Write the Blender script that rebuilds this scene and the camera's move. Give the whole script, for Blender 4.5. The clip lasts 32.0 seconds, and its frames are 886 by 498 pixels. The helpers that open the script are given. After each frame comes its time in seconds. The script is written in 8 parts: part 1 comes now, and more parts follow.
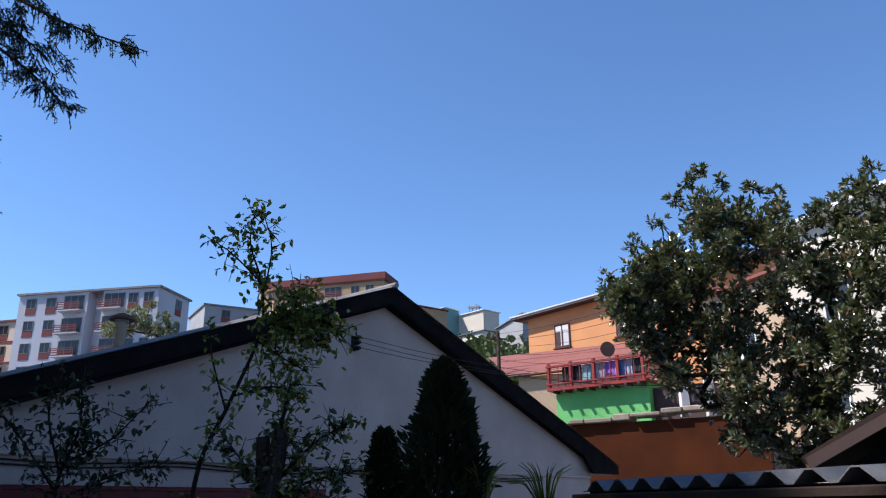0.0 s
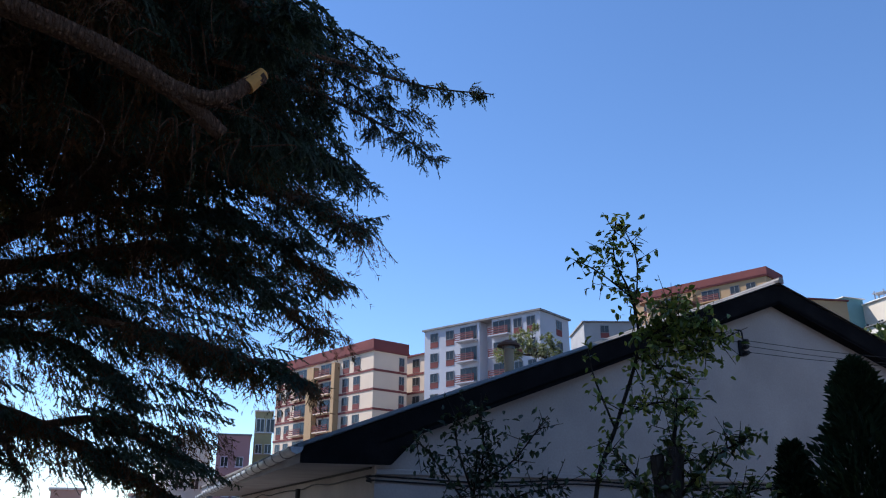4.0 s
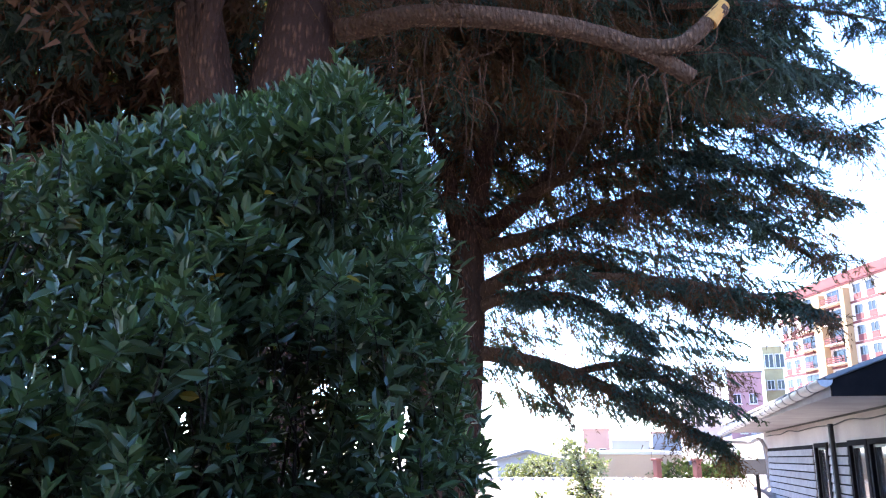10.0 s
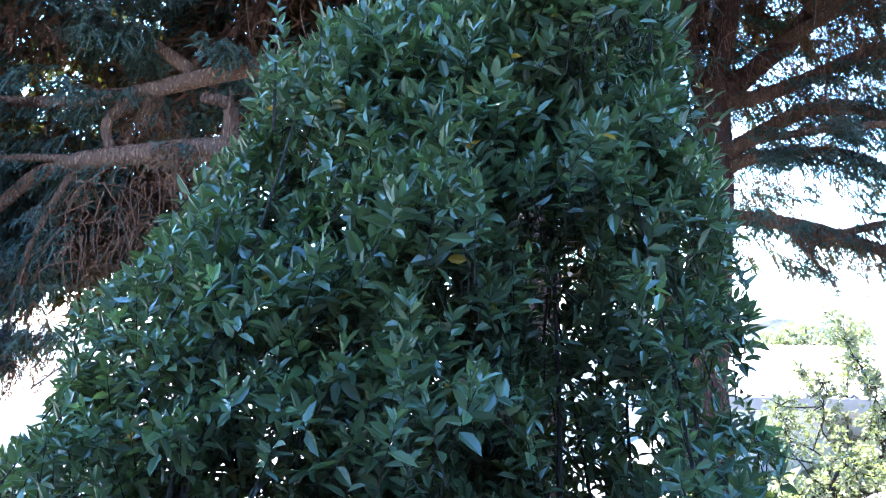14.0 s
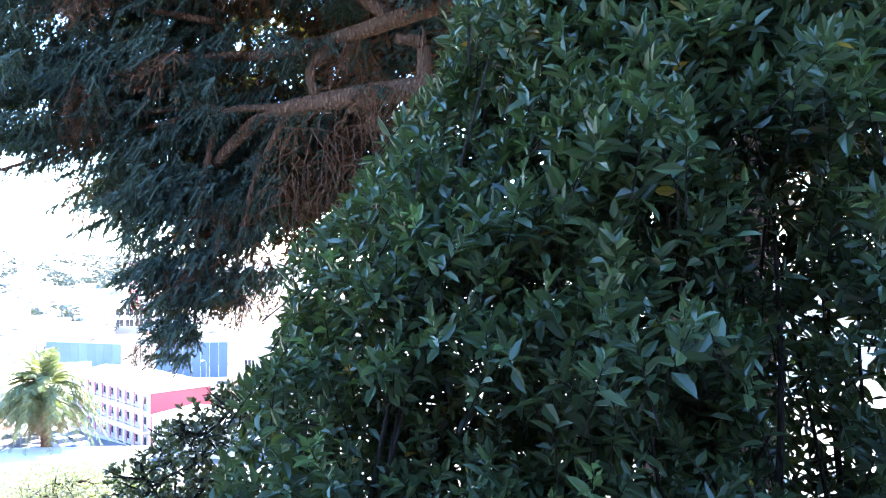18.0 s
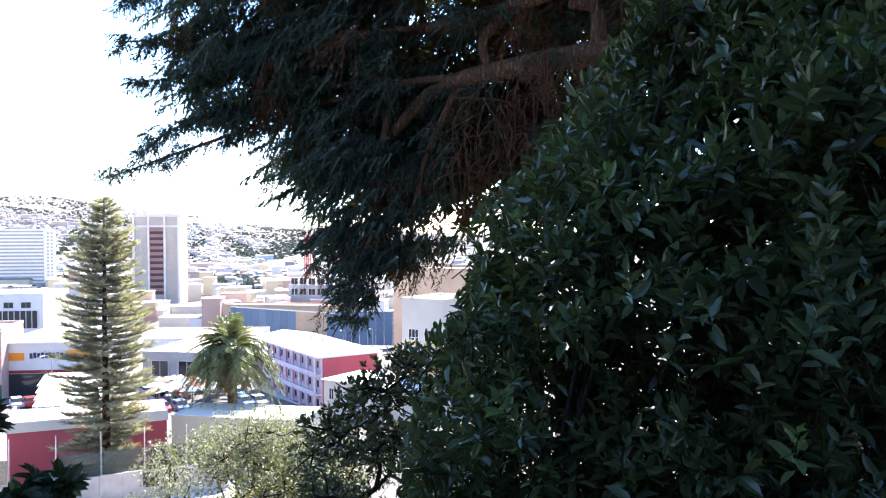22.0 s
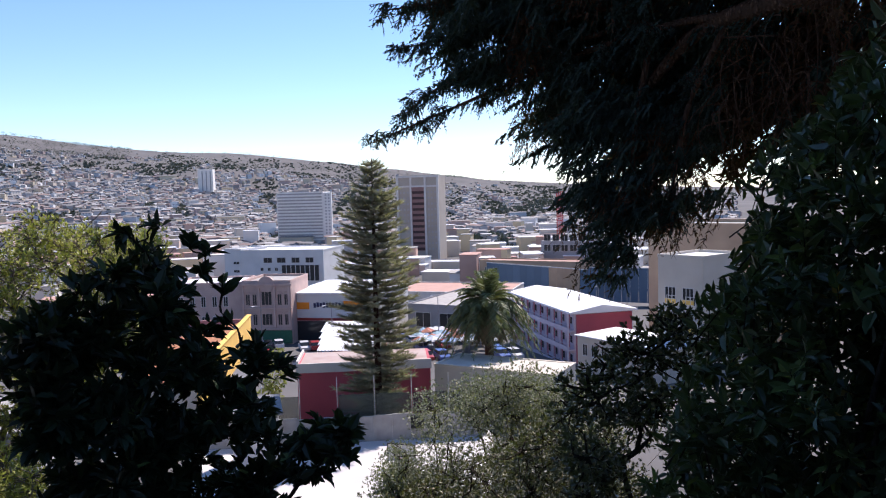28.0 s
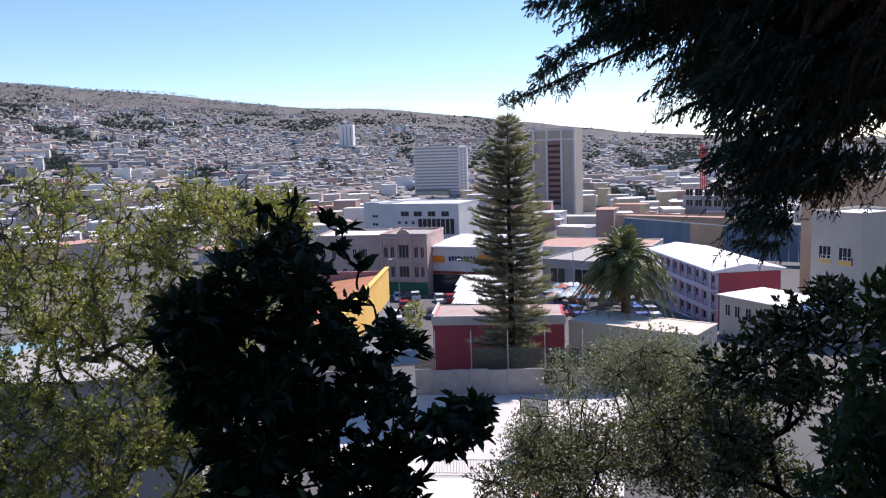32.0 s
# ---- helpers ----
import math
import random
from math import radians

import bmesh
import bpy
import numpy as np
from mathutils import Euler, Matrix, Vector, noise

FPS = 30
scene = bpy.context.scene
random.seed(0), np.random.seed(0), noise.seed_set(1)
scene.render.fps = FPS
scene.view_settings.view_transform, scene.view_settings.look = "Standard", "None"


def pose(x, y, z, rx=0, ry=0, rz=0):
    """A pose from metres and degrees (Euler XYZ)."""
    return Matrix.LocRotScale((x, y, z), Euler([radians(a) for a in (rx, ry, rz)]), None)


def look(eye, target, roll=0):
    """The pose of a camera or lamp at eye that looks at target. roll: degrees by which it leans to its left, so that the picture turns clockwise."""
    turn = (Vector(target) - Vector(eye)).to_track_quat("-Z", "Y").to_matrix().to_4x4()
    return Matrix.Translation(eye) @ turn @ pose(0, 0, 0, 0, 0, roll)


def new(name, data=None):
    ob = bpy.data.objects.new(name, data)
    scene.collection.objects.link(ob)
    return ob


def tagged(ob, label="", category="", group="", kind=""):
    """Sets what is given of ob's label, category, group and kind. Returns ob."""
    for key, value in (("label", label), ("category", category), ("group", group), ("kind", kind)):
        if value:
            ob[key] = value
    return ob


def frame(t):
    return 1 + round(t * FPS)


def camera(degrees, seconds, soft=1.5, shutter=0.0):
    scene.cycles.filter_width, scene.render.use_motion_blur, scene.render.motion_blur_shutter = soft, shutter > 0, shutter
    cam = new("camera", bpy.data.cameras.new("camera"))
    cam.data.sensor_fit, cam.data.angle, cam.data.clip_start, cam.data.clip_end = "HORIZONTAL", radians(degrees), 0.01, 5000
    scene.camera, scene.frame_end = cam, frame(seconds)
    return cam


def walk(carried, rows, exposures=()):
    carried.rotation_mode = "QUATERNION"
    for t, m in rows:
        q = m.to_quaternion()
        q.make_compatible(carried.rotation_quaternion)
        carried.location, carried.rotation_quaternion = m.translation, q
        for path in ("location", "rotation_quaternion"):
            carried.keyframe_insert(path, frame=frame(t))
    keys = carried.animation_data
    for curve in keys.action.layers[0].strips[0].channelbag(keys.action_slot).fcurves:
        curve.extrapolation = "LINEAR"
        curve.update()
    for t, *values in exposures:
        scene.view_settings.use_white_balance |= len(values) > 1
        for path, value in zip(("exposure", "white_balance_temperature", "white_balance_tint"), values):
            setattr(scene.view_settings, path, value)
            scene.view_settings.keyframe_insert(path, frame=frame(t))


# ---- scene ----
# ---- camera ----
cam = camera(59.05, 32.0, soft=1.15)
EYE = 1.6
PATH = (
    (0.0, -0.000, 0.000, 1.600, 108.29, 0.41, 0.13),
    (0.5, 0.003, 0.073, 1.619, 108.46, 0.60, 1.74),
    (1.0, -0.008, 0.083, 1.633, 109.77, 1.22, 4.31),
    (1.5, -0.006, 0.086, 1.642, 110.41, 1.40, 6.31),
    (2.0, 0.004, 0.088, 1.634, 110.57, 1.34, 9.28),
    (2.5, 0.013, 0.077, 1.624, 110.54, 0.92, 12.95),
    (3.0, -0.002, 0.100, 1.641, 110.25, 0.25, 19.12),
    (3.5, 0.004, 0.092, 1.645, 109.75, -0.03, 24.22),
    (5.5, 0.035, 0.076, 1.641, 108.43, 0.10, 35.06),
    (6.0, 0.078, 0.053, 1.632, 108.13, -0.05, 38.18),
    (6.5, 0.080, 0.040, 1.631, 107.27, -0.01, 43.81),
    (7.0, 0.063, 0.014, 1.637, 106.74, 0.15, 49.44),
    (7.5, 0.048, -0.009, 1.636, 106.12, 0.82, 51.54),
    (8.0, 0.038, -0.018, 1.638, 105.49, 0.64, 52.82),
    (8.5, 0.029, -0.054, 1.631, 104.87, 0.31, 54.98),
    (9.0, 0.028, -0.101, 1.627, 104.76, -0.04, 58.35),
    (9.5, 0.040, -0.146, 1.625, 104.99, -0.15, 61.17),
    (10.0, 0.023, -0.152, 1.621, 104.89, -0.43, 63.18),
    (10.5, 0.021, -0.143, 1.617, 104.21, -0.90, 64.99),
    (11.0, 0.006, -0.152, 1.621, 103.23, -1.18, 66.89),
    (11.5, 0.006, -0.199, 1.609, 102.03, -1.14, 68.55),
    (12.0, -0.005, -0.231, 1.600, 100.83, -1.83, 69.81),
    (12.5, 0.026, -0.218, 1.586, 99.67, -1.66, 72.46),
    (13.0, 0.047, -0.204, 1.586, 98.63, -1.25, 75.69),
    (13.5, -0.002, -0.202, 1.585, 96.95, -0.86, 77.63),
    (14.0, -0.030, -0.221, 1.581, 95.52, -0.38, 80.37),
    (14.5, -0.025, -0.230, 1.581, 93.99, 0.52, 83.69),
    (15.0, -0.051, -0.245, 1.582, 92.48, 1.02, 86.43),
    (15.5, -0.057, -0.254, 1.566, 91.82, 0.77, 88.50),
    (17.5, -0.130, -0.238, 1.573, 90.94, 0.13, 93.14),
    (18.0, -0.088, -0.246, 1.598, 90.59, 0.46, 94.54),
    (18.5, -0.069, -0.289, 1.591, 89.84, 0.73, 96.72),
    (19.0, -0.126, -0.309, 1.571, 88.93, 0.89, 98.69),
    (19.5, -0.097, -0.307, 1.561, 88.56, 0.66, 101.41),
    (20.0, -0.048, -0.285, 1.552, 88.39, 0.49, 103.53),
    (20.5, -0.043, -0.284, 1.550, 88.65, 0.12, 104.24),
    (21.0, -0.008, -0.332, 1.550, 88.73, 0.31, 104.43),
    (21.5, -0.009, -0.363, 1.547, 88.71, 0.25, 105.13),
    (22.0, -0.014, -0.354, 1.536, 88.75, 0.15, 106.21),
    (22.5, 0.012, -0.334, 1.547, 88.37, 0.25, 108.05),
    (23.0, 0.010, -0.334, 1.547, 87.89, 0.63, 110.21),
    (23.5, -0.026, -0.312, 1.572, 88.21, 0.88, 113.85),
    (24.0, -0.013, -0.342, 1.560, 88.64, 1.03, 115.82),
    (24.5, -0.018, -0.355, 1.570, 88.85, 0.85, 115.93),
    (25.0, -0.002, -0.349, 1.551, 88.93, 0.86, 116.68),
    (25.5, -0.003, -0.367, 1.539, 88.78, 0.95, 118.02),
    (26.0, 0.015, -0.367, 1.551, 88.51, 1.08, 119.74),
    (26.5, -0.017, -0.381, 1.563, 87.98, 1.25, 121.70),
    (28.5, -0.142, -0.468, 1.538, 84.87, 1.62, 125.01),
    (29.0, -0.118, -0.471, 1.570, 83.84, 1.83, 125.58),
    (29.5, -0.141, -0.500, 1.628, 83.32, 1.82, 126.71),
    (30.0, -0.196, -0.497, 1.543, 83.08, 1.89, 128.84),
    (30.5, -0.196, -0.518, 1.558, 83.02, 1.82, 130.68),
    (31.0, -0.185, -0.542, 1.640, 82.81, 1.70, 132.06),
    (31.5, -0.218, -0.523, 1.605, 82.45, 1.54, 133.38),
    (32.0, -0.214, -0.529, 1.631, 82.74, 1.93, 134.33),
)
walk(cam, [(t, pose(x, y, z, rx, ry, rz)) for t, x, y, z, rx, ry, rz in PATH],
     exposures=((0.0, 0.68, 6050, 13), (3.5, 0.7, 6050, 13), (6.0, 0.95, 6350, 17), (7.0, 1.5, 7000, 27), (8.0, 2.0, 6550, 22), (9.0, 2.65, 6350, 22),
                (10.0, 3.5, 6300, 20), (11.0, 3.85, 6250, 18), (13.0, 4.35, 5800, 15), (15.5, 5.05, 5450, 9), (17.5, 4.6, 5850, 11), (19.0, 3.4, 6500, 15), (20.0, 2.8, 6650, 16),
                (21.0, 2.65, 6650, 16), (22.5, 2.4, 6600, 16), (23.1, 2.0, 6600, 17), (23.7, 1.2, 6600, 18), (24.5, 0.85, 6650, 19), (26.0, 0.75, 6500, 21),
                (29.0, 0.55, 6300, 20), (32.0, 0.48, 6300, 20)))

# ---- light ----
SUN_AZ, SUN_EL = -95.0, 54.0      # azimuth from +y towards +x, degrees
world = bpy.data.worlds.new("sky")
scene.world = world
world.use_nodes = True
wn = world.node_tree.nodes
sky = wn.new("ShaderNodeTexSky")
sky.sky_type = "NISHITA"
sky.sun_disc = False
sky.sun_elevation = radians(SUN_EL)
sky.sun_rotation = radians(SUN_AZ)
sky.air_density, sky.dust_density, sky.ozone_density = 0.85, 0.0, 3.6
deep = wn.new("ShaderNodeHueSaturation")
deep.inputs["Saturation"].default_value = 1.08
world.node_tree.links.new(sky.outputs[0], deep.inputs["Color"])
world.node_tree.links.new(deep.outputs[0], wn["Background"].inputs[0])
wn["Background"].inputs[1].default_value = 0.125


def polar(az, d, z=0.0):
    """A place by azimuth (degrees), distance from the terrace's centre and height."""
    a = radians(az)
    return Vector((d * math.sin(a), d * math.cos(a), z))


def rise(el, d):
    """The height that lies el degrees over the eye's level at distance d."""
    return EYE + d * math.tan(radians(el))


sun_data = bpy.data.lights.new("sun", "SUN")
sun_data.energy, sun_data.angle, sun_data.color = 4.7, radians(0.55), (1.0, 0.93, 0.83)
sun = new("sun", sun_data)
sun.matrix_world = look(polar(SUN_AZ, 60, 75), (0, 0, 0))


# ---- materials ----
def paint(name, a, b=None, rough=0.8, scale=3.0, metal=0.0, bump=0.0, fine=40.0, spec=0.3, island=0.0, per_object=0.0):
    """Mottled surface: colours a to b by two scales of noise, with relief; island / per_object vary the brightness piece by piece."""
    m = bpy.data.materials.new(name)
    m.use_nodes = True
    n, l = m.node_tree.nodes, m.node_tree.links
    bsdf = n["Principled BSDF"]
    bsdf.inputs["Roughness"].default_value = rough
    bsdf.inputs["Metallic"].default_value = metal
    bsdf.inputs["Specular IOR Level"].default_value = spec
    b = b or tuple(0.78 * c for c in a)
    tc = n.new("ShaderNodeTexCoord")
    geo = n.new("ShaderNodeNewGeometry")
    big, small = n.new("ShaderNodeTexNoise"), n.new("ShaderNodeTexNoise")
    big.inputs["Scale"].default_value, small.inputs["Scale"].default_value = scale, fine
    big.inputs["Detail"].default_value = 5.0
    l.new(geo.outputs["Position"], big.inputs["Vector"])
    l.new(geo.outputs["Position"], small.inputs["Vector"])
    add = n.new("ShaderNodeMath")
    add.operation = "MULTIPLY_ADD"
    l.new(small.outputs["Fac"], add.inputs[0])
    add.inputs[1].default_value = 0.35
    l.new(big.outputs["Fac"], add.inputs[2])
    ramp = n.new("ShaderNodeValToRGB")
    ramp.color_ramp.elements[0].position, ramp.color_ramp.elements[1].position = 0.45, 0.9
    ramp.color_ramp.elements[0].color, ramp.color_ramp.elements[1].color = (*a, 1), (*b, 1)
    l.new(add.outputs[0], ramp.inputs[0])
    out = ramp.outputs[0]
    if island or per_object:
        hsv = n.new("ShaderNodeHueSaturation")
        mr = n.new("ShaderNodeMapRange")
        k = island or per_object
        mr.inputs[3].default_value, mr.inputs[4].default_value = 1 - k, 1 + k
        if island:
            l.new(geo.outputs["Random Per Island"], mr.inputs[0])
        else:
            oi = n.new("ShaderNodeObjectInfo")
            l.new(oi.outputs["Random"], mr.inputs[0])
        l.new(mr.outputs[0], hsv.inputs["Value"])
        l.new(out, hsv.inputs["Color"])
        out = hsv.outputs[0]
    l.new(out, bsdf.inputs["Base Color"])
    if bump:
        bp = n.new("ShaderNodeBump")
        bp.inputs["Strength"].default_value = bump
        bp.inputs["Distance"].default_value = 0.02
        l.new(add.outputs[0], bp.inputs["Height"])
        l.new(bp.outputs[0], bsdf.inputs["Normal"])
    return m


def leafy(name, a, b, rough=0.45, spec=0.5, odd=None, odd_share=0.03, light=0.25):
    """Leaves: colour a to b leaf by leaf, a few of an odd colour, a little light let through."""
    m = bpy.data.materials.new(name)
    m.use_nodes = True
    n, l = m.node_tree.nodes, m.node_tree.links
    bsdf, outn = n["Principled BSDF"], n["Material Output"]
    geo = n.new("ShaderNodeNewGeometry")
    ramp = n.new("ShaderNodeValToRGB")
    ramp.color_ramp.elements[0].color, ramp.color_ramp.elements[1].color = (*a, 1), (*b, 1)
    if odd:
        ramp.color_ramp.elements[1].position = 1 - odd_share - 0.002
        e = ramp.color_ramp.elements.new(1 - odd_share)
        e.color = (*odd, 1)
    l.new(geo.outputs["Random Per Island"], ramp.inputs[0])
    l.new(ramp.outputs[0], bsdf.inputs["Base Color"])
    bsdf.inputs["Roughness"].default_value = rough
    bsdf.inputs["Specular IOR Level"].default_value = spec
    tr = n.new("ShaderNodeBsdfTranslucent")
    mixc = n.new("ShaderNodeMix")
    mixc.data_type = "RGBA"
    mixc.inputs[0].default_value = 0.5
    l.new(ramp.outputs[0], mixc.inputs[6])
    mixc.inputs[7].default_value = (0.25, 0.32, 0.02, 1)
    l.new(mixc.outputs[2], tr.inputs["Color"])
    mx = n.new("ShaderNodeMixShader")
    mx.inputs[0].default_value = light
    l.new(bsdf.outputs[0], mx.inputs[1])
    l.new(tr.outputs[0], mx.inputs[2])
    l.new(mx.outputs[0], outn.inputs["Surface"])
    return m


def glass_mat(name, tint=(0.03, 0.033, 0.036)):
    """Window glass before a dark room: a dark mirror-like pane."""
    m = bpy.data.materials.new(name)
    m.use_nodes = True
    b = m.node_tree.nodes["Principled BSDF"]
    b.inputs["Base Color"].default_value = (*tint, 1)
    b.inputs["Roughness"].default_value = 0.08
    b.inputs["Specular IOR Level"].default_value = 0.4
    return m


def bark(name, a, b, scale=6.0):
    """Bark: furrows drawn out along the upright, ridges lighter than the cracks."""
    m = bpy.data.materials.new(name)
    m.use_nodes = True
    n, l = m.node_tree.nodes, m.node_tree.links
    bsdf = n["Principled BSDF"]
    bsdf.inputs["Roughness"].default_value = 0.95
    bsdf.inputs["Specular IOR Level"].default_value = 0.1
    geo, mp = n.new("ShaderNodeNewGeometry"), n.new("ShaderNodeMapping")
    mp.inputs["Scale"].default_value = (1.0, 1.0, 0.28)
    l.new(geo.outputs["Position"], mp.inputs["Vector"])
    big, fine, vor = n.new("ShaderNodeTexNoise"), n.new("ShaderNodeTexNoise"), n.new("ShaderNodeTexVoronoi")
    for nd, sc in ((big, scale * 0.35), (fine, scale * 9), (vor, scale * 3.0)):
        nd.inputs["Scale"].default_value = sc
        l.new(mp.outputs[0], nd.inputs["Vector"])
    fine.inputs["Detail"].default_value = 6.0
    mix = n.new("ShaderNodeMath")
    mix.operation = "MULTIPLY_ADD"
    l.new(fine.outputs["Fac"], mix.inputs[0])
    mix.inputs[1].default_value = 0.7
    l.new(vor.outputs["Distance"], mix.inputs[2])
    ad = n.new("ShaderNodeMath")
    ad.operation = "MULTIPLY_ADD"
    l.new(big.outputs["Fac"], ad.inputs[0])
    ad.inputs[1].default_value = 0.5
    l.new(mix.outputs[0], ad.inputs[2])
    ramp = n.new("ShaderNodeValToRGB")
    ramp.color_ramp.elements[0].position, ramp.color_ramp.elements[1].position = 0.55, 1.15
    ramp.color_ramp.elements[0].color, ramp.color_ramp.elements[1].color = (*a, 1), (*b, 1)
    l.new(ad.outputs[0], ramp.inputs[0])
    l.new(ramp.outputs[0], bsdf.inputs["Base Color"])
    bp = n.new("ShaderNodeBump")
    bp.invert = True
    bp.inputs["Strength"].default_value, bp.inputs["Distance"].default_value = 1.0, 0.05
    l.new(mix.outputs[0], bp.inputs["Height"])
    l.new(bp.outputs[0], bsdf.inputs["Normal"])
    return m


M_WHITE = paint("white_plaster", (0.45, 0.39, 0.355), (0.32, 0.275, 0.25), scale=0.8, bump=0.15)
M_SOFFIT = paint("soffit_paint", (0.4, 0.39, 0.4), (0.3, 0.29, 0.3), scale=2)
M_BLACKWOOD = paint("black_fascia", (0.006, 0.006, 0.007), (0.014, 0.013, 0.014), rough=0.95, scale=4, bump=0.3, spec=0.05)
M_DARKROOF = paint("roof_fibre_cement", (0.16, 0.15, 0.15), (0.28, 0.27, 0.26), scale=1.5, bump=0.4)
M_GREYROOF = paint("grey_sheet", (0.2, 0.2, 0.21), (0.12, 0.12, 0.12), scale=2, bump=0.2, rough=0.6)
M_ZINC = paint("zinc_gutter", (0.55, 0.56, 0.58), (0.38, 0.39, 0.41), rough=0.45, metal=0.4, scale=5)
M_REDWOOD = paint("red_boards", (0.11, 0.013, 0.014), (0.07, 0.012, 0.013), scale=4, bump=0.3, rough=0.6, per_object=0.15)
M_SIDING = paint("grey_siding", (0.27, 0.24, 0.235), (0.19, 0.17, 0.165), scale=6, bump=0.3, per_object=0.12)
M_DARKFRAME = paint("dark_window_frame", (0.02, 0.02, 0.022), (0.035, 0.033, 0.03), rough=0.5)
M_GLASS = glass_mat("window_glass")
M_FRAMEGREY = paint("dull_window_frame", (0.2, 0.19, 0.19), (0.15, 0.145, 0.145), rough=0.6)
M_CURTAIN = paint("pale_curtain", (0.6, 0.6, 0.6), (0.45, 0.46, 0.48), scale=1.5)
M_ORANGE = paint("orange_plaster", (0.64, 0.29, 0.12), (0.54, 0.24, 0.1), scale=0.7, bump=0.1)
# orange-brown plaster taken darker, the terrace wall's shade put into the colour
M_SHADEORANGE = paint("shaded_orange_wall", (0.085, 0.026, 0.01), (0.05, 0.016, 0.008), spec=0.03, scale=1.0, bump=0.2)
M_REDTILE = paint("red_roof_sheet", (0.27, 0.095, 0.078), (0.2, 0.075, 0.065), scale=1.2, bump=0.3)
M_REDPAINT = paint("red_paint", (0.3, 0.04, 0.035), (0.22, 0.035, 0.03), scale=3)
M_GREEN = paint("green_plaster", (0.15, 0.46, 0.14), (0.11, 0.36, 0.11), scale=1.0, bump=0.15)
M_CONCRETE = paint("concrete", (0.42, 0.4, 0.37), (0.3, 0.28, 0.26), scale=1.2, bump=0.5)
M_PALE = paint("pale_concrete", (0.68, 0.65, 0.61), (0.56, 0.54, 0.51), scale=0.6, bump=0.2)
M_COURT = paint("court_slab", (0.62, 0.58, 0.55), (0.52, 0.5, 0.48), scale=0.25, bump=0.1)
M_EARTH = paint("dry_earth", (0.2, 0.15, 0.1), (0.1, 0.095, 0.05), scale=0.3, fine=6, bump=0.5, rough=1.0)
M_APTWHITE = paint("block_white", (0.5, 0.5, 0.54), (0.42, 0.42, 0.46), scale=0.2)
M_APTCREAM = paint("block_cream", (0.72, 0.58, 0.44), (0.62, 0.5, 0.4), scale=0.2)
M_APTYELLOW = paint("block_ochre", (0.46, 0.3, 0.16), (0.38, 0.25, 0.14), scale=0.2)
M_APTRED = paint("block_red_band", (0.2, 0.055, 0.05), (0.15, 0.045, 0.045), scale=0.4)
M_APTGREY = paint("block_grey", (0.34, 0.335, 0.34), (0.27, 0.265, 0.27), scale=0.4)
M_PINK = paint("pink_plaster", (0.5, 0.1, 0.13), (0.4, 0.085, 0.11), scale=0.3)
M_ROSE = paint("rose_plaster", (0.42, 0.22, 0.22), (0.35, 0.19, 0.19), scale=0.4)
M_LAVENDER = paint("lavender_concrete", (0.62, 0.54, 0.6), (0.52, 0.45, 0.51), scale=0.5)
M_WHITEROOF = paint("white_sheet_roof", (0.8, 0.8, 0.82), (0.7, 0.7, 0.72), scale=0.4, rough=0.5)
M_CLAYROOF = paint("faded_clay_roof", (0.5, 0.3, 0.24), (0.42, 0.25, 0.2), scale=0.6)
M_YELLOW = paint("yellow_plaster", (0.85, 0.55, 0.14), (0.78, 0.48, 0.12), scale=0.4)
M_BLUE = paint("blue_hoarding", (0.1, 0.15, 0.21), (0.13, 0.18, 0.24), scale=0.15, per_object=0.12)
M_TAN = paint("tan_plaster", (0.5, 0.36, 0.24), (0.4, 0.28, 0.19), scale=0.3)
M_BEIGE = paint("beige_plaster", (0.6, 0.54, 0.45), (0.52, 0.46, 0.38), scale=0.3)
M_OCHRE = paint("tan_grey_tower", (0.46, 0.4, 0.33), (0.38, 0.33, 0.28), scale=0.1)
M_DKBROWN = paint("dark_brown_panel", (0.08, 0.045, 0.04), (0.06, 0.04, 0.038), scale=0.3)
M_TEAL = paint("teal_paint", (0.16, 0.3, 0.3), (0.13, 0.25, 0.26), scale=0.4)
M_STONE = paint("grey_pink_stucco", (0.58, 0.42, 0.36), (0.46, 0.33, 0.29), scale=0.6, bump=0.2)
M_ORANGESIGN = paint("orange_sign", (0.8, 0.28, 0.03), (0.75, 0.25, 0.03))
M_BLACK = paint("black_rubber", (0.012, 0.012, 0.013), (0.02, 0.02, 0.02), rough=0.6)
M_STEEL = paint("steel", (0.35, 0.35, 0.36), (0.25, 0.25, 0.26), rough=0.4, metal=0.6)
M_CRANE = paint("crane_red", (0.6, 0.09, 0.08), (0.55, 0.09, 0.08))
M_WOODPOLE = bark("weathered_pole", (0.14, 0.1, 0.08), (0.08, 0.06, 0.05))
M_BARK = bark("cedar_bark", (0.24, 0.115, 0.07), (0.075, 0.038, 0.027), 8)
M_LIMB = bark("cedar_limb", (0.32, 0.175, 0.105), (0.125, 0.068, 0.043), 9)
M_CUT = paint("sawn_wood", (0.72, 0.34, 0.09), (0.6, 0.27, 0.07), scale=14)
M_STEM = bark("shrub_stem", (0.09, 0.07, 0.05), (0.05, 0.04, 0.03), 15)
M_LONGROOF = paint("pinkish_sheet", (0.19, 0.155, 0.135), (0.13, 0.105, 0.09), scale=0.9, bump=0.2)
M_BRIGHT = paint("bright_white_wall", (0.68, 0.665, 0.64), (0.58, 0.57, 0.55), scale=0.3)
M_TOWERWHITE = paint("tower_white", (0.84, 0.79, 0.73), (0.76, 0.71, 0.66), scale=0.1)
M_TOWERWIN = paint("grey_tower_windows", (0.44, 0.41, 0.39), (0.34, 0.32, 0.3), scale=0.3, rough=0.4)
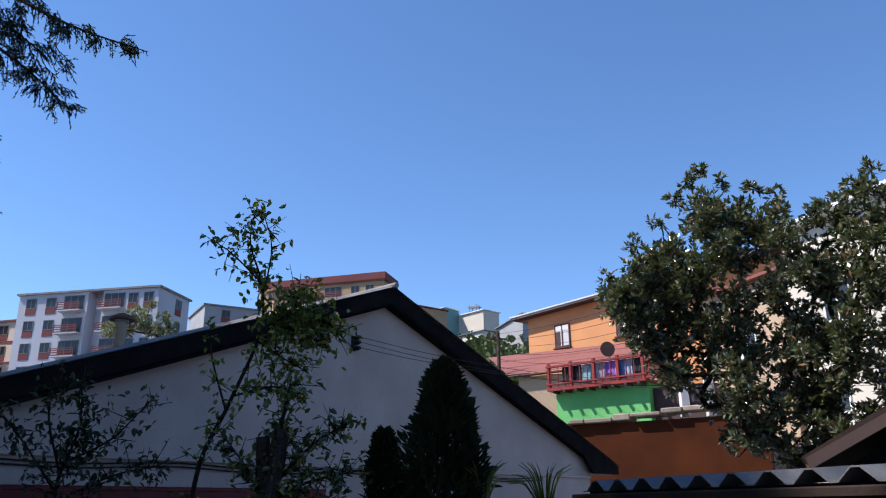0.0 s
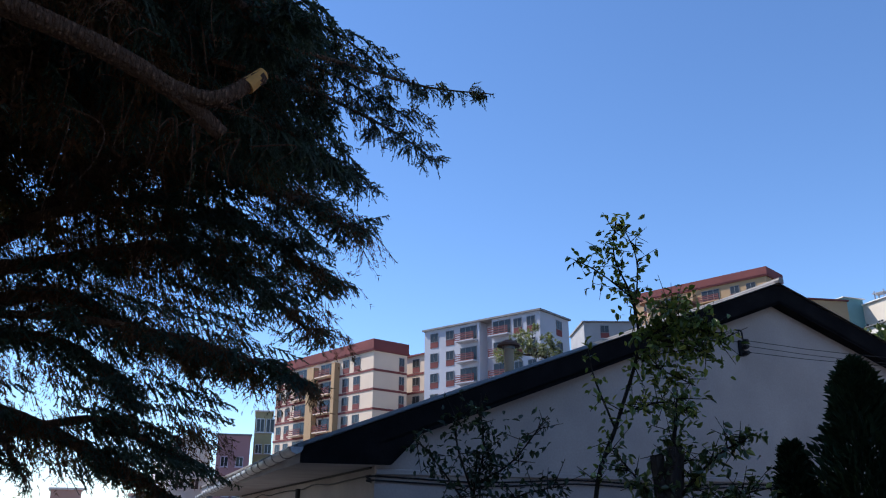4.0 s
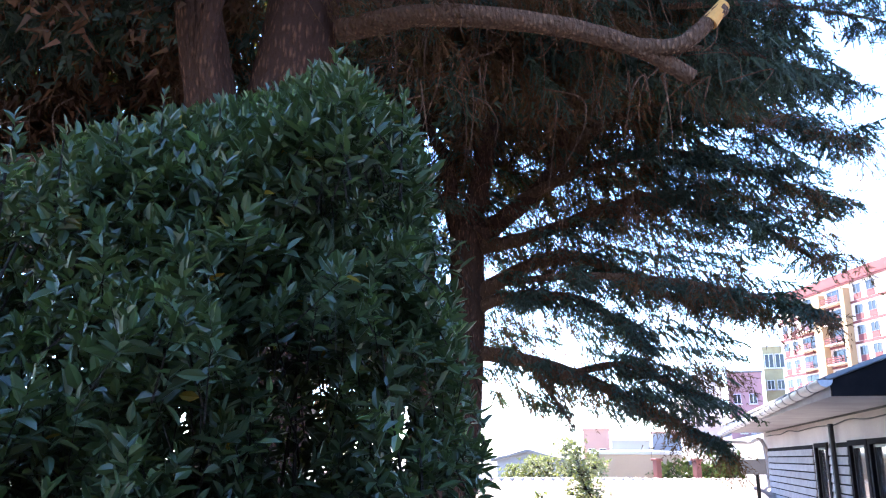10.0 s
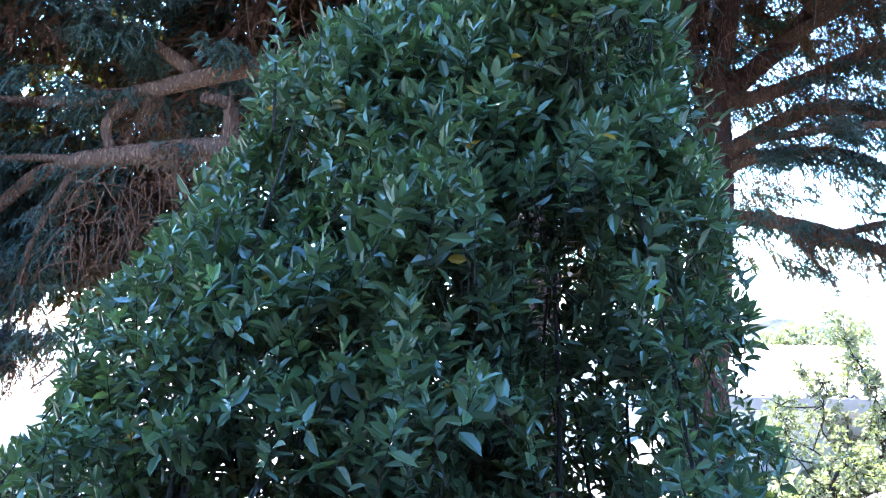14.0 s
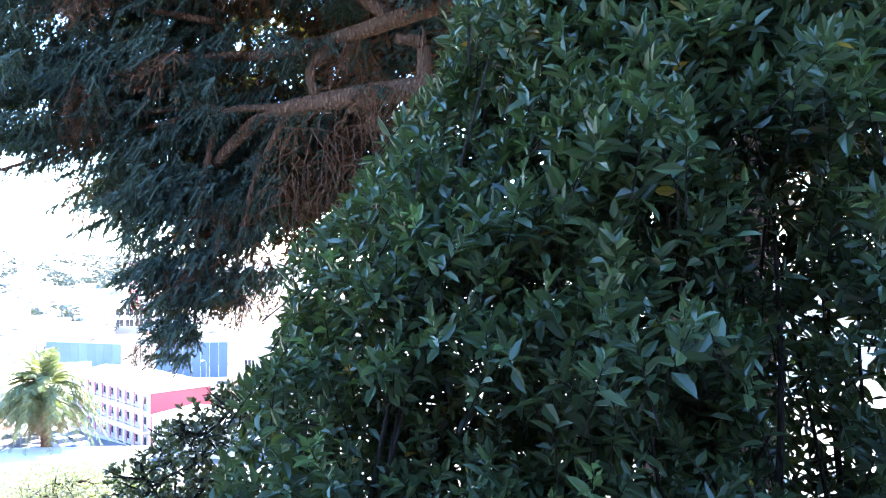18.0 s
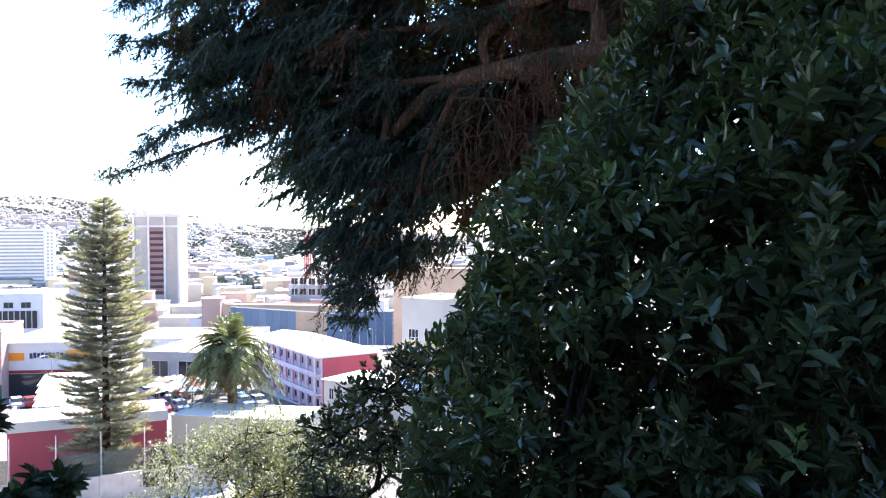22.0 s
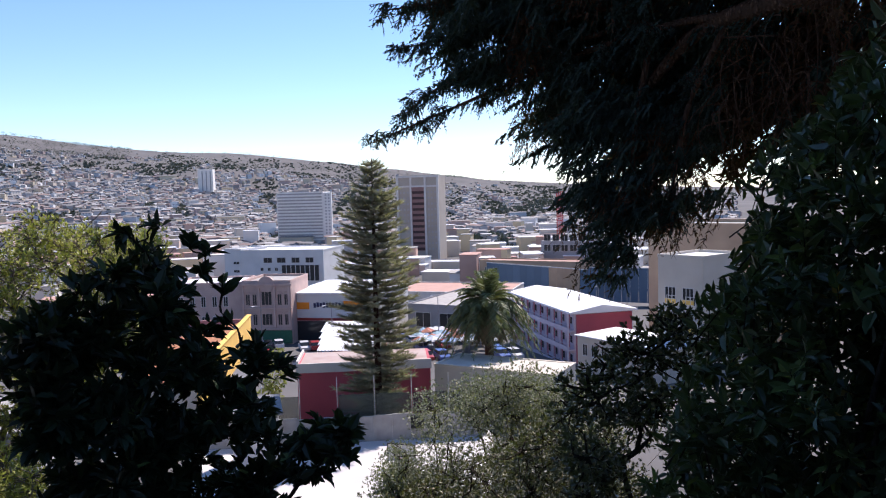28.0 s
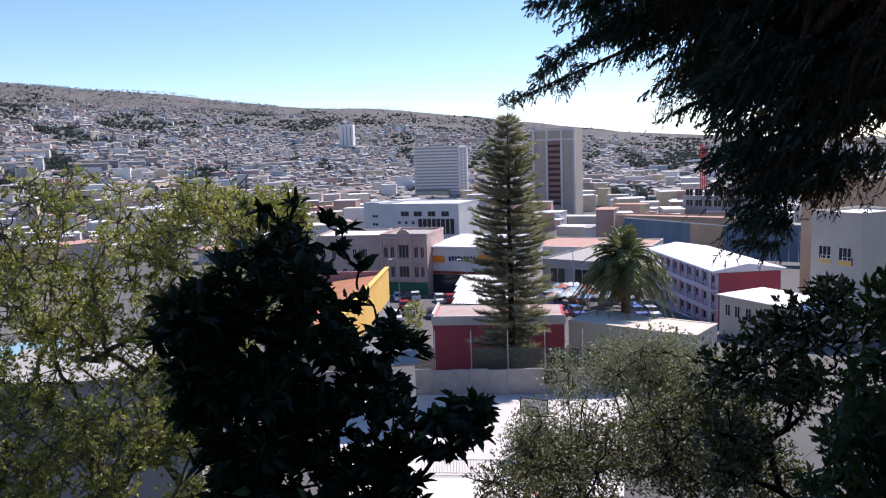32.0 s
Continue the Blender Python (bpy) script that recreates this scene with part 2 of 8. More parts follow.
M_OLDTIMBER = paint("dark_old_timber", (0.045, 0.032, 0.027), (0.03, 0.022, 0.019), scale=5, bump=0.3, rough=0.95, spec=0.05)
M_NEEDLE = leafy("cedar_needles", (0.022, 0.04, 0.033), (0.07, 0.1, 0.083), rough=0.6, spec=0.25, light=0.12)
M_DEADTWIG = leafy("dry_cedar_twigs", (0.165, 0.077, 0.047), (0.07, 0.036, 0.025), rough=0.9, spec=0.1, light=0.1)
M_LAUREL = leafy("laurel_leaves", (0.037, 0.062, 0.03), (0.09, 0.13, 0.05), rough=0.32, spec=0.5, odd=(0.45, 0.24, 0.02), odd_share=0.003, light=0.16)
M_YOUNG = leafy("young_laurel_leaves", (0.12, 0.2, 0.07), (0.2, 0.29, 0.1), rough=0.3, spec=0.6, light=0.3)
M_MAGNOLIA = leafy("magnolia_leaves", (0.05, 0.075, 0.04), (0.15, 0.165, 0.105), rough=0.26, spec=0.7, odd=(0.2, 0.12, 0.06), odd_share=0.14, light=0.12)
M_VINE = leafy("vine_leaves", (0.07, 0.1, 0.02), (0.2, 0.24, 0.04), rough=0.4, odd=(0.38, 0.36, 0.06), odd_share=0.2, light=0.25)
# darker copy of the vine leaves, their shade put into the colour
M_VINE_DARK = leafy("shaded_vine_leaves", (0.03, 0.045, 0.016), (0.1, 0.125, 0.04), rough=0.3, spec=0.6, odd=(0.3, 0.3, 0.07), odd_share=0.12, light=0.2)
M_CYPRESS = leafy("cypress_leaves", (0.012, 0.025, 0.012), (0.025, 0.045, 0.02), rough=0.7, spec=0.2, light=0.05)
M_ARAU = leafy("pine_needles", (0.22, 0.19, 0.145), (0.38, 0.34, 0.27), rough=0.6, spec=0.2, light=0.42)
M_PALM = leafy("palm_fronds", (0.08, 0.105, 0.042), (0.2, 0.215, 0.095), rough=0.45, odd=(0.25, 0.17, 0.08), odd_share=0.02, light=0.2)
M_DRYPALM = leafy("dry_palm_fronds", (0.25, 0.17, 0.1), (0.16, 0.11, 0.06), rough=0.8, light=0.15)
M_OLIVE = leafy("grey_green_leaves", (0.085, 0.095, 0.06), (0.28, 0.285, 0.21), rough=0.5, odd=(0.25, 0.27, 0.06), odd_share=0.12, light=0.25)
M_FEATHER = leafy("feathery_leaves", (0.26, 0.29, 0.06), (0.5, 0.5, 0.15), rough=0.5, odd=(0.42, 0.33, 0.19), odd_share=0.09, light=0.4)
M_GREYTWIG = bark("grey_twigs", (0.38, 0.33, 0.28), (0.25, 0.215, 0.18), 15)
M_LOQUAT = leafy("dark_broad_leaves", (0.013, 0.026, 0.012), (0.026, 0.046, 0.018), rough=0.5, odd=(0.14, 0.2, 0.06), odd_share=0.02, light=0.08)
M_TWIGGY = leafy("dull_olive_leaves", (0.034, 0.036, 0.02), (0.09, 0.088, 0.042), rough=0.5, odd=(0.2, 0.16, 0.08), odd_share=0.1, light=0.2)
# greens paled and greyed, distance haze mixed into the colour
M_FARGREEN = leafy("hazed_far_woods", (0.095, 0.105, 0.095), (0.14, 0.148, 0.135), rough=0.9, spec=0.05, light=0.05)
M_SCRUB = leafy("hill_scrub", (0.05, 0.075, 0.03), (0.1, 0.12, 0.05), rough=0.8, spec=0.1, light=0.1)
M_FLOWER = leafy("pink_flowers", (0.6, 0.05, 0.08), (0.45, 0.04, 0.06), rough=0.6, light=0.2)


# ---- mesh helpers ----
def mesh_np(name, verts, faces, smooth=False):
    """A mesh from an array of points and an array of equal-sided faces."""
    verts, faces = np.asarray(verts, dtype=np.float32), np.asarray(faces, dtype=np.int32)
    me = bpy.data.meshes.new(name)
    k = faces.shape[1]
    me.vertices.add(len(verts))
    me.vertices.foreach_set("co", verts.ravel())
    me.loops.add(faces.size)
    me.loops.foreach_set("vertex_index", faces.ravel())
    me.polygons.add(len(faces))
    me.polygons.foreach_set("loop_start", np.arange(len(faces), dtype=np.int32) * k)
    me.polygons.foreach_set("loop_total", np.full(len(faces), k, dtype=np.int32))
    if smooth:
        me.polygons.foreach_set("use_smooth", np.ones(len(faces), dtype=bool))
    else:
        me.shade_flat()
    me.update(calc_edges=True)
    return me


def part(name, data, material, parent=None, label="", m=None):
    """Link a mesh or a bmesh as one object under a thing or a part."""
    if isinstance(data, bmesh.types.BMesh):
        me = bpy.data.meshes.new(name)
        data.to_mesh(me)
        data.free()
        data = me
    if material and not data.materials:
        data.materials.append(material)
    ob = new(name, data)
    ob.parent = parent
    if m is not None:
        ob.matrix_local = m
    return tagged(ob, label)


def thing(name, label, category, m=None, group="", kind=""):
    ob = new(name)
    ob.empty_display_size = 0.2
    if m is not None:
        ob.matrix_world = m
    return tagged(ob, label, category, group, kind)


def boxes(*dims, bevel=0.0):
    """One bmesh of axis-parallel boxes: (x0, y0, z0, x1, y1, z1) each."""
    bm = bmesh.new()
    for x0, y0, z0, x1, y1, z1 in dims:
        r = bmesh.ops.create_cube(bm, size=1.0)
        bmesh.ops.transform(bm, verts=r["verts"], matrix=Matrix.LocRotScale(((x0 + x1) / 2, (y0 + y1) / 2, (z0 + z1) / 2), None, (x1 - x0, y1 - y0, z1 - z0)))
    if bevel:
        bmesh.ops.bevel(bm, geom=bm.edges[:], offset=bevel, segments=1, affect="EDGES")
    return bm


def prism(outline, depth, axis="y"):
    """A flat outline of (x, z) pairs pushed out along y (from 0 to depth)."""
    bm = bmesh.new()
    a = [bm.verts.new((x, 0, z)) for x, z in outline]
    b = [bm.verts.new((x, depth, z)) for x, z in outline]
    bm.faces.new(a)
    bm.faces.new(b[::-1])
    for i in range(len(a)):
        j = (i + 1) % len(a)
        bm.faces.new((a[j], a[i], b[i], b[j]))
    bmesh.ops.recalc_face_normals(bm, faces=bm.faces)
    return bm


def tube_np(points, radii, sides=8, wobble=0.0, seed=0):
    """Points and quads of a tapered tube along a line."""
    rng = np.random.default_rng(seed)
    p = np.array([tuple(q) for q in points], dtype=float)
    n = len(p)
    t = np.gradient(p, axis=0)
    t /= np.linalg.norm(t, axis=1, keepdims=True) + 1e-9
    ref = np.where(np.abs(t[:, 2:3]) > 0.9, np.array([[1.0, 0, 0]]), np.array([[0, 0, 1.0]]))
    u = np.cross(t, ref)
    u /= np.linalg.norm(u, axis=1, keepdims=True) + 1e-9
    v = np.cross(t, u)
    a = np.linspace(0, 2 * np.pi, sides, endpoint=False)
    r = np.asarray(radii, dtype=float)[:, None] * (1 + wobble * rng.uniform(-1, 1, (n, sides)))
    ring = p[:, None] + u[:, None] * (np.cos(a)[None] * r)[..., None] + v[:, None] * (np.sin(a)[None] * r)[..., None]
    i, j = np.meshgrid(np.arange(n - 1), np.arange(sides), indexing="ij")
    f = np.stack([i * sides + j, i * sides + (j + 1) % sides, (i + 1) * sides + (j + 1) % sides, (i + 1) * sides + j], -1).reshape(-1, 4)
    caps = np.array([[0, 0, 0, 0]])
    verts = np.vstack([ring.reshape(-1, 3), p[:1], p[-1:]])
    c0, c1 = n * sides, n * sides + 1
    js = np.arange(0, sides, 2)
    cap0 = np.stack([np.full(len(js), c0), (js + 2) % sides, (js + 1) % sides, js], -1)
    e = (n - 1) * sides
    cap1 = np.stack([np.full(len(js), c1), e + js, e + (js + 1) % sides, e + (js + 2) % sides], -1)
    return verts, np.vstack([f, cap0, cap1])


def smooth_line(points, n=12):
    """More points along a line, rounded (Catmull-Rom)."""
    p = [np.array(tuple(q), dtype=float) for q in points]
    p = [2 * p[0] - p[1]] + p + [2 * p[-1] - p[-2]]
    out = []
    for i in range(1, len(p) - 2):
        for s in np.linspace(0, 1, n, endpoint=False):
            a, b, c, d = p[i - 1:i + 3]
            out.append(0.5 * (2 * b + (c - a) * s + (2 * a - 5 * b + 4 * c - d) * s * s + (3 * b - a - 3 * c + d) * s ** 3))
    out.append(p[-2])
    return np.array(out)


def join_np(pieces):
    """Several (points, faces) as one."""
    vs, fs, k = [], [], 0
    for v, f in pieces:
        vs.append(v)
        fs.append(np.asarray(f) + k)
        k += len(v)
    return np.vstack(vs), np.vstack(fs)


def unit(a):
    return a / (np.linalg.norm(a, axis=-1, keepdims=True) + 1e-9)


def leaves_np(at, way, size, width=0.32, fold=0.18, bend=0.15, rng=None):
    """Leaves at points, pointing along way: two folded quads each, arched a little."""
    rng = rng or np.random.default_rng(1)
    n = len(at)
    w = unit(way)
    side = unit(np.cross(w, unit(rng.normal(size=(n, 3)) * 0.5 + np.array([0, 0, 1.0]))))
    up = np.cross(side, w)
    s = (np.asarray(size) * np.ones(n))[:, None]
    def q(x, y, z):
        return at + s * (x * w + y * side + z * up)
    b, tip = q(0, 0, 0), q(1, 0, -bend)
    r1, r2 = q(0.32, width * 0.5, fold * width), q(0.7, width * 0.38, fold * width - bend * 0.5)
    l1, l2 = q(0.32, -width * 0.5, fold * width), q(0.7, -width * 0.38, fold * width - bend * 0.5)
    v = np.stack([b, r1, r2, tip, l2, l1], 1).reshape(-1, 3)
    k = np.arange(n)[:, None] * 6
    f = np.stack([k + [0, 1, 2, 3], k + [0, 3, 4, 5]], 1).reshape(-1, 4)
    return v, f


def small_leaves_np(at, way, size, width, rng):
    """Small leaves: one lozenge each."""
    n = len(at)
    w = unit(way)
    side = unit(np.cross(w, unit(rng.normal(size=(n, 3)) * 0.5 + np.array([0, 0, 1.0]))))
    s = (np.asarray(size) * np.ones(n))[:, None]
    v = np.stack([at, at + s * (0.45 * w + 0.5 * width * side), at + s * w, at + s * (0.45 * w - 0.5 * width * side)], 1).reshape(-1, 3)
    return v, np.arange(4 * n).reshape(-1, 4)


def rosettes(at, out, count, size, rng, spread=0.9, width=0.32, small=False):
    """Whorls of leaves round shoot ends at points, opening towards out."""
    n = len(at)
    o = np.repeat(unit(out), count, 0)
    a = unit(rng.normal(size=(n * count, 3)))
    side = unit(a - o * np.sum(a * o, 1, keepdims=True))
    k = rng.uniform(0.35, 1.0, (n * count, 1)) * spread
    way = o * (1 - 0.55 * k) + side * k
    base = np.repeat(at, count, 0) - o * rng.uniform(0, 0.6, (n * count, 1)) * np.mean(size)
    if small:
        return small_leaves_np(base, way, np.mean(size) * rng.uniform(0.6, 1.2, n * count), width * 1.2, rng)
    return leaves_np(base, way, np.mean(size) * rng.uniform(0.6, 1.2, n * count), width=width, rng=rng)


def blades_np(at, way, length, width, rng):
    """Thin needles: one narrow quad each."""
    n = len(at)
    w = unit(way)
    side = unit(np.cross(w, rng.normal(size=(n, 3)))) * (np.asarray(width) * np.ones(n))[:, None] * 0.5
    e = at + w * (np.asarray(length) * np.ones(n))[:, None]
    v = np.stack([at - side, at + side, e + side * 0.35, e - side * 0.35], 1).reshape(-1, 3)
    k = np.arange(n)[:, None] * 4
    return v, k + np.array([0, 1, 2, 3])


def needles_np(at, way, length, width, rng):
    """Finest needles: one slim triangle each."""
    n = len(at)
    w = unit(way)
    side = unit(np.cross(w, rng.normal(size=(n, 3)))) * (np.asarray(width) * np.ones(n))[:, None] * 0.5
    v = np.stack([at - side, at + side, at + w * (np.asarray(length) * np.ones(n))[:, None]], 1).reshape(-1, 3)
    return v, np.arange(3 * n).reshape(-1, 3)


# ---- ground ----
# heights over the terrace by azimuth: (azimuth, then height at each distance)
RINGS = (0, 2.6, 4, 6, 10, 16, 26, 38, 45, 66, 75, 100, 150, 230, 400, 650, 1000, 1500, 2200, 3000, 4200)
SLOPES = {
    -180: (0, 0, -0.8, -2, -4.5, -8.5, -13, -17, -18, -19, -20, -23, -25, -24, -18, 0, 40, 110, 225, 210, 150),
    -163: (0, 0, -0.8, -2, -4.5, -8.5, -13, -17, -18.3, -18.6, -20, -23, -26, -28, -26, -10, 30, 95, 195, 190, 130),
    -153: (0, 0, -0.8, -2, -4.8, -8.8, -13.5, -18, -18.4, -18.6, -20, -24, -26.4, -30, -31, -22, 15, 75, 162, 160, 110),
    -141: (0, 0, -0.8, -2, -5, -9, -14, -18.4, -18.4, -18.6, -20, -24, -26.4, -30, -32, -32, -12, 45, 122, 125, 90),
    -133: (0, 0, -0.8, -2, -5, -9, -14, -18.4, -18.4, -18.6, -20, -24, -26.4, -30, -32, -34, -25, 20, 90, 92, 60),
    -118: (0, 0, -0.8, -2, -5, -9, -14, -18, -18.4, -19, -20, -24, -26.4, -30, -32, -35, -34, -18, 19, 22, 10),
    -100: (0, 0, -0.6, -1.6, -4, -7.5, -12, -15, -16.5, -18, -19, -22, -25, -28, -30, -33, -35, -35, -30, -20, -20),
    -75: (0, 0, -0.3, -0.8, -2, -3.5, -5.5, -8, -9, -12, -13, -15, -18, -22, -25, -28, -30, -30, -28, -20, -20),
    -58: (0, 0, 0, -0.2, -0.8, -2, -3, -3.5, -3.5, -3, -3, -4, -5, -6, -8, -10, -10, -10, -10, -10, -10),
    -45: (0, 0, 0, 0, -0.2, -0.4, -0.4, 0.4, 1, 2.5, 3.2, 5, 7.5, 12, 18, 25, 30, 30, 20, 10, 0),
    -30: (0, 0, 0, 0, 0, 0, 0.4, 2.5, 3.5, 7, 8.5, 12.5, 19, 28, 45, 55, 60, 50, 30, 10, 0),
    -10: (0, 0, 0, 0, 0, 0, 0.5, 3, 5, 10, 13, 19, 29, 42, 60, 70, 70, 60, 30, 10, 0),
    5: (0, 0, 0, 0, 0, 0, 0.5, 3, 5, 11, 14, 21, 32, 45, 60, 70, 70, 60, 30, 10, 0),
    40: (0, 0, 0, 0, 0, 0, 0.5, 3, 5, 10, 13, 19, 29, 42, 60, 70, 70, 60, 30, 10, 0),
    90: (0, 0, 0, 0, 0, 0, 0.5, 2, 3, 7, 9, 13, 20, 30, 45, 60, 70, 60, 40, 20, 0),
    140: (0, 0, 0, 0, 0, 0, 0, -1, -2, -3, -4, -5, -8, -8, 0, 20, 50, 90, 120, 100, 50),
}
SLOPE_AZ = sorted(SLOPES)


def ground_z(az, d):
    az = (az + 180) % 360 - 180
    keys = SLOPE_AZ + [180]
    i = max(j for j in range(len(SLOPE_AZ)) if keys[j] <= az)
    a0, a1 = keys[i], keys[i + 1]
    z0 = np.interp(d, RINGS, SLOPES[a0])
    z1 = np.interp(d, RINGS, SLOPES[a1 if a1 < 180 else -180])
    s = (az - a0) / (a1 - a0)
    z = z0 + (z1 - z0) * s
    if d > 500:
        p = polar(az, d)
        k = min(1.0, (d - 500) / 700) * min(1.0, abs(z + 30) / 60)
        z += k * 15 * noise.fractal(p * 0.0022, 1.0, 2.0, 5)
    return float(z)


gaz = np.arange(-180, 180, 1.5)
grd = np.concatenate([np.linspace(0.6, 10, 14), np.linspace(12, 100, 34), np.geomspace(106, 4300, 60)])
gv = [(0, 0, 0)]
for d in grd:
    for a in gaz:
        gv.append(tuple(polar(a, d, ground_z(a, d))))
na = len(gaz)
gf = [(1 + (i + 0) * na + j, 1 + (i + 0) * na + (j + 1) % na, 1 + (i + 1) * na + (j + 1) % na, 1 + (i + 1) * na + j) for i in range(len(grd) - 1) for j in range(na)]
# land tone kept mid grey and bluish, carrying the far hills' haze
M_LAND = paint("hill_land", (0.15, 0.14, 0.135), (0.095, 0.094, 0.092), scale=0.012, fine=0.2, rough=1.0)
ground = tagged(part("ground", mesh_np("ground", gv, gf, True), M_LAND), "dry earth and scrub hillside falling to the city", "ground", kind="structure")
terrace = part("terrace", mesh_np("terrace", *tube_np([(0, 0, -0.3), (0, 0, 0.01)], [1.2, 1.2], 24)), M_EARTH)
tagged(terrace, "bare trodden earth underfoot", "ground", kind="structure")


# ---- buildings ----
def frame_at(p, q, z=0.0):
    """A pose at p whose x runs towards q (level), y away to the left of it, z up."""
    p, q = Vector(p), Vector(q)
    d = q - p
    return Matrix.Translation((p.x, p.y, z)) @ Matrix.Rotation(math.atan2(d.y, d.x), 4, "Z")


def mid(az, d):
    v = polar(az, d)
    return Vector((v.x, v.y, 0))


SHARED = {}


def shared(key, make, material):
    """One mesh for all alike pieces."""
    if key not in SHARED:
        bm = make()
        me = bpy.data.meshes.new(key[0] if isinstance(key, tuple) else key)
        bm.to_mesh(me)
        bm.free()
        me.materials.append(material)
        SHARED[key] = me
    return SHARED[key]


def frame_bm(w, h, t, mullions, depth):
    """A window frame with upright bars, in one piece."""
    xs = [0, t]
    for i in range(mullions):
        x = w * (i + 1) / (mullions + 1)
        xs += [x - t / 2, x + t / 2]
    xs += [w - t, w]
    zs = [0, t, h - t, h]
    bm = bmesh.new()
    v = [[[bm.verts.new((x, y, z)) for z in zs] for x in xs] for y in (-0.04, depth)]
    bar = lambda i, j: 0 <= i < len(xs) - 1 and 0 <= j < 3 and (j != 1 or i % 2 == 0)
    for i in range(len(xs) - 1):
        for j in range(3):
            if not bar(i, j):
                continue
            f, k = v[0], v[1]
            bm.faces.new((f[i][j], f[i + 1][j], f[i + 1][j + 1], f[i][j + 1]))
            bm.faces.new((k[i][j + 1], k[i + 1][j + 1], k[i + 1][j], k[i][j]))
            for di, dj, (a, b) in ((-1, 0, ((i, j), (i, j + 1))), (1, 0, ((i + 1, j + 1), (i + 1, j))), (0, -1, ((i + 1, j), (i, j))), (0, 1, ((i, j + 1), (i + 1, j + 1)))):
                if not bar(i + di, j + dj):
                    bm.faces.new((f[a[0]][a[1]], f[b[0]][b[1]], k[b[0]][b[1]], k[a[0]][a[1]]))
    bmesh.ops.recalc_face_normals(bm, faces=bm.faces)
    return bm


def window(parent, m, w, h, frame_mat, pane_mat=None, mullions=1, sill=False, depth=0.1):
    """A window on a wall whose outside is -y: frame bars, and a pane set back."""
    t = min(0.07, w * 0.08)
    key = ("window", round(w, 2), round(h, 2), mullions, frame_mat.name)
    win = part("window", shared(key, lambda: frame_bm(w, h, t, mullions, depth), frame_mat), None, parent, m=m)
    pk = ("pane", round(w, 2), round(h, 2), (pane_mat or M_GLASS).name)
    part("pane", shared(pk, lambda: boxes((t * 0.5, -0.012, t * 0.5, w - t * 0.5, -0.004, h - t * 0.5)), pane_mat or M_GLASS), None, win)
    if sill:
        part("sill", shared(("sill", round(w, 2)), lambda: boxes((-0.06, -0.12, -0.06, w + 0.06, 0.0, 0.0)), frame_mat), None, win)
    return win


def sheet_roof(w, d, pitch=0.2, height=0.05, thick=0.012, trapeze=True):
    """A corrugated sheet: waves along x, w wide, d deep along y."""
    n = max(2, int(round(w / pitch)))
    xs, zs = [], []
    prof = ((0, 0), (0.18, 0), (0.5, 1), (0.68, 1)) if trapeze else tuple((k / 6, 0.5 - 0.5 * math.cos(2 * math.pi * k / 6)) for k in range(6))
    for i in range(n):
        for u, v in prof:
            xs.append((i + u) * w / n)
            zs.append(v * height)
    xs.append(w)
    zs.append(0)
    k = len(xs)
    v = [(x, y, z + dz) for dz in (0, -thick) for y in (0, d) for x, z in zip(xs, zs)]
    f = []
    for i in range(k - 1):
        f.append((i, i + 1, k + i + 1, k + i))
        f.append((2 * k + i + 1, 2 * k + i, 3 * k + i, 3 * k + i + 1))
        f.append((i + 1, i, 2 * k + i, 2 * k + i + 1))
        f.append((k + i, k + i + 1, 3 * k + i + 1, 3 * k + i))
    return mesh_np("sheet", v, f)


# -- the white gabled house --
HL, HS, HG = polar(-37.5, 10.0), Vector((-0.755, 0.656, 0)), Vector((0.656, 0.755, 0))   # roof corner, way along the side, way along the gable
H_W, H_D, H_EAVE, H_PEAK = 15.75, 13.6, EYE + 0.93, EYE + 3.86
HM = Matrix(((HG.x, HS.x, 0, HL.x), (HG.y, HS.y, 0, HL.y), (0, 0, 1, 0), (0, 0, 0, 1)))
house = thing("house", "white plastered gabled house with black fascia boards and sheet roof", "house", HM)
OVER, FRONT, WB = 1.0, 0.22, -0.6     # side overhang, gable overhang, foot of the walls
SL = (H_PEAK - H_EAVE) / (H_W / 2)
zwall = H_EAVE - 0.2
# gable wall, side walls, back wall
part("gable_wall", prism([(OVER, WB), (H_W - OVER, WB), (H_W - OVER, H_EAVE + SL * OVER - 0.3), (H_W / 2, H_PEAK - 0.34), (OVER, H_EAVE + SL * OVER - 0.3)], 0.22), M_WHITE, house, m=pose(0, FRONT, 0))
part("back_wall", prism([(OVER, WB), (H_W - OVER, WB), (H_W - OVER, zwall), (H_W / 2, H_PEAK - 0.34), (OVER, zwall)], 0.22), M_WHITE, house, m=pose(0, H_D - 0.4, 0))
WINS = ((1.75, 2.7), (2.95, 3.9), (5.6, 6.55))
side_boxes, xs = [], [0.44] + [v for w in WINS for v in w] + [H_D - 0.4]
for i in range(0, len(xs), 2):
    side_boxes.append((OVER, xs[i], WB, OVER + 0.2, xs[i + 1], zwall))
for a, b in WINS:
    side_boxes += [(OVER, a, WB, OVER + 0.2, b, 0.75), (OVER, a, 1.86, OVER + 0.2, b, zwall)]
for sb_ in side_boxes:
    part("side_wall", boxes(sb_), M_WHITE, house)
part("far_side_wall", boxes((H_W - OVER - 0.2, 0.44, WB, H_W - OVER, H_D - 0.4, zwall)), M_WHITE, house)
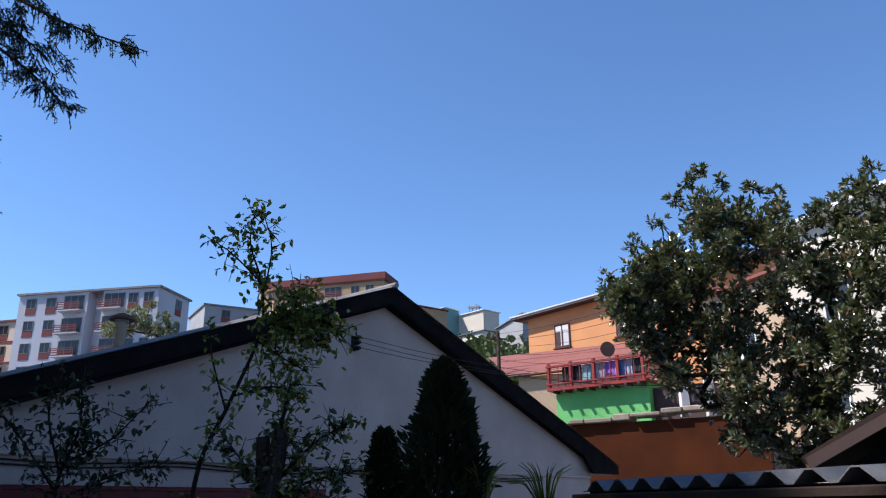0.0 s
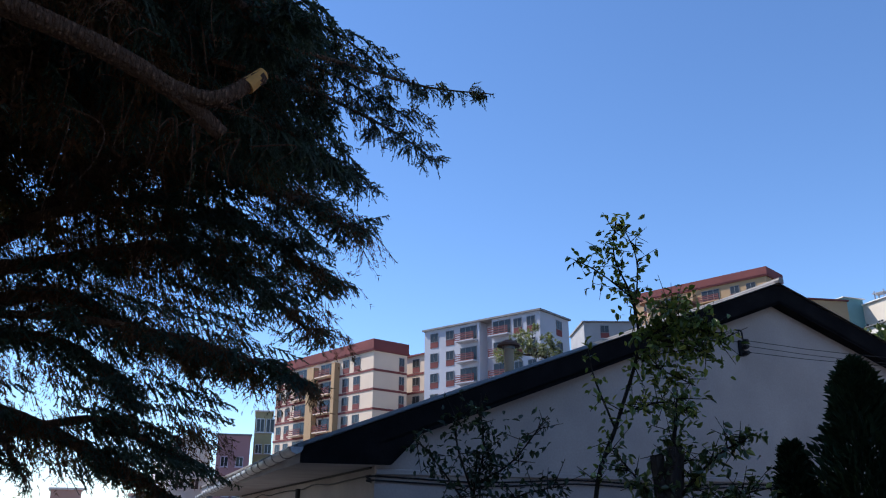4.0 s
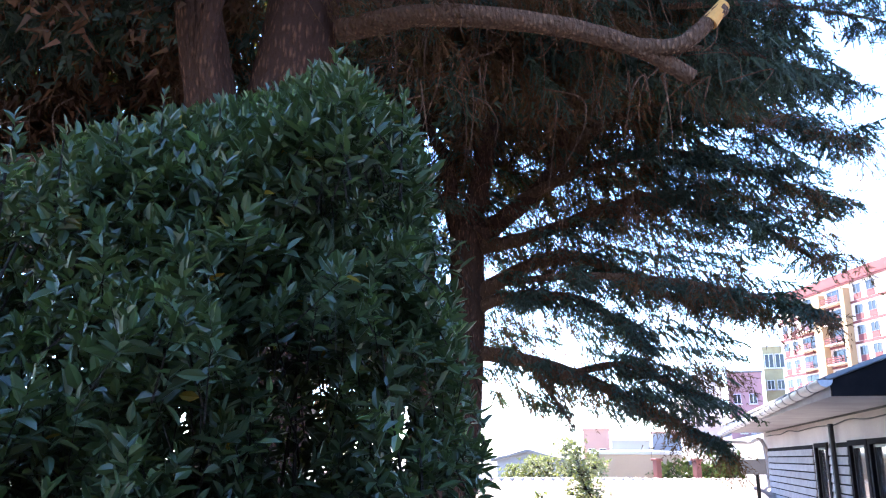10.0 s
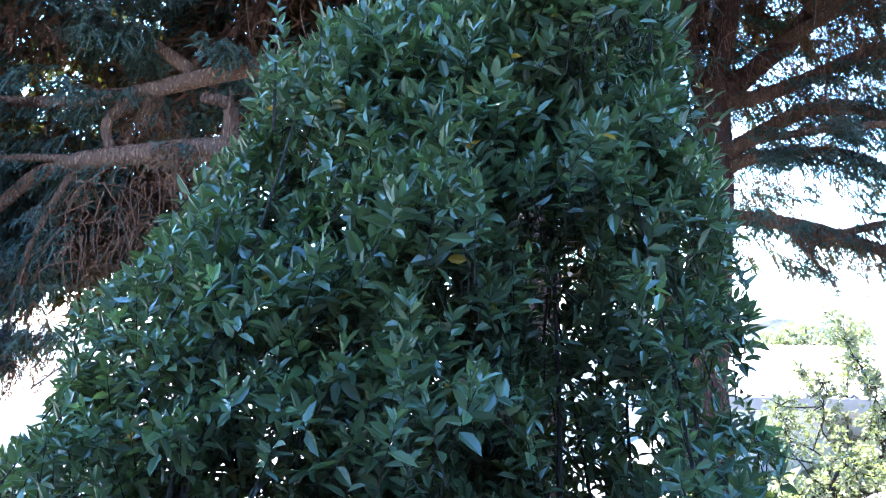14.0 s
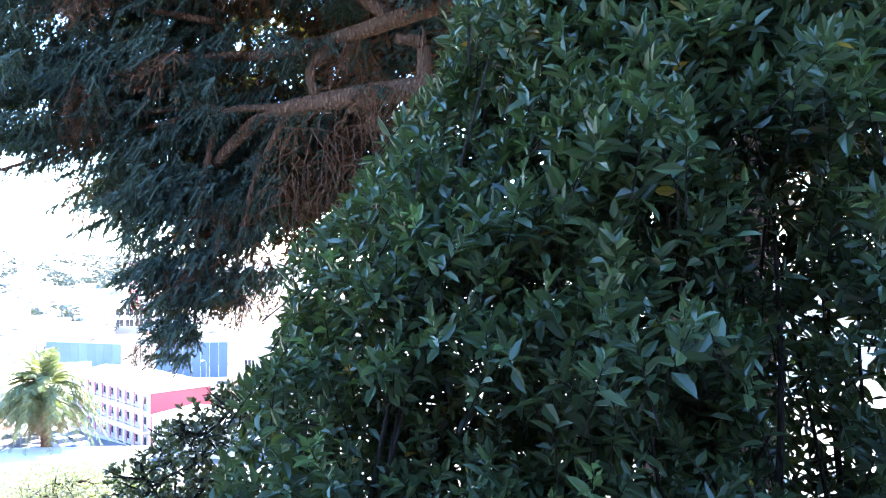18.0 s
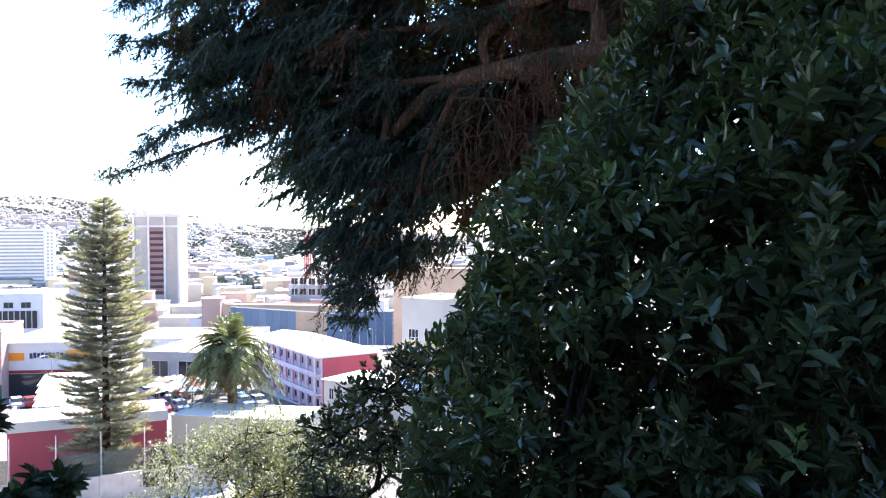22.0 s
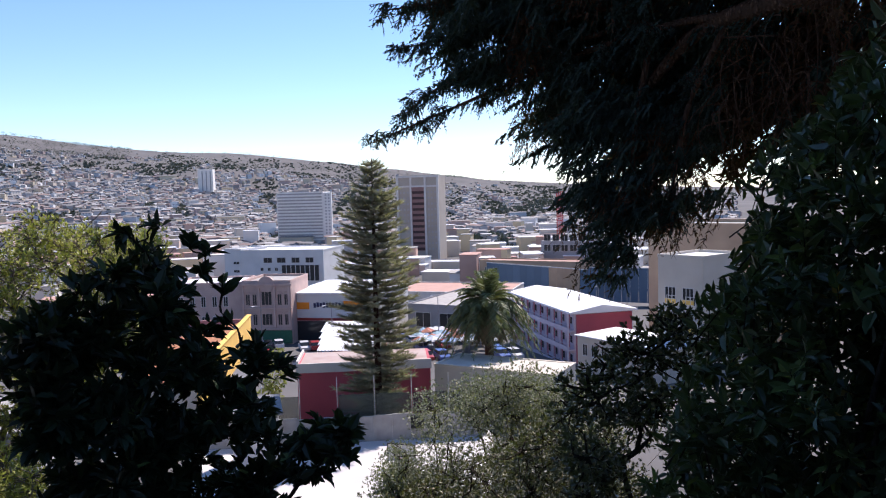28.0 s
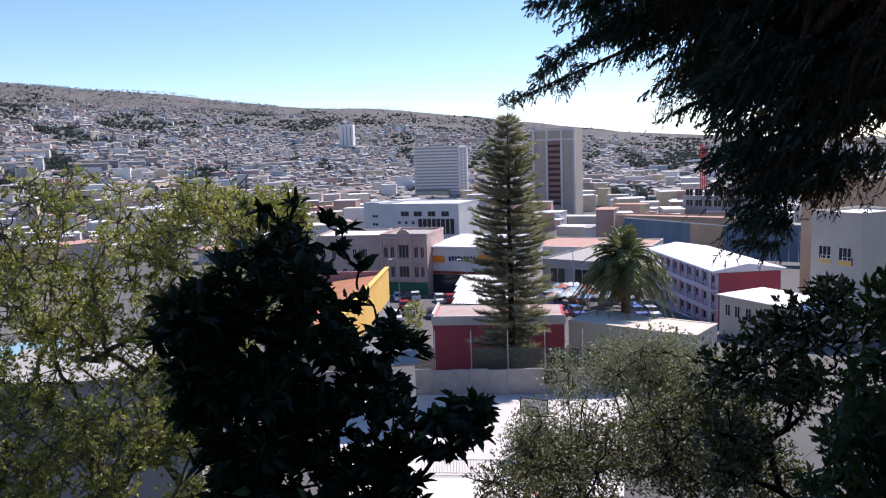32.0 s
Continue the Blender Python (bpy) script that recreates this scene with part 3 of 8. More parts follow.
for a, b in WINS:
    w = part("window", boxes((OVER + 0.02, a, 0.75, OVER + 0.1, a + 0.09, 1.86), (OVER + 0.02, b - 0.09, 0.75, OVER + 0.1, b, 1.86), (OVER + 0.02, a, 1.8, OVER + 0.1, b, 1.86), (OVER - 0.03, a - 0.03, 0.7, OVER + 0.1, b + 0.03, 0.75)), M_DARKFRAME, house, "dark framed window reflecting the yard")
    part("casing", boxes((OVER - 0.03, a - 0.13, 0.66, OVER + 0.16, a + 0.03, 1.92), (OVER - 0.03, b - 0.03, 0.66, OVER + 0.16, b + 0.08, 1.92), (OVER - 0.03, a + 0.03, 1.84, OVER + 0.16, b - 0.03, 1.92)), M_BLACKWOOD, w)
    part("pane", boxes((OVER + 0.05, a + 0.09, 0.76, OVER + 0.06, b - 0.09, 1.8)), M_GLASS, w)
# clapboards on the far part of the side wall and between the windows
k = 0
# black sheet behind the boards draws the shadow lines in their gaps
for y0, y1 in ((4.05, 5.4), (6.85, H_D - 0.75)):
    part("siding_backing", boxes((OVER - 0.006, y0, WB + 0.5, OVER + 0.01, y1, 1.9)), M_BLACKWOOD, house)
for z in np.arange(WB + 0.5, 1.8, 0.15):
    for y0, y1 in ((4.05, 5.4), (6.85, H_D - 0.75)):
        bm = prism([(0.007, 0), (0.034, 0), (0.018, 0.122), (0.007, 0.122)], y1 - y0)
        part("clapboard", bm, M_SIDING, house, m=pose(OVER - 0.001, y0, z) @ Matrix.Scale(-1, 4, (1, 0, 0)))
part("corner_post", boxes((OVER - 0.05, H_D - 0.72, WB, OVER + 0.02, H_D - 0.5, 1.95), bevel=0.01), M_WHITE, house)
part("downpipe", mesh_np("downpipe", *tube_np([(OVER - 0.08, 4.75, zwall - 0.12), (OVER - 0.08, 4.75, 1.0), (OVER - 0.08, 4.75, -0.5)], [0.045] * 3, 8)), M_DARKFRAME, house, "dark downpipe")
# soffits, fascia and the black rake boards
for s in (1, -1):
    m = Matrix.Identity(4) if s == 1 else Matrix.Translation((H_W, 0, 0)) @ Matrix.Scale(-1, 4, (1, 0, 0))
    part("soffit", boxes((0.02, 0.05, H_EAVE - 0.2, OVER, H_D, H_EAVE - 0.17)), M_SOFFIT, house, m=m)
    part("rake_board", prism([(0, H_EAVE - 0.2), (OVER + 0.15, H_EAVE - 0.2), (OVER + 0.55, H_EAVE + SL * (OVER + 0.55) - 0.38), (H_W / 2, H_PEAK - 0.36), (H_W / 2, H_PEAK - 0.02), (0, H_EAVE - 0.02)], 0.05), M_BLACKWOOD, house, "black painted rake board", m=m)
    part("rake_underside", prism([(OVER, H_EAVE + SL * OVER - 0.33), (H_W / 2, H_PEAK - 0.35), (H_W / 2, H_PEAK - 0.31), (OVER, H_EAVE + SL * OVER - 0.29)], FRONT), M_BLACKWOOD, house, m=m)
    part("fascia", boxes((0.0, 0.05, H_EAVE - 0.2, 0.02, H_D, H_EAVE - 0.02)), M_SOFFIT, house, m=m)
    ang = math.atan(SL)
    run = (H_W / 2 + 0.04) / math.cos(ang)
    roof = sheet_roof(H_D + 0.1, run, 0.177, 0.045, trapeze=False)
    # sheet waves run down the slope
    rm = Matrix.Translation((H_W / 2, -0.04, H_PEAK)) @ Matrix.Rotation(ang, 4, "Y") @ Matrix.Rotation(math.pi / 2, 4, "Z") if s == 1 else None
    bm = bmesh.new()
    bm.from_mesh(roof)
    bmesh.ops.transform(bm, verts=bm.verts, matrix=Matrix.Translation((H_W / 2, -0.04, H_PEAK)) @ Matrix.Rotation(-ang, 4, "Y") @ Matrix.Rotation(math.pi / 2, 4, "Z"))
    part("roof_sheet", bm, M_DARKROOF, house, "weathered grey corrugated roof", m=m)
part("ridge_cap", mesh_np("ridge_cap", *tube_np([(H_W / 2, -0.1, H_PEAK + 0.02), (H_W / 2, 6, H_PEAK + 0.03), (H_W / 2, H_D, H_PEAK + 0.02)], [0.055] * 3, 8)), M_DARKROOF, house)
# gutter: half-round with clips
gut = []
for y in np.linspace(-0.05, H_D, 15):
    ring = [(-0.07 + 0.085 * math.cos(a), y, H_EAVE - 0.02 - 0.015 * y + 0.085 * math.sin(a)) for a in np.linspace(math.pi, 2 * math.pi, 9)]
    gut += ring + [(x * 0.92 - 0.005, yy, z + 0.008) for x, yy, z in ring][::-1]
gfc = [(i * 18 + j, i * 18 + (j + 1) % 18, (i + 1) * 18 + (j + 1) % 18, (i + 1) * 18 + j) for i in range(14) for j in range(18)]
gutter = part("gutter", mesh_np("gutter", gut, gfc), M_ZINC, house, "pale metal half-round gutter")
part("gutter_end", prism([(-0.155, 0), (-0.13, -0.06), (-0.07, -0.085), (-0.01, -0.06), (0.015, 0)], 0.01), M_ZINC, gutter, m=pose(0, -0.06, H_EAVE - 0.02))
for y in np.arange(0.6, H_D, 0.62):
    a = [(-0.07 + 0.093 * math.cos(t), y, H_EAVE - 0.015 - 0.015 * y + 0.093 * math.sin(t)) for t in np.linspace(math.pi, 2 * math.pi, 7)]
    part("clip", mesh_np("clip", *tube_np(a, [0.008] * 7, 4)), M_STEEL, gutter)
part("gutter_elbow", mesh_np("gutter_elbow", *tube_np(smooth_line([(-0.07, H_D - 0.1, H_EAVE - 0.3), (-0.07, H_D, H_EAVE - 0.42), (0.6, H_D, H_EAVE - 0.46), (OVER - 0.06, H_D - 0.6, H_EAVE - 0.55), (OVER - 0.06, H_D - 0.6, 0.0)], 5), [0.05] * 21, 8)), M_SOFFIT, house, "white downpipe elbow")
# ledge and cables along the gable wall, red boarding below
part("ledge", boxes((OVER, FRONT - 0.05, EYE + 0.62, H_W - OVER, FRONT, EYE + 0.69), bevel=0.01), M_WHITE, house)
boards = part("board_frame", boxes((OVER + 0.34, FRONT - 0.05, EYE + 0.24, 6.6, FRONT - 0.01, EYE + 0.29)), M_REDWOOD, house, "dark red painted boarding")
for i in range(11):
    z = EYE + 0.24 - 0.19 * (i + 1)
    part("board", boxes((OVER + 0.34, FRONT - 0.045, z + 0.004, 6.6, FRONT - 0.012, z + 0.186), bevel=0.006), M_REDWOOD, boards)
for z, sag in ((EYE + 0.6, 0.05), (EYE + 0.57, 0.09)):
    pts = smooth_line([(-0.1 + OVER + 0.02, 2.6 - 2.5, z - 0.05)] + [(x, FRONT - 0.03, z + 0.03 * math.sin(x * 2.1) - sag * 0.5) for x in np.linspace(OVER, H_W - 3, 9)], 4)
    part("wall_cable", mesh_np("wall_cable", *tube_np(pts, [0.012] * len(pts), 5)), M_BLACK, house, "black cable clipped along the wall")
pts = smooth_line([(OVER - 0.03, y, zwall - 0.09 - 0.05 * abs(math.sin(y * 1.7))) for y in np.linspace(0.3, H_D - 1, 12)], 4)
part("wall_cable", mesh_np("wall_cable", *tube_np(pts, [0.012] * len(pts), 5)), M_BLACK, house, "sagging black cable under the soffit")
pts = smooth_line([(OVER - 0.03, y, zwall - 0.02) for y in np.linspace(0.3, H_D - 1, 4)], 4)
part("wall_cable", mesh_np("wall_cable", *tube_np(pts, [0.016] * len(pts), 5)), M_BLACK, house)


def on_house(az, el, back=0.0):
    """Place on the gable wall's face that lies at that azimuth and elevation from the eye (house coordinates)."""
    a = radians(az)
    way = Vector((math.sin(a), math.cos(a), 0))
    inv = HM.inverted()
    o, w = inv @ Vector((0, 0, 0)), inv.to_3x3() @ way
    s = (FRONT - back - o.y) / w.y
    return Vector((o.x + s * w.x, FRONT - back, EYE + s * math.tan(radians(el))))


br = on_house(-6.7, 11.4)
bracket = part("cable_bracket", boxes((br.x - 0.05, FRONT - 0.05, br.z - 0.14, br.x + 0.05, FRONT, br.z + 0.12), bevel=0.01), M_BLACK, house, "dark service bracket with insulators")
for dz in (-0.1, 0.0, 0.09):
    part("insulator", mesh_np("insulator", *tube_np([(br.x + 0.02, FRONT - 0.16, br.z + dz), (br.x + 0.02, FRONT - 0.1, br.z + dz), (br.x + 0.02, FRONT - 0.04, br.z + dz)], [0.03, 0.045, 0.03], 8)), M_BLACK, bracket)
pts = smooth_line([(br.x - 0.02, FRONT - 0.1, br.z + 0.12), (br.x - 0.05, FRONT - 0.12, br.z + 0.25), (br.x - 0.12, FRONT - 0.08, br.z + 0.27)], 5)
part("hook", mesh_np("hook", *tube_np(pts, [0.015] * len(pts), 5)), M_BLACK, bracket)


M_RUSTCOWL = paint("rusty_cowl", (0.2, 0.09, 0.05), (0.12, 0.06, 0.04), scale=8, bump=0.3)


def flue(az, el_top, label, h=0.75):
    """A sheet-metal chimney with a conical cowl standing on the house roof."""
    a = radians(az)
    inv = HM.inverted()
    o, w = inv @ Vector((0, 0, 0)), inv.to_3x3() @ Vector((math.sin(a), math.cos(a), 0))
    s = (1.2 - o.y) / w.y
    x, y = o.x + s * w.x, 1.2
    zr = H_PEAK - SL * abs(x - H_W / 2)
    top = EYE + s * math.tan(radians(el_top))
    f = thing("chimney", label, "chimney", HM @ pose(x, y, zr))
    hh = top - zr
    part("pipe", mesh_np("pipe", *tube_np([(0, 0, -0.15), (0, 0, hh * 0.5), (0, 0, hh - 0.1)], [0.08, 0.08, 0.075], 12)), M_TAN, f)
    part("collar", mesh_np("collar", *tube_np([(0, 0, hh - 0.14), (0, 0, hh - 0.1)], [0.1, 0.1], 12)), M_CONCRETE, f)
    part("cowl", mesh_np("cowl", *tube_np([(0, 0, hh - 0.1), (0, 0, hh - 0.06), (0, 0, hh)], [0.19, 0.175, 0.06], 12)), M_RUSTCOWL, f, "rusty brown cowl")


flue(-22.8, 12.7, "stubby chimney pipe with a rusty flared cowl on the roof")
flue(-12.4, 15.2, "tall chimney pipe with a pale flared cowl on the roof")
flue(-9.9, 14.9, "short chimney pipe with a rusty cowl near the ridge")


# -- low corrugated shed roofs beside the terrace --
def rake_shed():
    p, q = polar(9.6, 5.4), polar(31.0, 3.6)
    m = frame_at(p, q, rise(0.95, 4.6))
    w = (q - p).length
    t = thing("shed", "low shed with a dark trapezoidal sheet roof", "shed", m)
    roof = sheet_roof(w, 0.9, 0.235, 0.06, 0.008)
    part("roof_sheet", roof, M_GREYROOF, t, "dark trapezoidal roofing sheet", m=pose(0, 0, 0.02, 3))
    part("eave_board", boxes((-0.1, -0.03, -0.05, w + 0.4, 0.03, -0.0), bevel=0.008), M_OLDTIMBER, t)
    part("batten", boxes((0.1, -0.06, -0.16, w + 0.4, -0.03, -0.115), bevel=0.006), M_BLACKWOOD, t)
    # wall coloured black to stand in for the shade below the sheets
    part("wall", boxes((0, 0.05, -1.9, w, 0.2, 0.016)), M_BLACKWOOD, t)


rake_shed()
p, q = polar(24.2, 7.0), polar(40, 6.6)
m = frame_at(p, q, 0)
t = thing("shed", "dark gabled outbuilding with sloping roof edge", "shed", m)
hs = rise(2.3, 7.0)
part("roof", prism([(0, hs), (1.9, hs + 0.98), (3.8, hs), (3.8, hs + 0.09), (1.9, hs + 1.08), (-0.05, hs + 0.08)], 3.0), M_OLDTIMBER, t)
part("rake_board", prism([(0.02, hs - 0.02), (1.9, hs + 0.89), (1.9, hs + 0.97), (0.0, hs + 0.07)], 0.04), M_DKBROWN, t, "brown rake board", m=pose(0, -0.05, 0))
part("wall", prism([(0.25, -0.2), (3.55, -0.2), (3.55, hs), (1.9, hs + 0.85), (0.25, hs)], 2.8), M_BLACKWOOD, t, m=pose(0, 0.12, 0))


# -- unseen plain house, added behind the terrace to hold back skylight --
back = thing("house", "unseen plain dark house added behind the terrace to block skylight", "house", frame_at(mid(176, 6.4), mid(54, 7.0), 0))
bw = (mid(176, 6.4) - mid(54, 7.0)).length
part("wall", boxes((0, -0.4, -0.5, bw, 0, 4.6)), M_SHADEORANGE, back)
part("roof", boxes((-0.4, -4.0, 4.6, bw + 0.4, 0.7, 4.8)), M_DARKROOF, back)
for x in (2.0, 6.2):
    window(back, Matrix.Translation((x, 0.02, 0.9)) @ Matrix.Rotation(math.pi, 4, "Z"), 1.3, 1.3, M_DARKFRAME)


# -- blocks of flats on the slope --
def flats(name, label, p, q, depth, z0, z1, floor, bays, wall, win_h=1.15, band=None, panel=None, roof_mat=None, end_windows=(), stair=None, balconies=(), columns=()):
    """A block: its long face from p to q (outside towards the eye), the end face at q."""
    w = (Vector(q) - Vector(p)).length
    m = frame_at(p, q, z0)
    b = thing(name, label, "apartment building", m)
    h = z1 - z0
    stair_w = [(s0, s1) for s0, s1 in (stair or ())]
    cuts = [0.0]
    for s0, s1 in stair_w:
        cuts += [s0, s1]
    cuts.append(w)
    solid = [(cuts[i], 0, 0, cuts[i + 1], depth, h) for i in range(0, len(cuts), 2)] + [(s0, 1.6, 0, s1, depth, h) for s0, s1 in stair_w]
    for sl in solid:
        part("wall", boxes(sl), wall, b)
    part("roof", boxes((-0.25, -0.25, h, w + 0.25, depth + 0.25, h + 0.22)), roof_mat or M_DARKROOF, b)
    n = int(h // floor)
    for k in range(n):
        zb = h - floor * (k + 1) + 0.15
        if band:
            part("band", shared(("band", name, round(w, 1)), lambda: boxes((-0.05, -0.06, -0.18, w + 0.06, 0.0, 0.12), (w, -0.05, -0.18, w + 0.06, depth, 0.12)), band), None, b, m=pose(0, 0, zb - 0.1))
        for x, ww, kind in bays:
            if kind == "b":
                wn2 = window(b, pose(x, -0.02, zb + 0.35), ww, 1.75, M_FRAMEGREY, mullions=2)
                bal = part("balcony", shared(("balcony", name, ww), lambda: boxes((-0.15, -1.0, 0, ww + 0.15, 0, 0.14)), wall), None, b, m=pose(x, 0, zb + 0.1))
                rails = [(-0.15, -1.0, 0.95, ww + 0.15, -0.94, 1.03), (-0.15, -1.0, 0.14, -0.09, -0.94, 1.0), (ww + 0.09, -1.0, 0.14, ww + 0.15, -0.94, 1.0)]
                rails += [(-0.15, -0.99, 0.14 + 0.28 * i, ww + 0.15, -0.95, 0.27 + 0.28 * i) for i in range(3)]
                part("railing", shared(("railing", name, ww), lambda: boxes(*rails), band or panel or M_APTRED), None, bal)
            else:
                window(b, pose(x, -0.02, zb + 0.85), ww, win_h, M_FRAMEGREY, mullions=1)
                if panel:
                    part("panel", shared(("panel", name, ww), lambda: boxes((0, -0.04, 0, ww, 0.0, 0.75)), panel), None, b, m=pose(x, 0, zb + 0.1))
        for y, ww in end_windows:
            window(b, pose(w + 0.02, y, zb + 0.85, 0, 0, 90), ww, win_h, M_FRAMEGREY, mullions=1)
            if panel:
                part("panel", shared(("panel", name, ww), lambda: boxes((0, -0.04, 0, ww, 0.0, 0.75)), panel), None, b, m=pose(w, y, zb + 0.1, 0, 0, 90))
    for x0, x1, cm in columns:
        part("stair_wall", boxes((x0, -0.9, 0, x1, 0.1, h - 0.6)), cm, b)
    return b


flats("apartment_building", "grey-white block of flats with red panels under the windows", mid(-29.2, 100.5), mid(-20.6, 90), 6.6, 4, rise(14.7, 90), 2.6,
      [(1.0, 1.3, "w"), (3.6, 1.3, "w"), (5.9, 2.6, "b"), (11.0, 2.6, "b"), (14.0, 1.2, "w"), (15.9, 1.2, "w")], M_APTWHITE, panel=M_APTRED, end_windows=((3.6, 1.3),), stair=((8.9, 10.8),))
flats("apartment_building", "grey block of flats behind with a plain end wall", mid(-18.4, 128), mid(-17.4, 118), 9, 10, rise(13.6, 119), 2.6,
      [], M_APTGREY, panel=M_APTRED, end_windows=((2.5, 1.3),))
CBP, CBQ = mid(-39.8, 126), mid(-32.94, 105)
flats("apartment_building", "cream block of flats with dark red bands and roof edge", CBP, CBQ, 5.8, 3, rise(11.87, 105), 2.6,
      [(0.7, 1.3, "w"), (3.0, 1.3, "w"), (5.6, 3.2, "b"), (12.4, 3.4, "b"), (18.0, 1.5, "w"), (20.6, 1.5, "w")], M_APTCREAM, band=M_APTRED, panel=M_APTRED, roof_mat=M_APTRED, end_windows=((4.4, 0.9),), columns=((10.0, 11.8, M_APTYELLOW), (16.4, 17.2, M_APTYELLOW)))
b = thing("roof_edge", "dark red parapet along the cream block's roof", "parapet", frame_at(CBP, CBQ, rise(11.87, 105)))
w = (CBP - CBQ).length
part("parapet", boxes((-0.3, -0.3, 0.22, w + 0.3, 0.1, 1.55), (w, 0.1, 0.22, w + 0.3, 5.9, 1.55)), M_APTRED, b)
flats("apartment_building", "second cream and red block stepping back", mid(-30.7, 112), mid(-29.2, 109), 5, 4, rise(11.5, 110), 2.6,
      [(1.8, 1.4, "w")], M_APTCREAM, band=M_APTRED, panel=M_APTRED, roof_mat=M_APTRED)
flats("apartment_building", "ochre block of flats with red balconies and roof edge", mid(-13.6, 124), mid(-4.5, 115), 5.5, 10, rise(16.0, 115), 2.7,
      [(1.5, 1.8, "w"), (5.2, 2.8, "b"), (11.2, 2.8, "b"), (15.6, 1.4, "w"), (18.0, 1.4, "w")], M_APTYELLOW, panel=M_APTRED, roof_mat=M_APTRED, columns=((3.9, 4.5, M_APTYELLOW), (9.2, 10.2, M_APTYELLOW)))
b = thing("roof_edge", "dark red parapet along the ochre block's roof", "parapet", frame_at(mid(-13.6, 124), mid(-4.5, 115), rise(16.0, 115)))
w = (mid(-13.6, 124) - mid(-4.5, 115)).length
part("parapet", boxes((-0.3, -0.3, 0.22, w + 0.3, 0.1, 1.3), (w, 0.1, 0.22, w + 0.3, 5.6, 1.3)), M_APTRED, b)
flats("apartment_building", "lower ochre wing of the block with red roof edge", mid(-4.6, 128), mid(-2.0, 120), 6, 10, rise(14.0, 121), 2.7, [(1.0, 1.4, "w")], M_APTYELLOW, panel=M_APTRED, roof_mat=M_APTRED)


def cottage(label, p, q, depth, z0, z1, wall, roof, windows=(), pitch=0.0, wname="house", frame_mat=None, over=0.3, category="house"):
    """A plain house: walls, a shed or gabled roof with overhang, and windows on the face from p to q."""
    w = (Vector(q) - Vector(p)).length
    b = thing(wname, label, category, frame_at(p, q, z0))
    h = z1 - z0
    part("wall", boxes((0, 0, 0, w, depth, h)), wall, b)
    if pitch:
        part("gable", prism([(0, h), (w, h), (w / 2, h + pitch)], depth - 0.02), wall, b, m=pose(0, 0.01, 0))
        part("roof", prism([(-over, h - 0.05 - over * 2 * pitch / w), (w / 2, h + pitch), (w + over, h - 0.05 - over * 2 * pitch / w), (w + over, h + 0.08 - over * 2 * pitch / w), (w / 2, h + pitch + 0.14), (-over, h + 0.08 - over * 2 * pitch / w)], depth + 2 * over), roof, b, m=pose(0, -over, 0))
    else:
        part("roof", boxes((-over, -over, h, w + over, depth + over, h + 0.14), bevel=0.02), roof, b)
    for x, z, ww, hh in windows:
        window(b, pose(x, -0.02, z), ww, hh, frame_mat or M_PALE, mullions=1, sill=True)
    return b


# small houses on the skyline between the gable and the orange house
cottage("teal painted house high on the hill", mid(-2.4, 146), mid(0.1, 140), 4, 24, rise(13.7, 143), M_TEAL, M_PALE, [(2.5, 9.0, 1.2, 1.3), (5, 9.0, 1.0, 1.3)])
cottage("cream house high on the hill with a roof tank frame", mid(0.7, 144), mid(3.0, 138), 4, 24, rise(13.6, 140), M_BEIGE, M_WHITEROOF, [(1.0, 7.0, 1.3, 1.3), (4.2, 7.0, 1.3, 1.3)])
t = thing("roof_tank_frame", "small steel frame standing on a cream roof", "frame", frame_at(mid(1.9, 143), mid(2.6, 142), rise(13.65, 142)))
for x in (0, 1.6):
    for y in (0, 1.2):
        part("leg", boxes((x, y, 0, x + 0.15, y + 0.15, 1.6)), M_STEEL, t)
part("platform", boxes((-0.2, -0.2, 1.1, 1.95, 1.55, 1.25)), M_STEEL, t)
cottage("white terrace house on the hill", mid(-1.2, 128), mid(3.0, 118), 7, 18, rise(11.9, 122), M_PALE, M_GREYROOF, [(1, 5.8, 1.2, 1.2), (3, 5.8, 1.2, 1.2), (5, 5.8, 1.2, 1.2), (7.2, 5.8, 1.2, 1.2)])
cottage("dark slate house on the hill", mid(4.0, 100), mid(5.9, 92), 7, 14, rise(13.0, 95), M_APTGREY, M_DARKROOF, [(1, 5.5, 1.0, 1.2)])

# -- orange house with the washing on its balcony --
OA, OB = mid(6.3, 41), mid(15.5, 36.5)
oz = rise(9.0, 39)
M_REDFRAME = paint("dark_red_frame", (0.1, 0.025, 0.02), (0.07, 0.02, 0.018), rough=0.6)
orange = thing("house", "orange plastered house with thin overhanging roof", "house", frame_at(OA, OB, 0))
ow = (OB - OA).length
otop, otop2 = rise(13.1, 41), rise(13.45, 36.5)


def along(az, p, q):
    """How far along the line from p to q that azimuth meets it."""
    u = Vector((math.sin(radians(az)), math.cos(radians(az)), 0))
    d = (q - p).normalized()
    return (p.y * u.x - p.x * u.y) / (d.x * u.y - d.y * u.x)

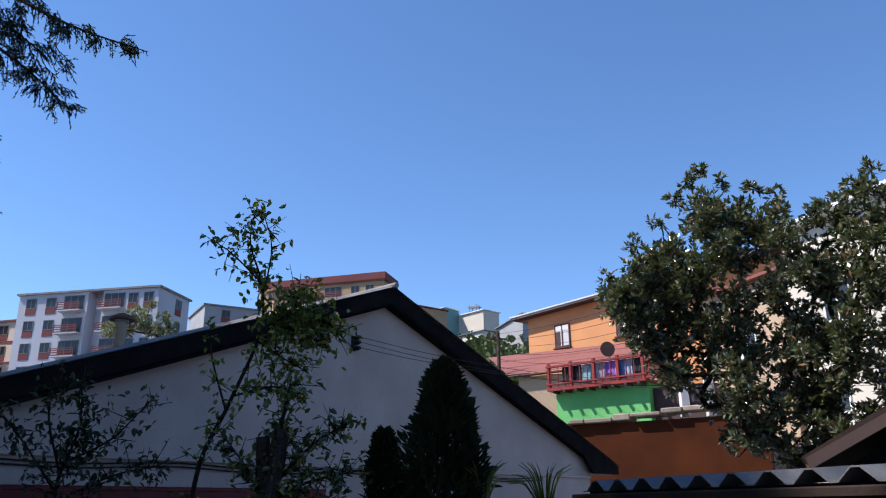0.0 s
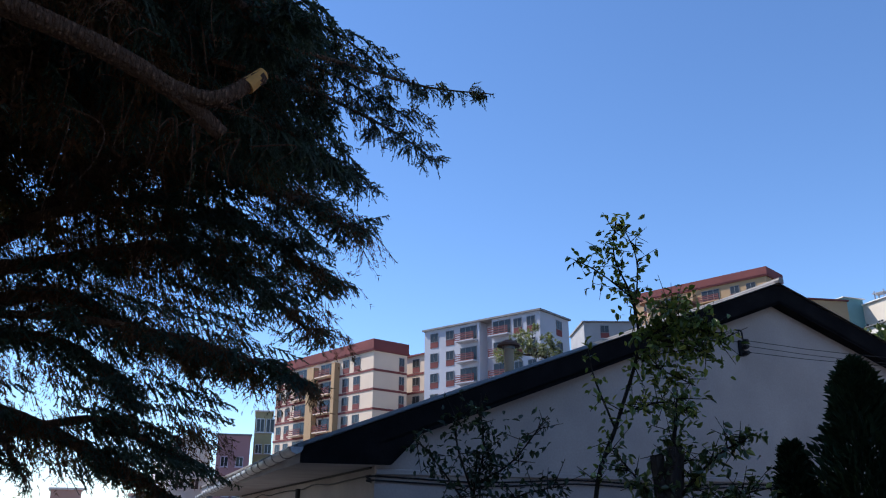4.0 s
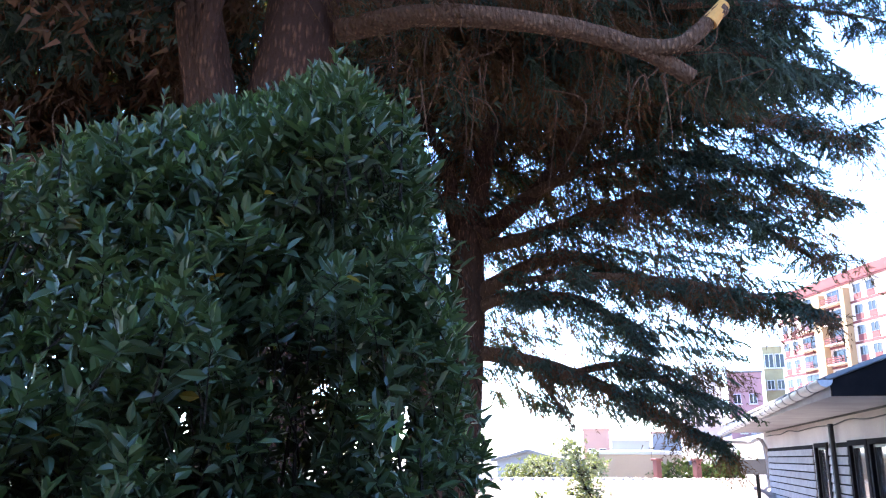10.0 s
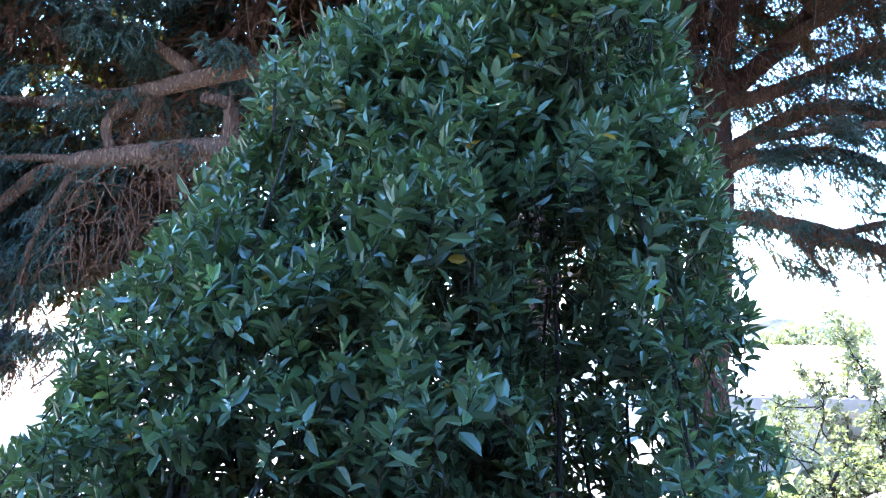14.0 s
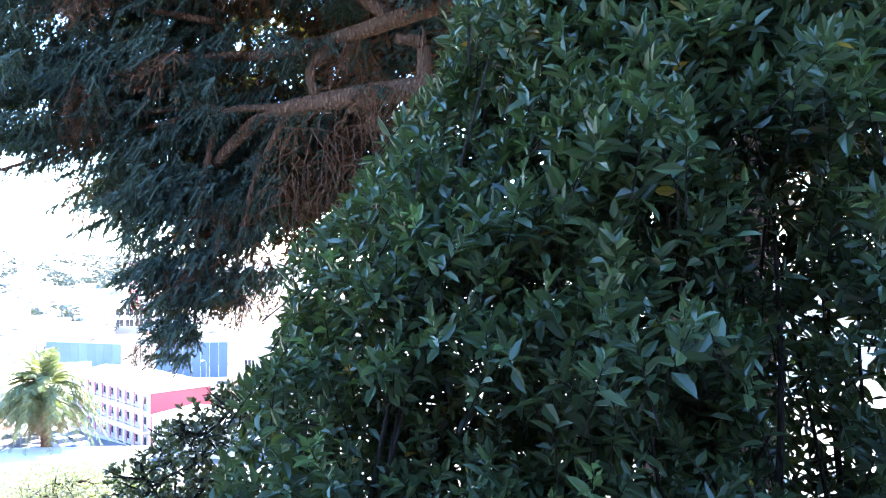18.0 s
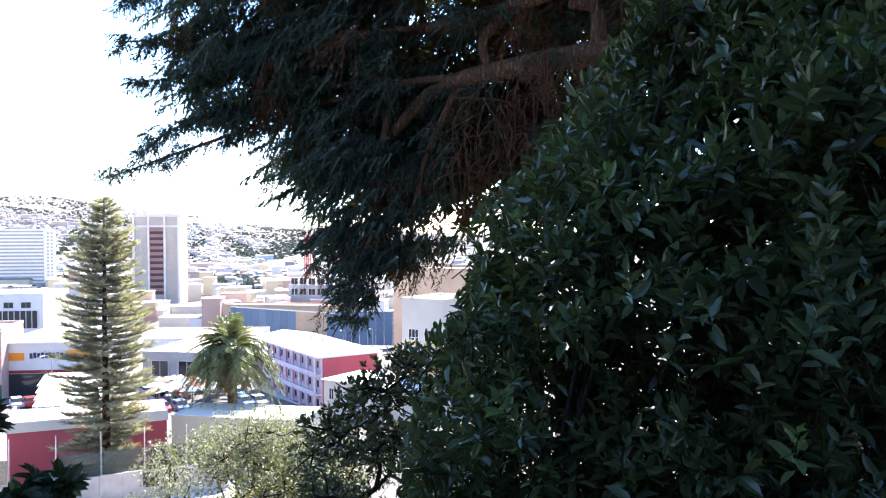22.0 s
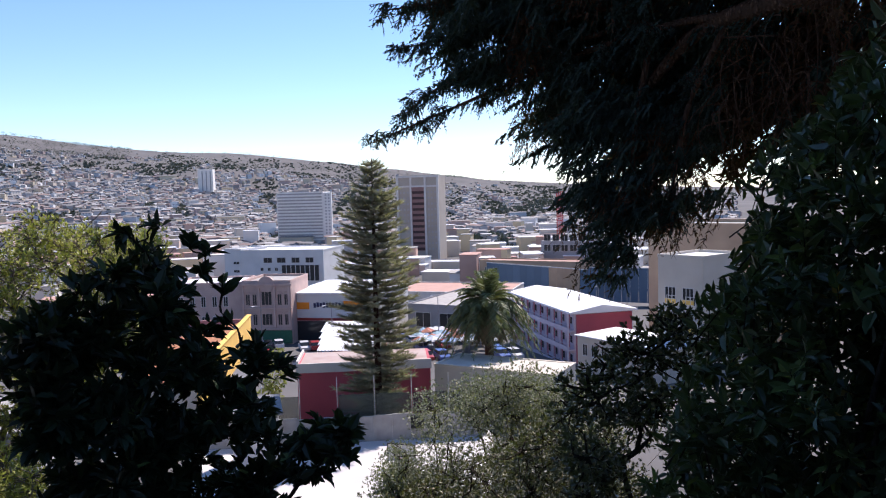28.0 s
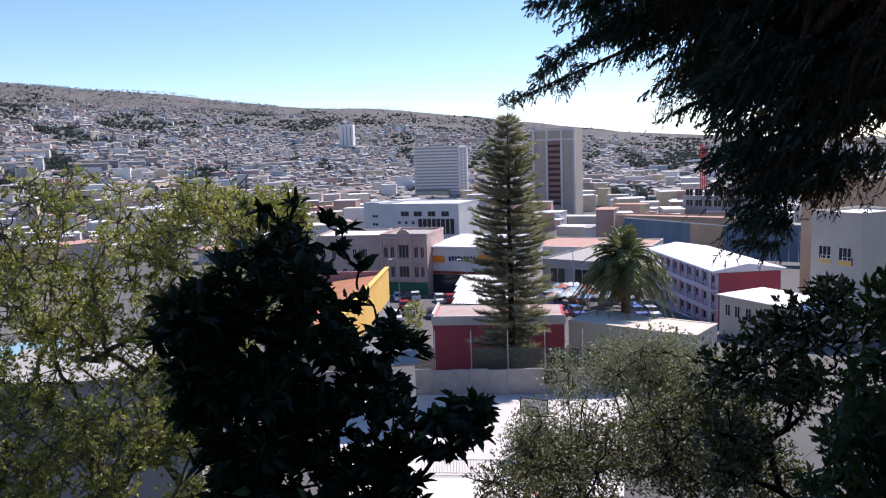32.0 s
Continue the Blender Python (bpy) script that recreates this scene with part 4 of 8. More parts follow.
part("wall", prism([(0, 2), (ow + 6, 2), (ow + 6, otop2 + 1.16), (0, otop)], 7.0), M_ORANGE, orange)
part("roof", prism([(-0.75, otop - 0.08), (ow + 6.5, otop2 + 1.25), (ow + 6.5, otop2 + 1.38), (-0.75, otop + 0.06)], 7.9), M_DARKROOF, orange, "thin dark roof with pale edge", m=pose(0, -0.55, 0))
part("roof_edge", prism([(-0.78, otop + 0.02), (ow + 6.5, otop2 + 1.33), (ow + 6.5, otop2 + 1.4), (-0.78, otop + 0.09)], 0.05), M_PALE, orange, m=pose(0, -0.6, 0))
part("soffit", prism([(-0.7, otop - 0.1), (ow + 6.5, otop2 + 1.22), (ow + 6.5, otop2 + 1.25), (-0.7, otop - 0.07)], 0.5), M_DKBROWN, orange, "dark underside of the eave", m=pose(0, -0.51, 0))
for az0, az1, e0, e1 in ((8.25, 9.35, 10.85, 12.5), (12.7, 13.7, 11.5, 13.3)):
    x0, x1 = along(az0, OA, OB), along(az1, OA, OB)
    dw = (OA + (OB - OA).normalized() * x0).length
    wo = window(orange, pose(x0, -0.02, rise(e0, dw)), x1 - x0, rise(e1, dw) - rise(e0, dw), M_REDFRAME, M_CURTAIN, mullions=1, sill=True)
    part("blind", boxes((0.06, -0.03, (rise(e1, dw) - rise(e0, dw)) * 0.72, x1 - x0 - 0.06, -0.014, rise(e1, dw) - rise(e0, dw) - 0.07)), M_BRIGHT, wo)
    part("shutter_shade", boxes((0.1, -0.03, 0.1, (x1 - x0) * 0.36, -0.014, (rise(e1, dw) - rise(e0, dw)) * 0.68)), M_DKBROWN, wo)
# lower sheet roof in front
lean = thing("lean_to_roof", "long faded red sheet roof under the orange wall", "roof")
corner = [polar(4.7, 35.6, rise(9.0, 35.6)), polar(15.6, 33.4, rise(9.9, 33.4)), polar(15.4, 36.3, rise(11.15, 36.3)), polar(3.3, 41.2, rise(10.3, 41.2))]


def on_lean(u, v):
    """Place on the sheet roof: u along it, v up it."""
    return corner[0].lerp(corner[1], u).lerp(corner[3].lerp(corner[2], u), v)


for r in range(3):
    for c in range(9):
        q = [on_lean((c + du) / 9, (r + dv) / 3) for du, dv in ((0.004, 0), (0.996, 0), (0.996, 1.03), (0.004, 1.03))]
        bm = bmesh.new()
        vs = [bm.verts.new(p + Vector((0, 0, dz + (0.03 if i < 2 else 0)))) for dz in (0.02, 0.0) for i, p in enumerate(q)]
        for f in ((0, 1, 2, 3), (7, 6, 5, 4), (4, 5, 1, 0), (5, 6, 2, 1), (6, 7, 3, 2), (7, 4, 0, 3)):
            bm.faces.new([vs[i] for i in f])
        part("roof_sheet", bm, M_REDTILE, lean)
part("eave_board", mesh_np("eave_board", *tube_np([on_lean(0, 0) - Vector((0, 0, 0.06)), on_lean(0.5, 0) - Vector((0, 0, 0.06)), on_lean(1, 0) - Vector((0, 0, 0.06))], [0.06] * 3, 6)), M_DKBROWN, lean)
lw = (corner[1] - corner[0]).to_2d().length
part("wall", boxes((0.4, 0.25, 1.0, lw, 0.45, corner[0].z - 0.06)), M_TAN, lean, "brown wall under the sheet roof", m=frame_at(corner[0], corner[1], 0))
# green base and balcony
GA, GB = mid(8.1, 33.5), mid(14.6, 31.5)
gw = (GB - GA).length
bz = rise(8.0, 32.5)
balc = thing("balcony", "red painted timber balcony on a green plastered base", "balcony", frame_at(GA, GB, 0))
part("base", boxes((0, 0, 1.5, gw, 3.0, bz)), M_GREEN, balc, "bright green plastered base wall")
part("floor", boxes((-0.15, -0.45, bz, gw + 0.1, 3, bz + 0.12)), M_REDPAINT, balc)
for i in range(8):
    x = 0.15 + i * (gw - 0.3) / 7
    part("beam", boxes((x - 0.05, -0.55, bz - 0.1, x + 0.05, 0.1, bz)), M_DKBROWN, balc)
for i in range(5):
    x = -0.1 + i * (gw + 0.1) / 4
    part("post", boxes((x - 0.06, -0.42, bz + 0.12, x + 0.06, -0.3, bz + 1.15), bevel=0.01), M_REDPAINT, balc)
part("handrail", boxes((-0.2, -0.44, bz + 0.98, gw + 0.15, -0.3, bz + 1.05)), M_REDPAINT, balc)
part("handrail", boxes((-0.2, -0.44, bz + 0.25, gw + 0.15, -0.3, bz + 0.31)), M_REDPAINT, balc)
for i in range(13):
    x = 0.02 + i * (gw - 0.05) / 12
    part("baluster", shared("baluster", lambda: boxes((-0.014, -0.385, 0, 0.014, -0.355, 0.85)), M_REDPAINT), None, balc, m=pose(x, 0, bz + 0.12))
part("side_rail", boxes((gw + 0.1, -0.4, bz + 0.1, gw + 1.6, -0.3, bz + 0.2), (gw + 0.1, -0.4, bz + 0.95, gw + 1.6, -0.3, bz + 1.05), *[(gw + 0.2 + 0.2 * i, -0.38, bz + 0.2, gw + 0.26 + 0.2 * i, -0.33, bz + 0.95) for i in range(7)]), M_REDPAINT, balc)
part("lower_wall", boxes((gw + 0.02, 0.3, 1.5, gw + 2.4, 2.6, bz - 0.2)), M_DKBROWN, balc)
LAUNDRY = ((1.0, (0.03, 0.03, 0.04), 0.35), (1.45, (0.25, 0.45, 0.5), 0.35), (1.85, (0.5, 0.55, 0.6), 0.3), (2.2, (0.35, 0.3, 0.36), 0.25), (2.5, (0.32, 0.12, 0.5), 0.3), (2.82, (0.4, 0.2, 0.55), 0.26), (3.1, (0.12, 0.25, 0.5), 0.28), (3.4, (0.35, 0.4, 0.5), 0.25), (3.7, (0.04, 0.04, 0.05), 0.3), (4.05, (0.1, 0.09, 0.09), 0.32), (0.5, (0.02, 0.02, 0.025), 0.3), (4.4, (0.03, 0.03, 0.035), 0.25))
for i, (x, c, ww) in enumerate(LAUNDRY):
    if x > gw - 0.2:
        continue
    rng = np.random.default_rng(40 + i)
    hh = rng.uniform(0.5, 0.78)
    nx, nz = 9, 7
    gx, gz = np.meshgrid(np.linspace(0, ww * 1.2, nx), np.linspace(0, -hh, nz))
    gy = 0.025 * np.sin(gx / ww * 9 + i) * (-gz / hh) + 0.01 * rng.normal(size=gx.shape)
    v = np.stack([gx, gy, gz], -1).reshape(-1, 3)
    f = [(r * nx + cc, r * nx + cc + 1, (r + 1) * nx + cc + 1, (r + 1) * nx + cc) for r in range(nz - 1) for cc in range(nx - 1)]
    ob = part("laundry", mesh_np("laundry", v, f, True), paint("cloth", c, tuple(0.7 * k for k in c), rough=0.95, scale=9), m=frame_at(GA, GB, 0) @ pose(x, -0.24, bz + 0.97))
    sm = ob.modifiers.new("cloth_thickness", "SOLIDIFY")
    sm.thickness = 0.012
    tagged(ob, "garment drying over the balcony rail", "laundry", "washing on the balcony")
dish = thing("satellite_dish", "dark round satellite dish on the red roof", "satellite dish", frame_at(mid(12.0, 32.6), mid(13, 32.4), rise(10.7, 32.6)))
part("bowl", mesh_np("bowl", *tube_np([(0, -0.1, 0), (0, -0.06, 0), (0, 0.02, 0), (0, 0.06, 0)], [0.31, 0.3, 0.19, 0.04], 18)), M_DKBROWN, dish, m=pose(0, 0, 0, 18, 0, 0))
part("stand", boxes((-0.03, 0.05, -0.8, 0.03, 0.11, 0.0)), M_STEEL, dish)
# terrace wall with broken coping
WA, WBB = mid(8.2, 27), mid(22, 25)
ww = (WBB - WA).length
M_COPING = paint("crumbling_coping", (0.34, 0.27, 0.21), (0.2, 0.15, 0.11), scale=2.5, bump=0.8, per_object=0.25)
tw = thing("terrace_wall", "orange-brown wall, shade darkened into its colour, with a crumbling stone coping", "wall", frame_at(WA, WBB, 0))
part("wall", boxes((0, 0, -0.5, ww, 0.4, rise(5.6, 26))), M_SHADEORANGE, tw)
rng = random.Random(4)
x = -0.2
while x < ww:
    l2 = rng.uniform(0.5, 1.1)
    zc = rise(5.65, 26) + 0.35 * x / ww
    part("coping_stone", boxes((x, -0.18 - rng.uniform(0, 0.1), zc - 0.05 + rng.uniform(-0.05, 0.03), x + l2 - 0.02, 0.5, zc + 0.1 + rng.uniform(-0.03, 0.03)), bevel=0.03), M_COPING, tw)
    x += l2
for az in (16.9, 18.6):
    pp = polar(az, 26.2)
    post = part("concrete_post", boxes((-0.13, -0.13, 0, 0.13, 0.13, 1.15), bevel=0.015), M_PALE, None, m=Matrix.Translation((pp.x, pp.y, rise(5.8, 26))))
    tagged(post, "square pale concrete post on the wall", "post", "posts on the terrace wall")
# big pale house behind the broad-leaved tree
cottage("large pale house with white eaves behind a tree", mid(24.5, 30), mid(34, 26), 8, 1, rise(18.6, 28), M_BEIGE, M_WHITEROOF, [(1.5, 6.4, 1.2, 1.4), (0.8, 3.4, 1.2, 1.4), (3.2, 3.6, 1.2, 1.4)], over=0.5)
cottage("brown plastered house behind a tree", mid(15.5, 38), mid(24.0, 32), 6, 1, rise(13.8, 35), M_TAN, M_REDTILE, [(3.2, 6.6, 1.0, 1.3), (5.4, 6.4, 1.0, 1.3)])

# -- power poles and wires --
pole = thing("utility_pole", "weathered wooden utility pole on the hillside", "utility pole", Matrix.Translation(polar(4.05, 36, ground_z(4, 36) - 0.5)))
ph = rise(12.2, 36) - ground_z(4, 36) + 0.5
part("pole", mesh_np("pole", *tube_np([(0, 0, 0), (0, 0, ph)], [0.12, 0.08], 10)), M_WOODPOLE, pole)
part("crossarm", boxes((-0.4, -0.05, ph - 0.4, 0.4, 0.05, ph - 0.32)), M_WOODPOLE, pole)


def wire(a, b, sag, label="thin black overhead wire across the yard", r=0.005):
    a, b = Vector(a), Vector(b)
    pts = [a.lerp(b, s) - Vector((0, 0, sag * 4 * s * (1 - s))) for s in np.linspace(0, 1, 17)]
    w = part("wire", mesh_np("wire", *tube_np(pts, [r] * 17, 5)), M_BLACK)
    return tagged(w, label, "wire", "overhead wires")


brw = HM @ Vector((br.x + 0.02, FRONT - 0.16, br.z))
for i, (dz, az, el) in enumerate(((-0.1, 30, 9.2), (0.0, 30, 9.6), (0.09, 32, 10.4))):
    wire(brw + Vector((0, 0, dz)), polar(az, 22, rise(el, 22)), 0.75 + 0.12 * i, r=0.005)
for i in range(5):
    wire(polar(4.05, 35.9, rise(12.0 - 0.45 * i, 36)), polar(20, 24, rise(15.6 - 1.0 * i, 24)), 0.3 + 0.06 * i, r=0.009)
    wire(polar(4.05, 36.1, rise(12.0 - 0.45 * i, 36)), polar(-6, 50, rise(10.0 - 0.3 * i, 50)), 0.3, r=0.009)
wire(polar(7, 24, rise(9.0, 24)), polar(34, 20, rise(7.4, 20)), 0.4)


# ---- trees ----
def conifer_foliage(lines, rng, density=1.0, twig=(0.16, 0.5), droop=0.5, needles=11, blade=(0.072, 0.025), dead=0.2):
    """Needled twigs along branch lines: (green points, faces), (dry twigs)."""
    P, W, L = [], [], []
    for ln in lines:
        p = np.asarray(ln)
        seg = np.linalg.norm(np.diff(p, axis=0), axis=1)
        tot = seg.sum()
        n = max(2, int(tot * 28 * density))
        s = np.sort(rng.uniform(0.1, 1.0, n)) * tot
        cum = np.concatenate([[0], np.cumsum(seg)])
        at = np.stack([np.interp(s, cum, p[:, k]) for k in range(3)], 1)
        d = unit(p[-1] - p[0])
        side = unit(np.cross(d, [0, 0, 1.0])) * rng.choice([-1, 1], n)[:, None]
        way = unit(d * rng.uniform(0.15, 0.9, (n, 1)) + side * rng.uniform(0.2, 1.0, (n, 1)) + np.array([0, 0, -1.0]) * rng.uniform(0.1, 2 * droop, (n, 1)) + rng.normal(size=(n, 3)) * 0.12)
        P.append(at)
        W.append(way)
        L.append(rng.uniform(*twig, n))
    P, W, L = np.vstack(P), np.vstack(W), np.concatenate(L)
    tips = P + W * L[:, None] + np.array([0, 0, -0.25]) * (L ** 2)[:, None]
    s = rng.uniform(0.05, 1.0, (len(P), needles))[..., None]
    at = P[:, None] + (tips - P)[:, None] * s - np.array([0, 0, 0.1]) * (s * (1 - s))
    way = W[:, None] * 0.8 + unit(rng.normal(size=at.shape)) * 0.65
    nv, nf = needles_np(at.reshape(-1, 3), way.reshape(-1, 3), rng.uniform(0.6, 1.4, at.shape[0] * needles) * blade[0], blade[1], rng)
    tv, tf = needles_np(P, tips - P, np.linalg.norm(tips - P, axis=1), 0.012, rng)
    return (nv, nf), (tv, tf)


def spray_foliage(lines, rng, density=1.0, reach=0.3, droop=0.5, needle=0.042, fat=0.02, close=0.02, core=0.03):
    """Flat cedar sprays: twigs set left and right along each branch, shorter towards its tip, each a finger of needles."""
    A, B = [], []
    for ln in lines:
        p = np.asarray(ln)
        seg = np.linalg.norm(np.diff(p, axis=0), axis=1)
        cum = np.concatenate([[0], np.cumsum(seg)])
        tot = cum[-1]
        n = max(4, int(tot * 22 * density))
        u = np.clip((np.arange(n) + rng.uniform(0, 1, n)) / n, 0, 1)
        u = 0.04 + 0.96 * u
        at = np.stack([np.interp(u * tot, cum, p[:, k]) for k in range(3)], 1)
        d = unit(p[-1] - p[0])
        side = unit(np.cross(d, [0, 0, 1.0])) * np.where(np.arange(n) % 2, 1, -1)[:, None]
        fwd = rng.uniform(0.45, 0.95, (n, 1)) + 0.5 * (u ** 3)[:, None]
        way = unit(d * fwd + side * rng.uniform(0.45, 1.0, (n, 1)) + np.array([0, 0, -1.0]) * rng.uniform(-0.1, 1.5 * droop, (n, 1)) + rng.normal(size=(n, 3)) * 0.13)
        l = reach * np.minimum(1.0, 0.55 + 2.0 * u) * (1.0 - 0.78 * u ** 2.2) * rng.uniform(0.55, 1.15, n) * min(1.0, 0.45 + tot)
        A.append(at)
        B.append(at + way * l[:, None] + np.array([0, 0, -0.55 * droop]) * (l ** 2 / reach)[:, None])
    A, B = np.vstack(A), np.vstack(B)
    L = np.linalg.norm(B - A, axis=1)
    wood = blades_np(A, B - A, L, core, rng)
    k = np.maximum(3, (L / close).astype(int))
    i = np.repeat(np.arange(len(A)), k)
    v = rng.uniform(0.08, 1.0, len(i))
    at = A[i] + (B - A)[i] * v[:, None]
    w = unit(B - A)[i] * rng.uniform(0.5, 1.0, (len(i), 1)) + unit(rng.normal(size=(len(i), 3))) * 0.72
    green = needles_np(at, w, needle * rng.uniform(0.6, 1.3, len(i)) * (1.15 - 0.45 * v), fat, rng)
    return green, wood


def limb_line(points, n=8):
    return smooth_line([polar(a, d, rise(e, d)) for a, e, d in points], n)


def side_branches(line, rng, count, length, spread=1.0, lift=0.05, start=0.2, sag=0.25):
    """Branches that fan out sideways, nearly level, from a limb."""
    out = []
    p = np.asarray(line)
    d = unit(p[-1] - p[0])
    for k in range(count):
        s = start + (1 - start) * (k + rng.uniform(0, 1)) / count
        i = min(len(p) - 2, int(s * (len(p) - 1)))
        side = unit(np.cross(d, [0, 0, 1.0])) * (1 if k % 2 else -1)
        way = unit(d * rng.uniform(0.3, 1.0) + side * rng.uniform(0.4, 1.1) * spread + np.array([0, 0, lift + rng.uniform(-0.15, 0.15)]))
        l = length * rng.uniform(0.6, 1.15) * (1.1 - 0.5 * s)
        q = [p[i] + way * l * u + np.array([0, 0, -sag * l * u * u * 0.5]) + rng.normal(size=3) * 0.03 for u in np.linspace(0, 1, 6)]
        out.append(np.array(q))
    return out


def cedar(label, trunks, limbs, seed, plates, twig_density=1.25, branches=13, blen=1.6, fine=5, deep=(), twig=(0.16, 0.5), droop=0.5, blade=(0.072, 0.025), brown=0.12, spray=(0.27, 0.046, 0.024, 0.018), crown=()):
    """A cedar: trunk lines, limb lines, and branches with drooping needled twigs."""
    rng = np.random.default_rng(seed)
    t = thing("cedar_tree", label, "tree")
    for pts, r0, r1 in trunks:
        ln = smooth_line(pts, 8)
        rad = np.linspace(r0, r1, len(ln)) * (1 + 0.35 * np.exp(-np.linspace(0, 9, len(ln))))
        part("trunk", mesh_np("trunk", *tube_np(ln, rad, 18, 0.06, seed), True), M_BARK, t)
    fol, withered, tips = [], [], []
    for pts, r0, r1, leafy_part, *bl in limbs:
        ln = limb_line(pts)
        part("limb", mesh_np("limb", *tube_np(ln, np.linspace(r0, r1, len(ln)), 10, 0.05, seed), True), M_LIMB, t)
        if leafy_part:
            bl = bl[0] if bl else blen
            br = side_branches(ln, rng, int(branches * leafy_part * (0.8 if bl < 0.56 else 1)), bl)
            (tips if bl < 0.56 else fol).extend(br + [ln[len(ln) // 2:]])
            for q in br:
                if bl < 0.56:
                    tips.extend(side_branches(q, rng, 1, bl * 0.5, 0.7, 0.0, 0.3))
                    continue
                (withered if rng.uniform() < brown else fol).extend(side_branches(q, rng, fine, bl * 0.45, 1.0, 0.0, 0.15))
    thick = [tube_np(q, np.linspace(1, 0.3, len(q)) * (0.004 + 0.014 * np.linalg.norm(q[-1] - q[0])), 5) for q in fol if len(q) == 6]
    thick += [tube_np(q, np.linspace(0.005, 0.002, len(q)), 4) for q in tips if len(q) == 6]
    if thick:
        tagged(part("branchwork", mesh_np("branchwork", *join_np(thick), True), M_LIMB, t), kind="stuff")
    dry, far, far_dry = list(withered), [], []
    heart = np.array([*trunks[0][0][2][:2], 0.0])
    for masses, green, brown in ((plates, fol, dry), (deep, far, far_dry)):
        for az0, az1, e0, e1, d0, d1, n, l, share in masses:
            for k in range(n):
                a, e, d = rng.uniform(az0, az1), rng.uniform(e0, e1), rng.uniform(d0, d1)
                c = np.array(polar(a, d, rise(e, d)))
                h = rng.uniform(0, 2 * np.pi)
                away = unit((c - heart) * np.array([1, 1, 0])) * 0.9
                way = away + np.array([np.cos(h), np.sin(h), rng.uniform(-0.3, 0.1)]) * 0.75
                (brown if rng.uniform() < share else green).append(np.array([c + way * l * (u - 0.5) + np.array([0, 0, -0.3 * l * u * u]) for u in np.linspace(0, 1, 5)]))
    (nv, nf), (tv, tf) = spray_foliage(fol, rng, twig_density, spray[0], droop, *spray[1:])
    part("needles", mesh_np("needles", nv, nf), M_NEEDLE, t, "dark blue-green needles")
    if tips:
        fine_needles, fine_wood = spray_foliage(tips, rng, 1.7, 0.22, droop * 1.1, 0.034, 0.016, 0.012, 0.012)
        part("tip_foliage", mesh_np("tip_foliage", *fine_needles), M_NEEDLE, t, "sparse needled branch ends")
        tagged(part("tip_wood", mesh_np("tip_wood", *fine_wood), M_STEM, t), kind="stuff")
    if far:
        (fv, ff), (gv_, gf_) = conifer_foliage(far, rng, 0.6, twig=(0.25, 0.6), needles=9, blade=(0.15, 0.06))
        part("inner_foliage", mesh_np("inner_foliage", fv, ff), M_NEEDLE, t, "dark shaded inner foliage")
    if far_dry:
        (dv, df), (ev, ef) = conifer_foliage(far_dry, rng, 0.65, twig=(0.25, 0.7), droop=0.8, needles=8, blade=(0.15, 0.055))
        part("inner_dry_foliage", mesh_np("inner_dry_foliage", *join_np([(dv, df), (ev, ef)])), M_DEADTWIG, t, "brown withered foliage deep in the tree")
    if dry:
        (dv, df), (ev, ef) = conifer_foliage(dry, rng, twig_density * 0.8, twig=(0.2, 0.6), droop=0.8, needles=8, blade=(0.08, 0.018))
        part("dry_foliage", mesh_np("dry_foliage", *join_np([(dv, df), (ev, ef)])), M_DEADTWIG, t, "brown withered inner foliage")
    part("dry_wood", mesh_np("dry_wood", tv, tf), M_NEEDLE, t, "dark needled twigs")
    # coarse crown foliage above the view, added to shade everything beneath
    top = []
    for az0, az1, e0, e1, d0, d1, n, l in crown:
        for k in range(n):
            a, e, d = rng.uniform(az0, az1), rng.uniform(e0, e1), rng.uniform(d0, d1)
            c, h = np.array(polar(a, d, rise(e, d))), rng.uniform(0, 2 * np.pi)
            way = np.array([np.cos(h), np.sin(h), -0.1])
            top.append(np.array([c + way * l * (u - 0.5) for u in (0, 0.5, 1)]))
    if top:
        (cv, cf), _ = conifer_foliage(top, rng, 0.32, twig=(0.4, 0.9), needles=7, blade=(0.26, 0.09))
        part("upper_crown", mesh_np("upper_crown", cv, cf), M_NEEDLE, t, "dense upper crown out of view, added to cast shade")
    return t


# the great cedar behind the laurel
TA = polar(-76.2, 6.8)


def ta(az, el, d=6.8):
    return polar(az, d, rise(el, d))


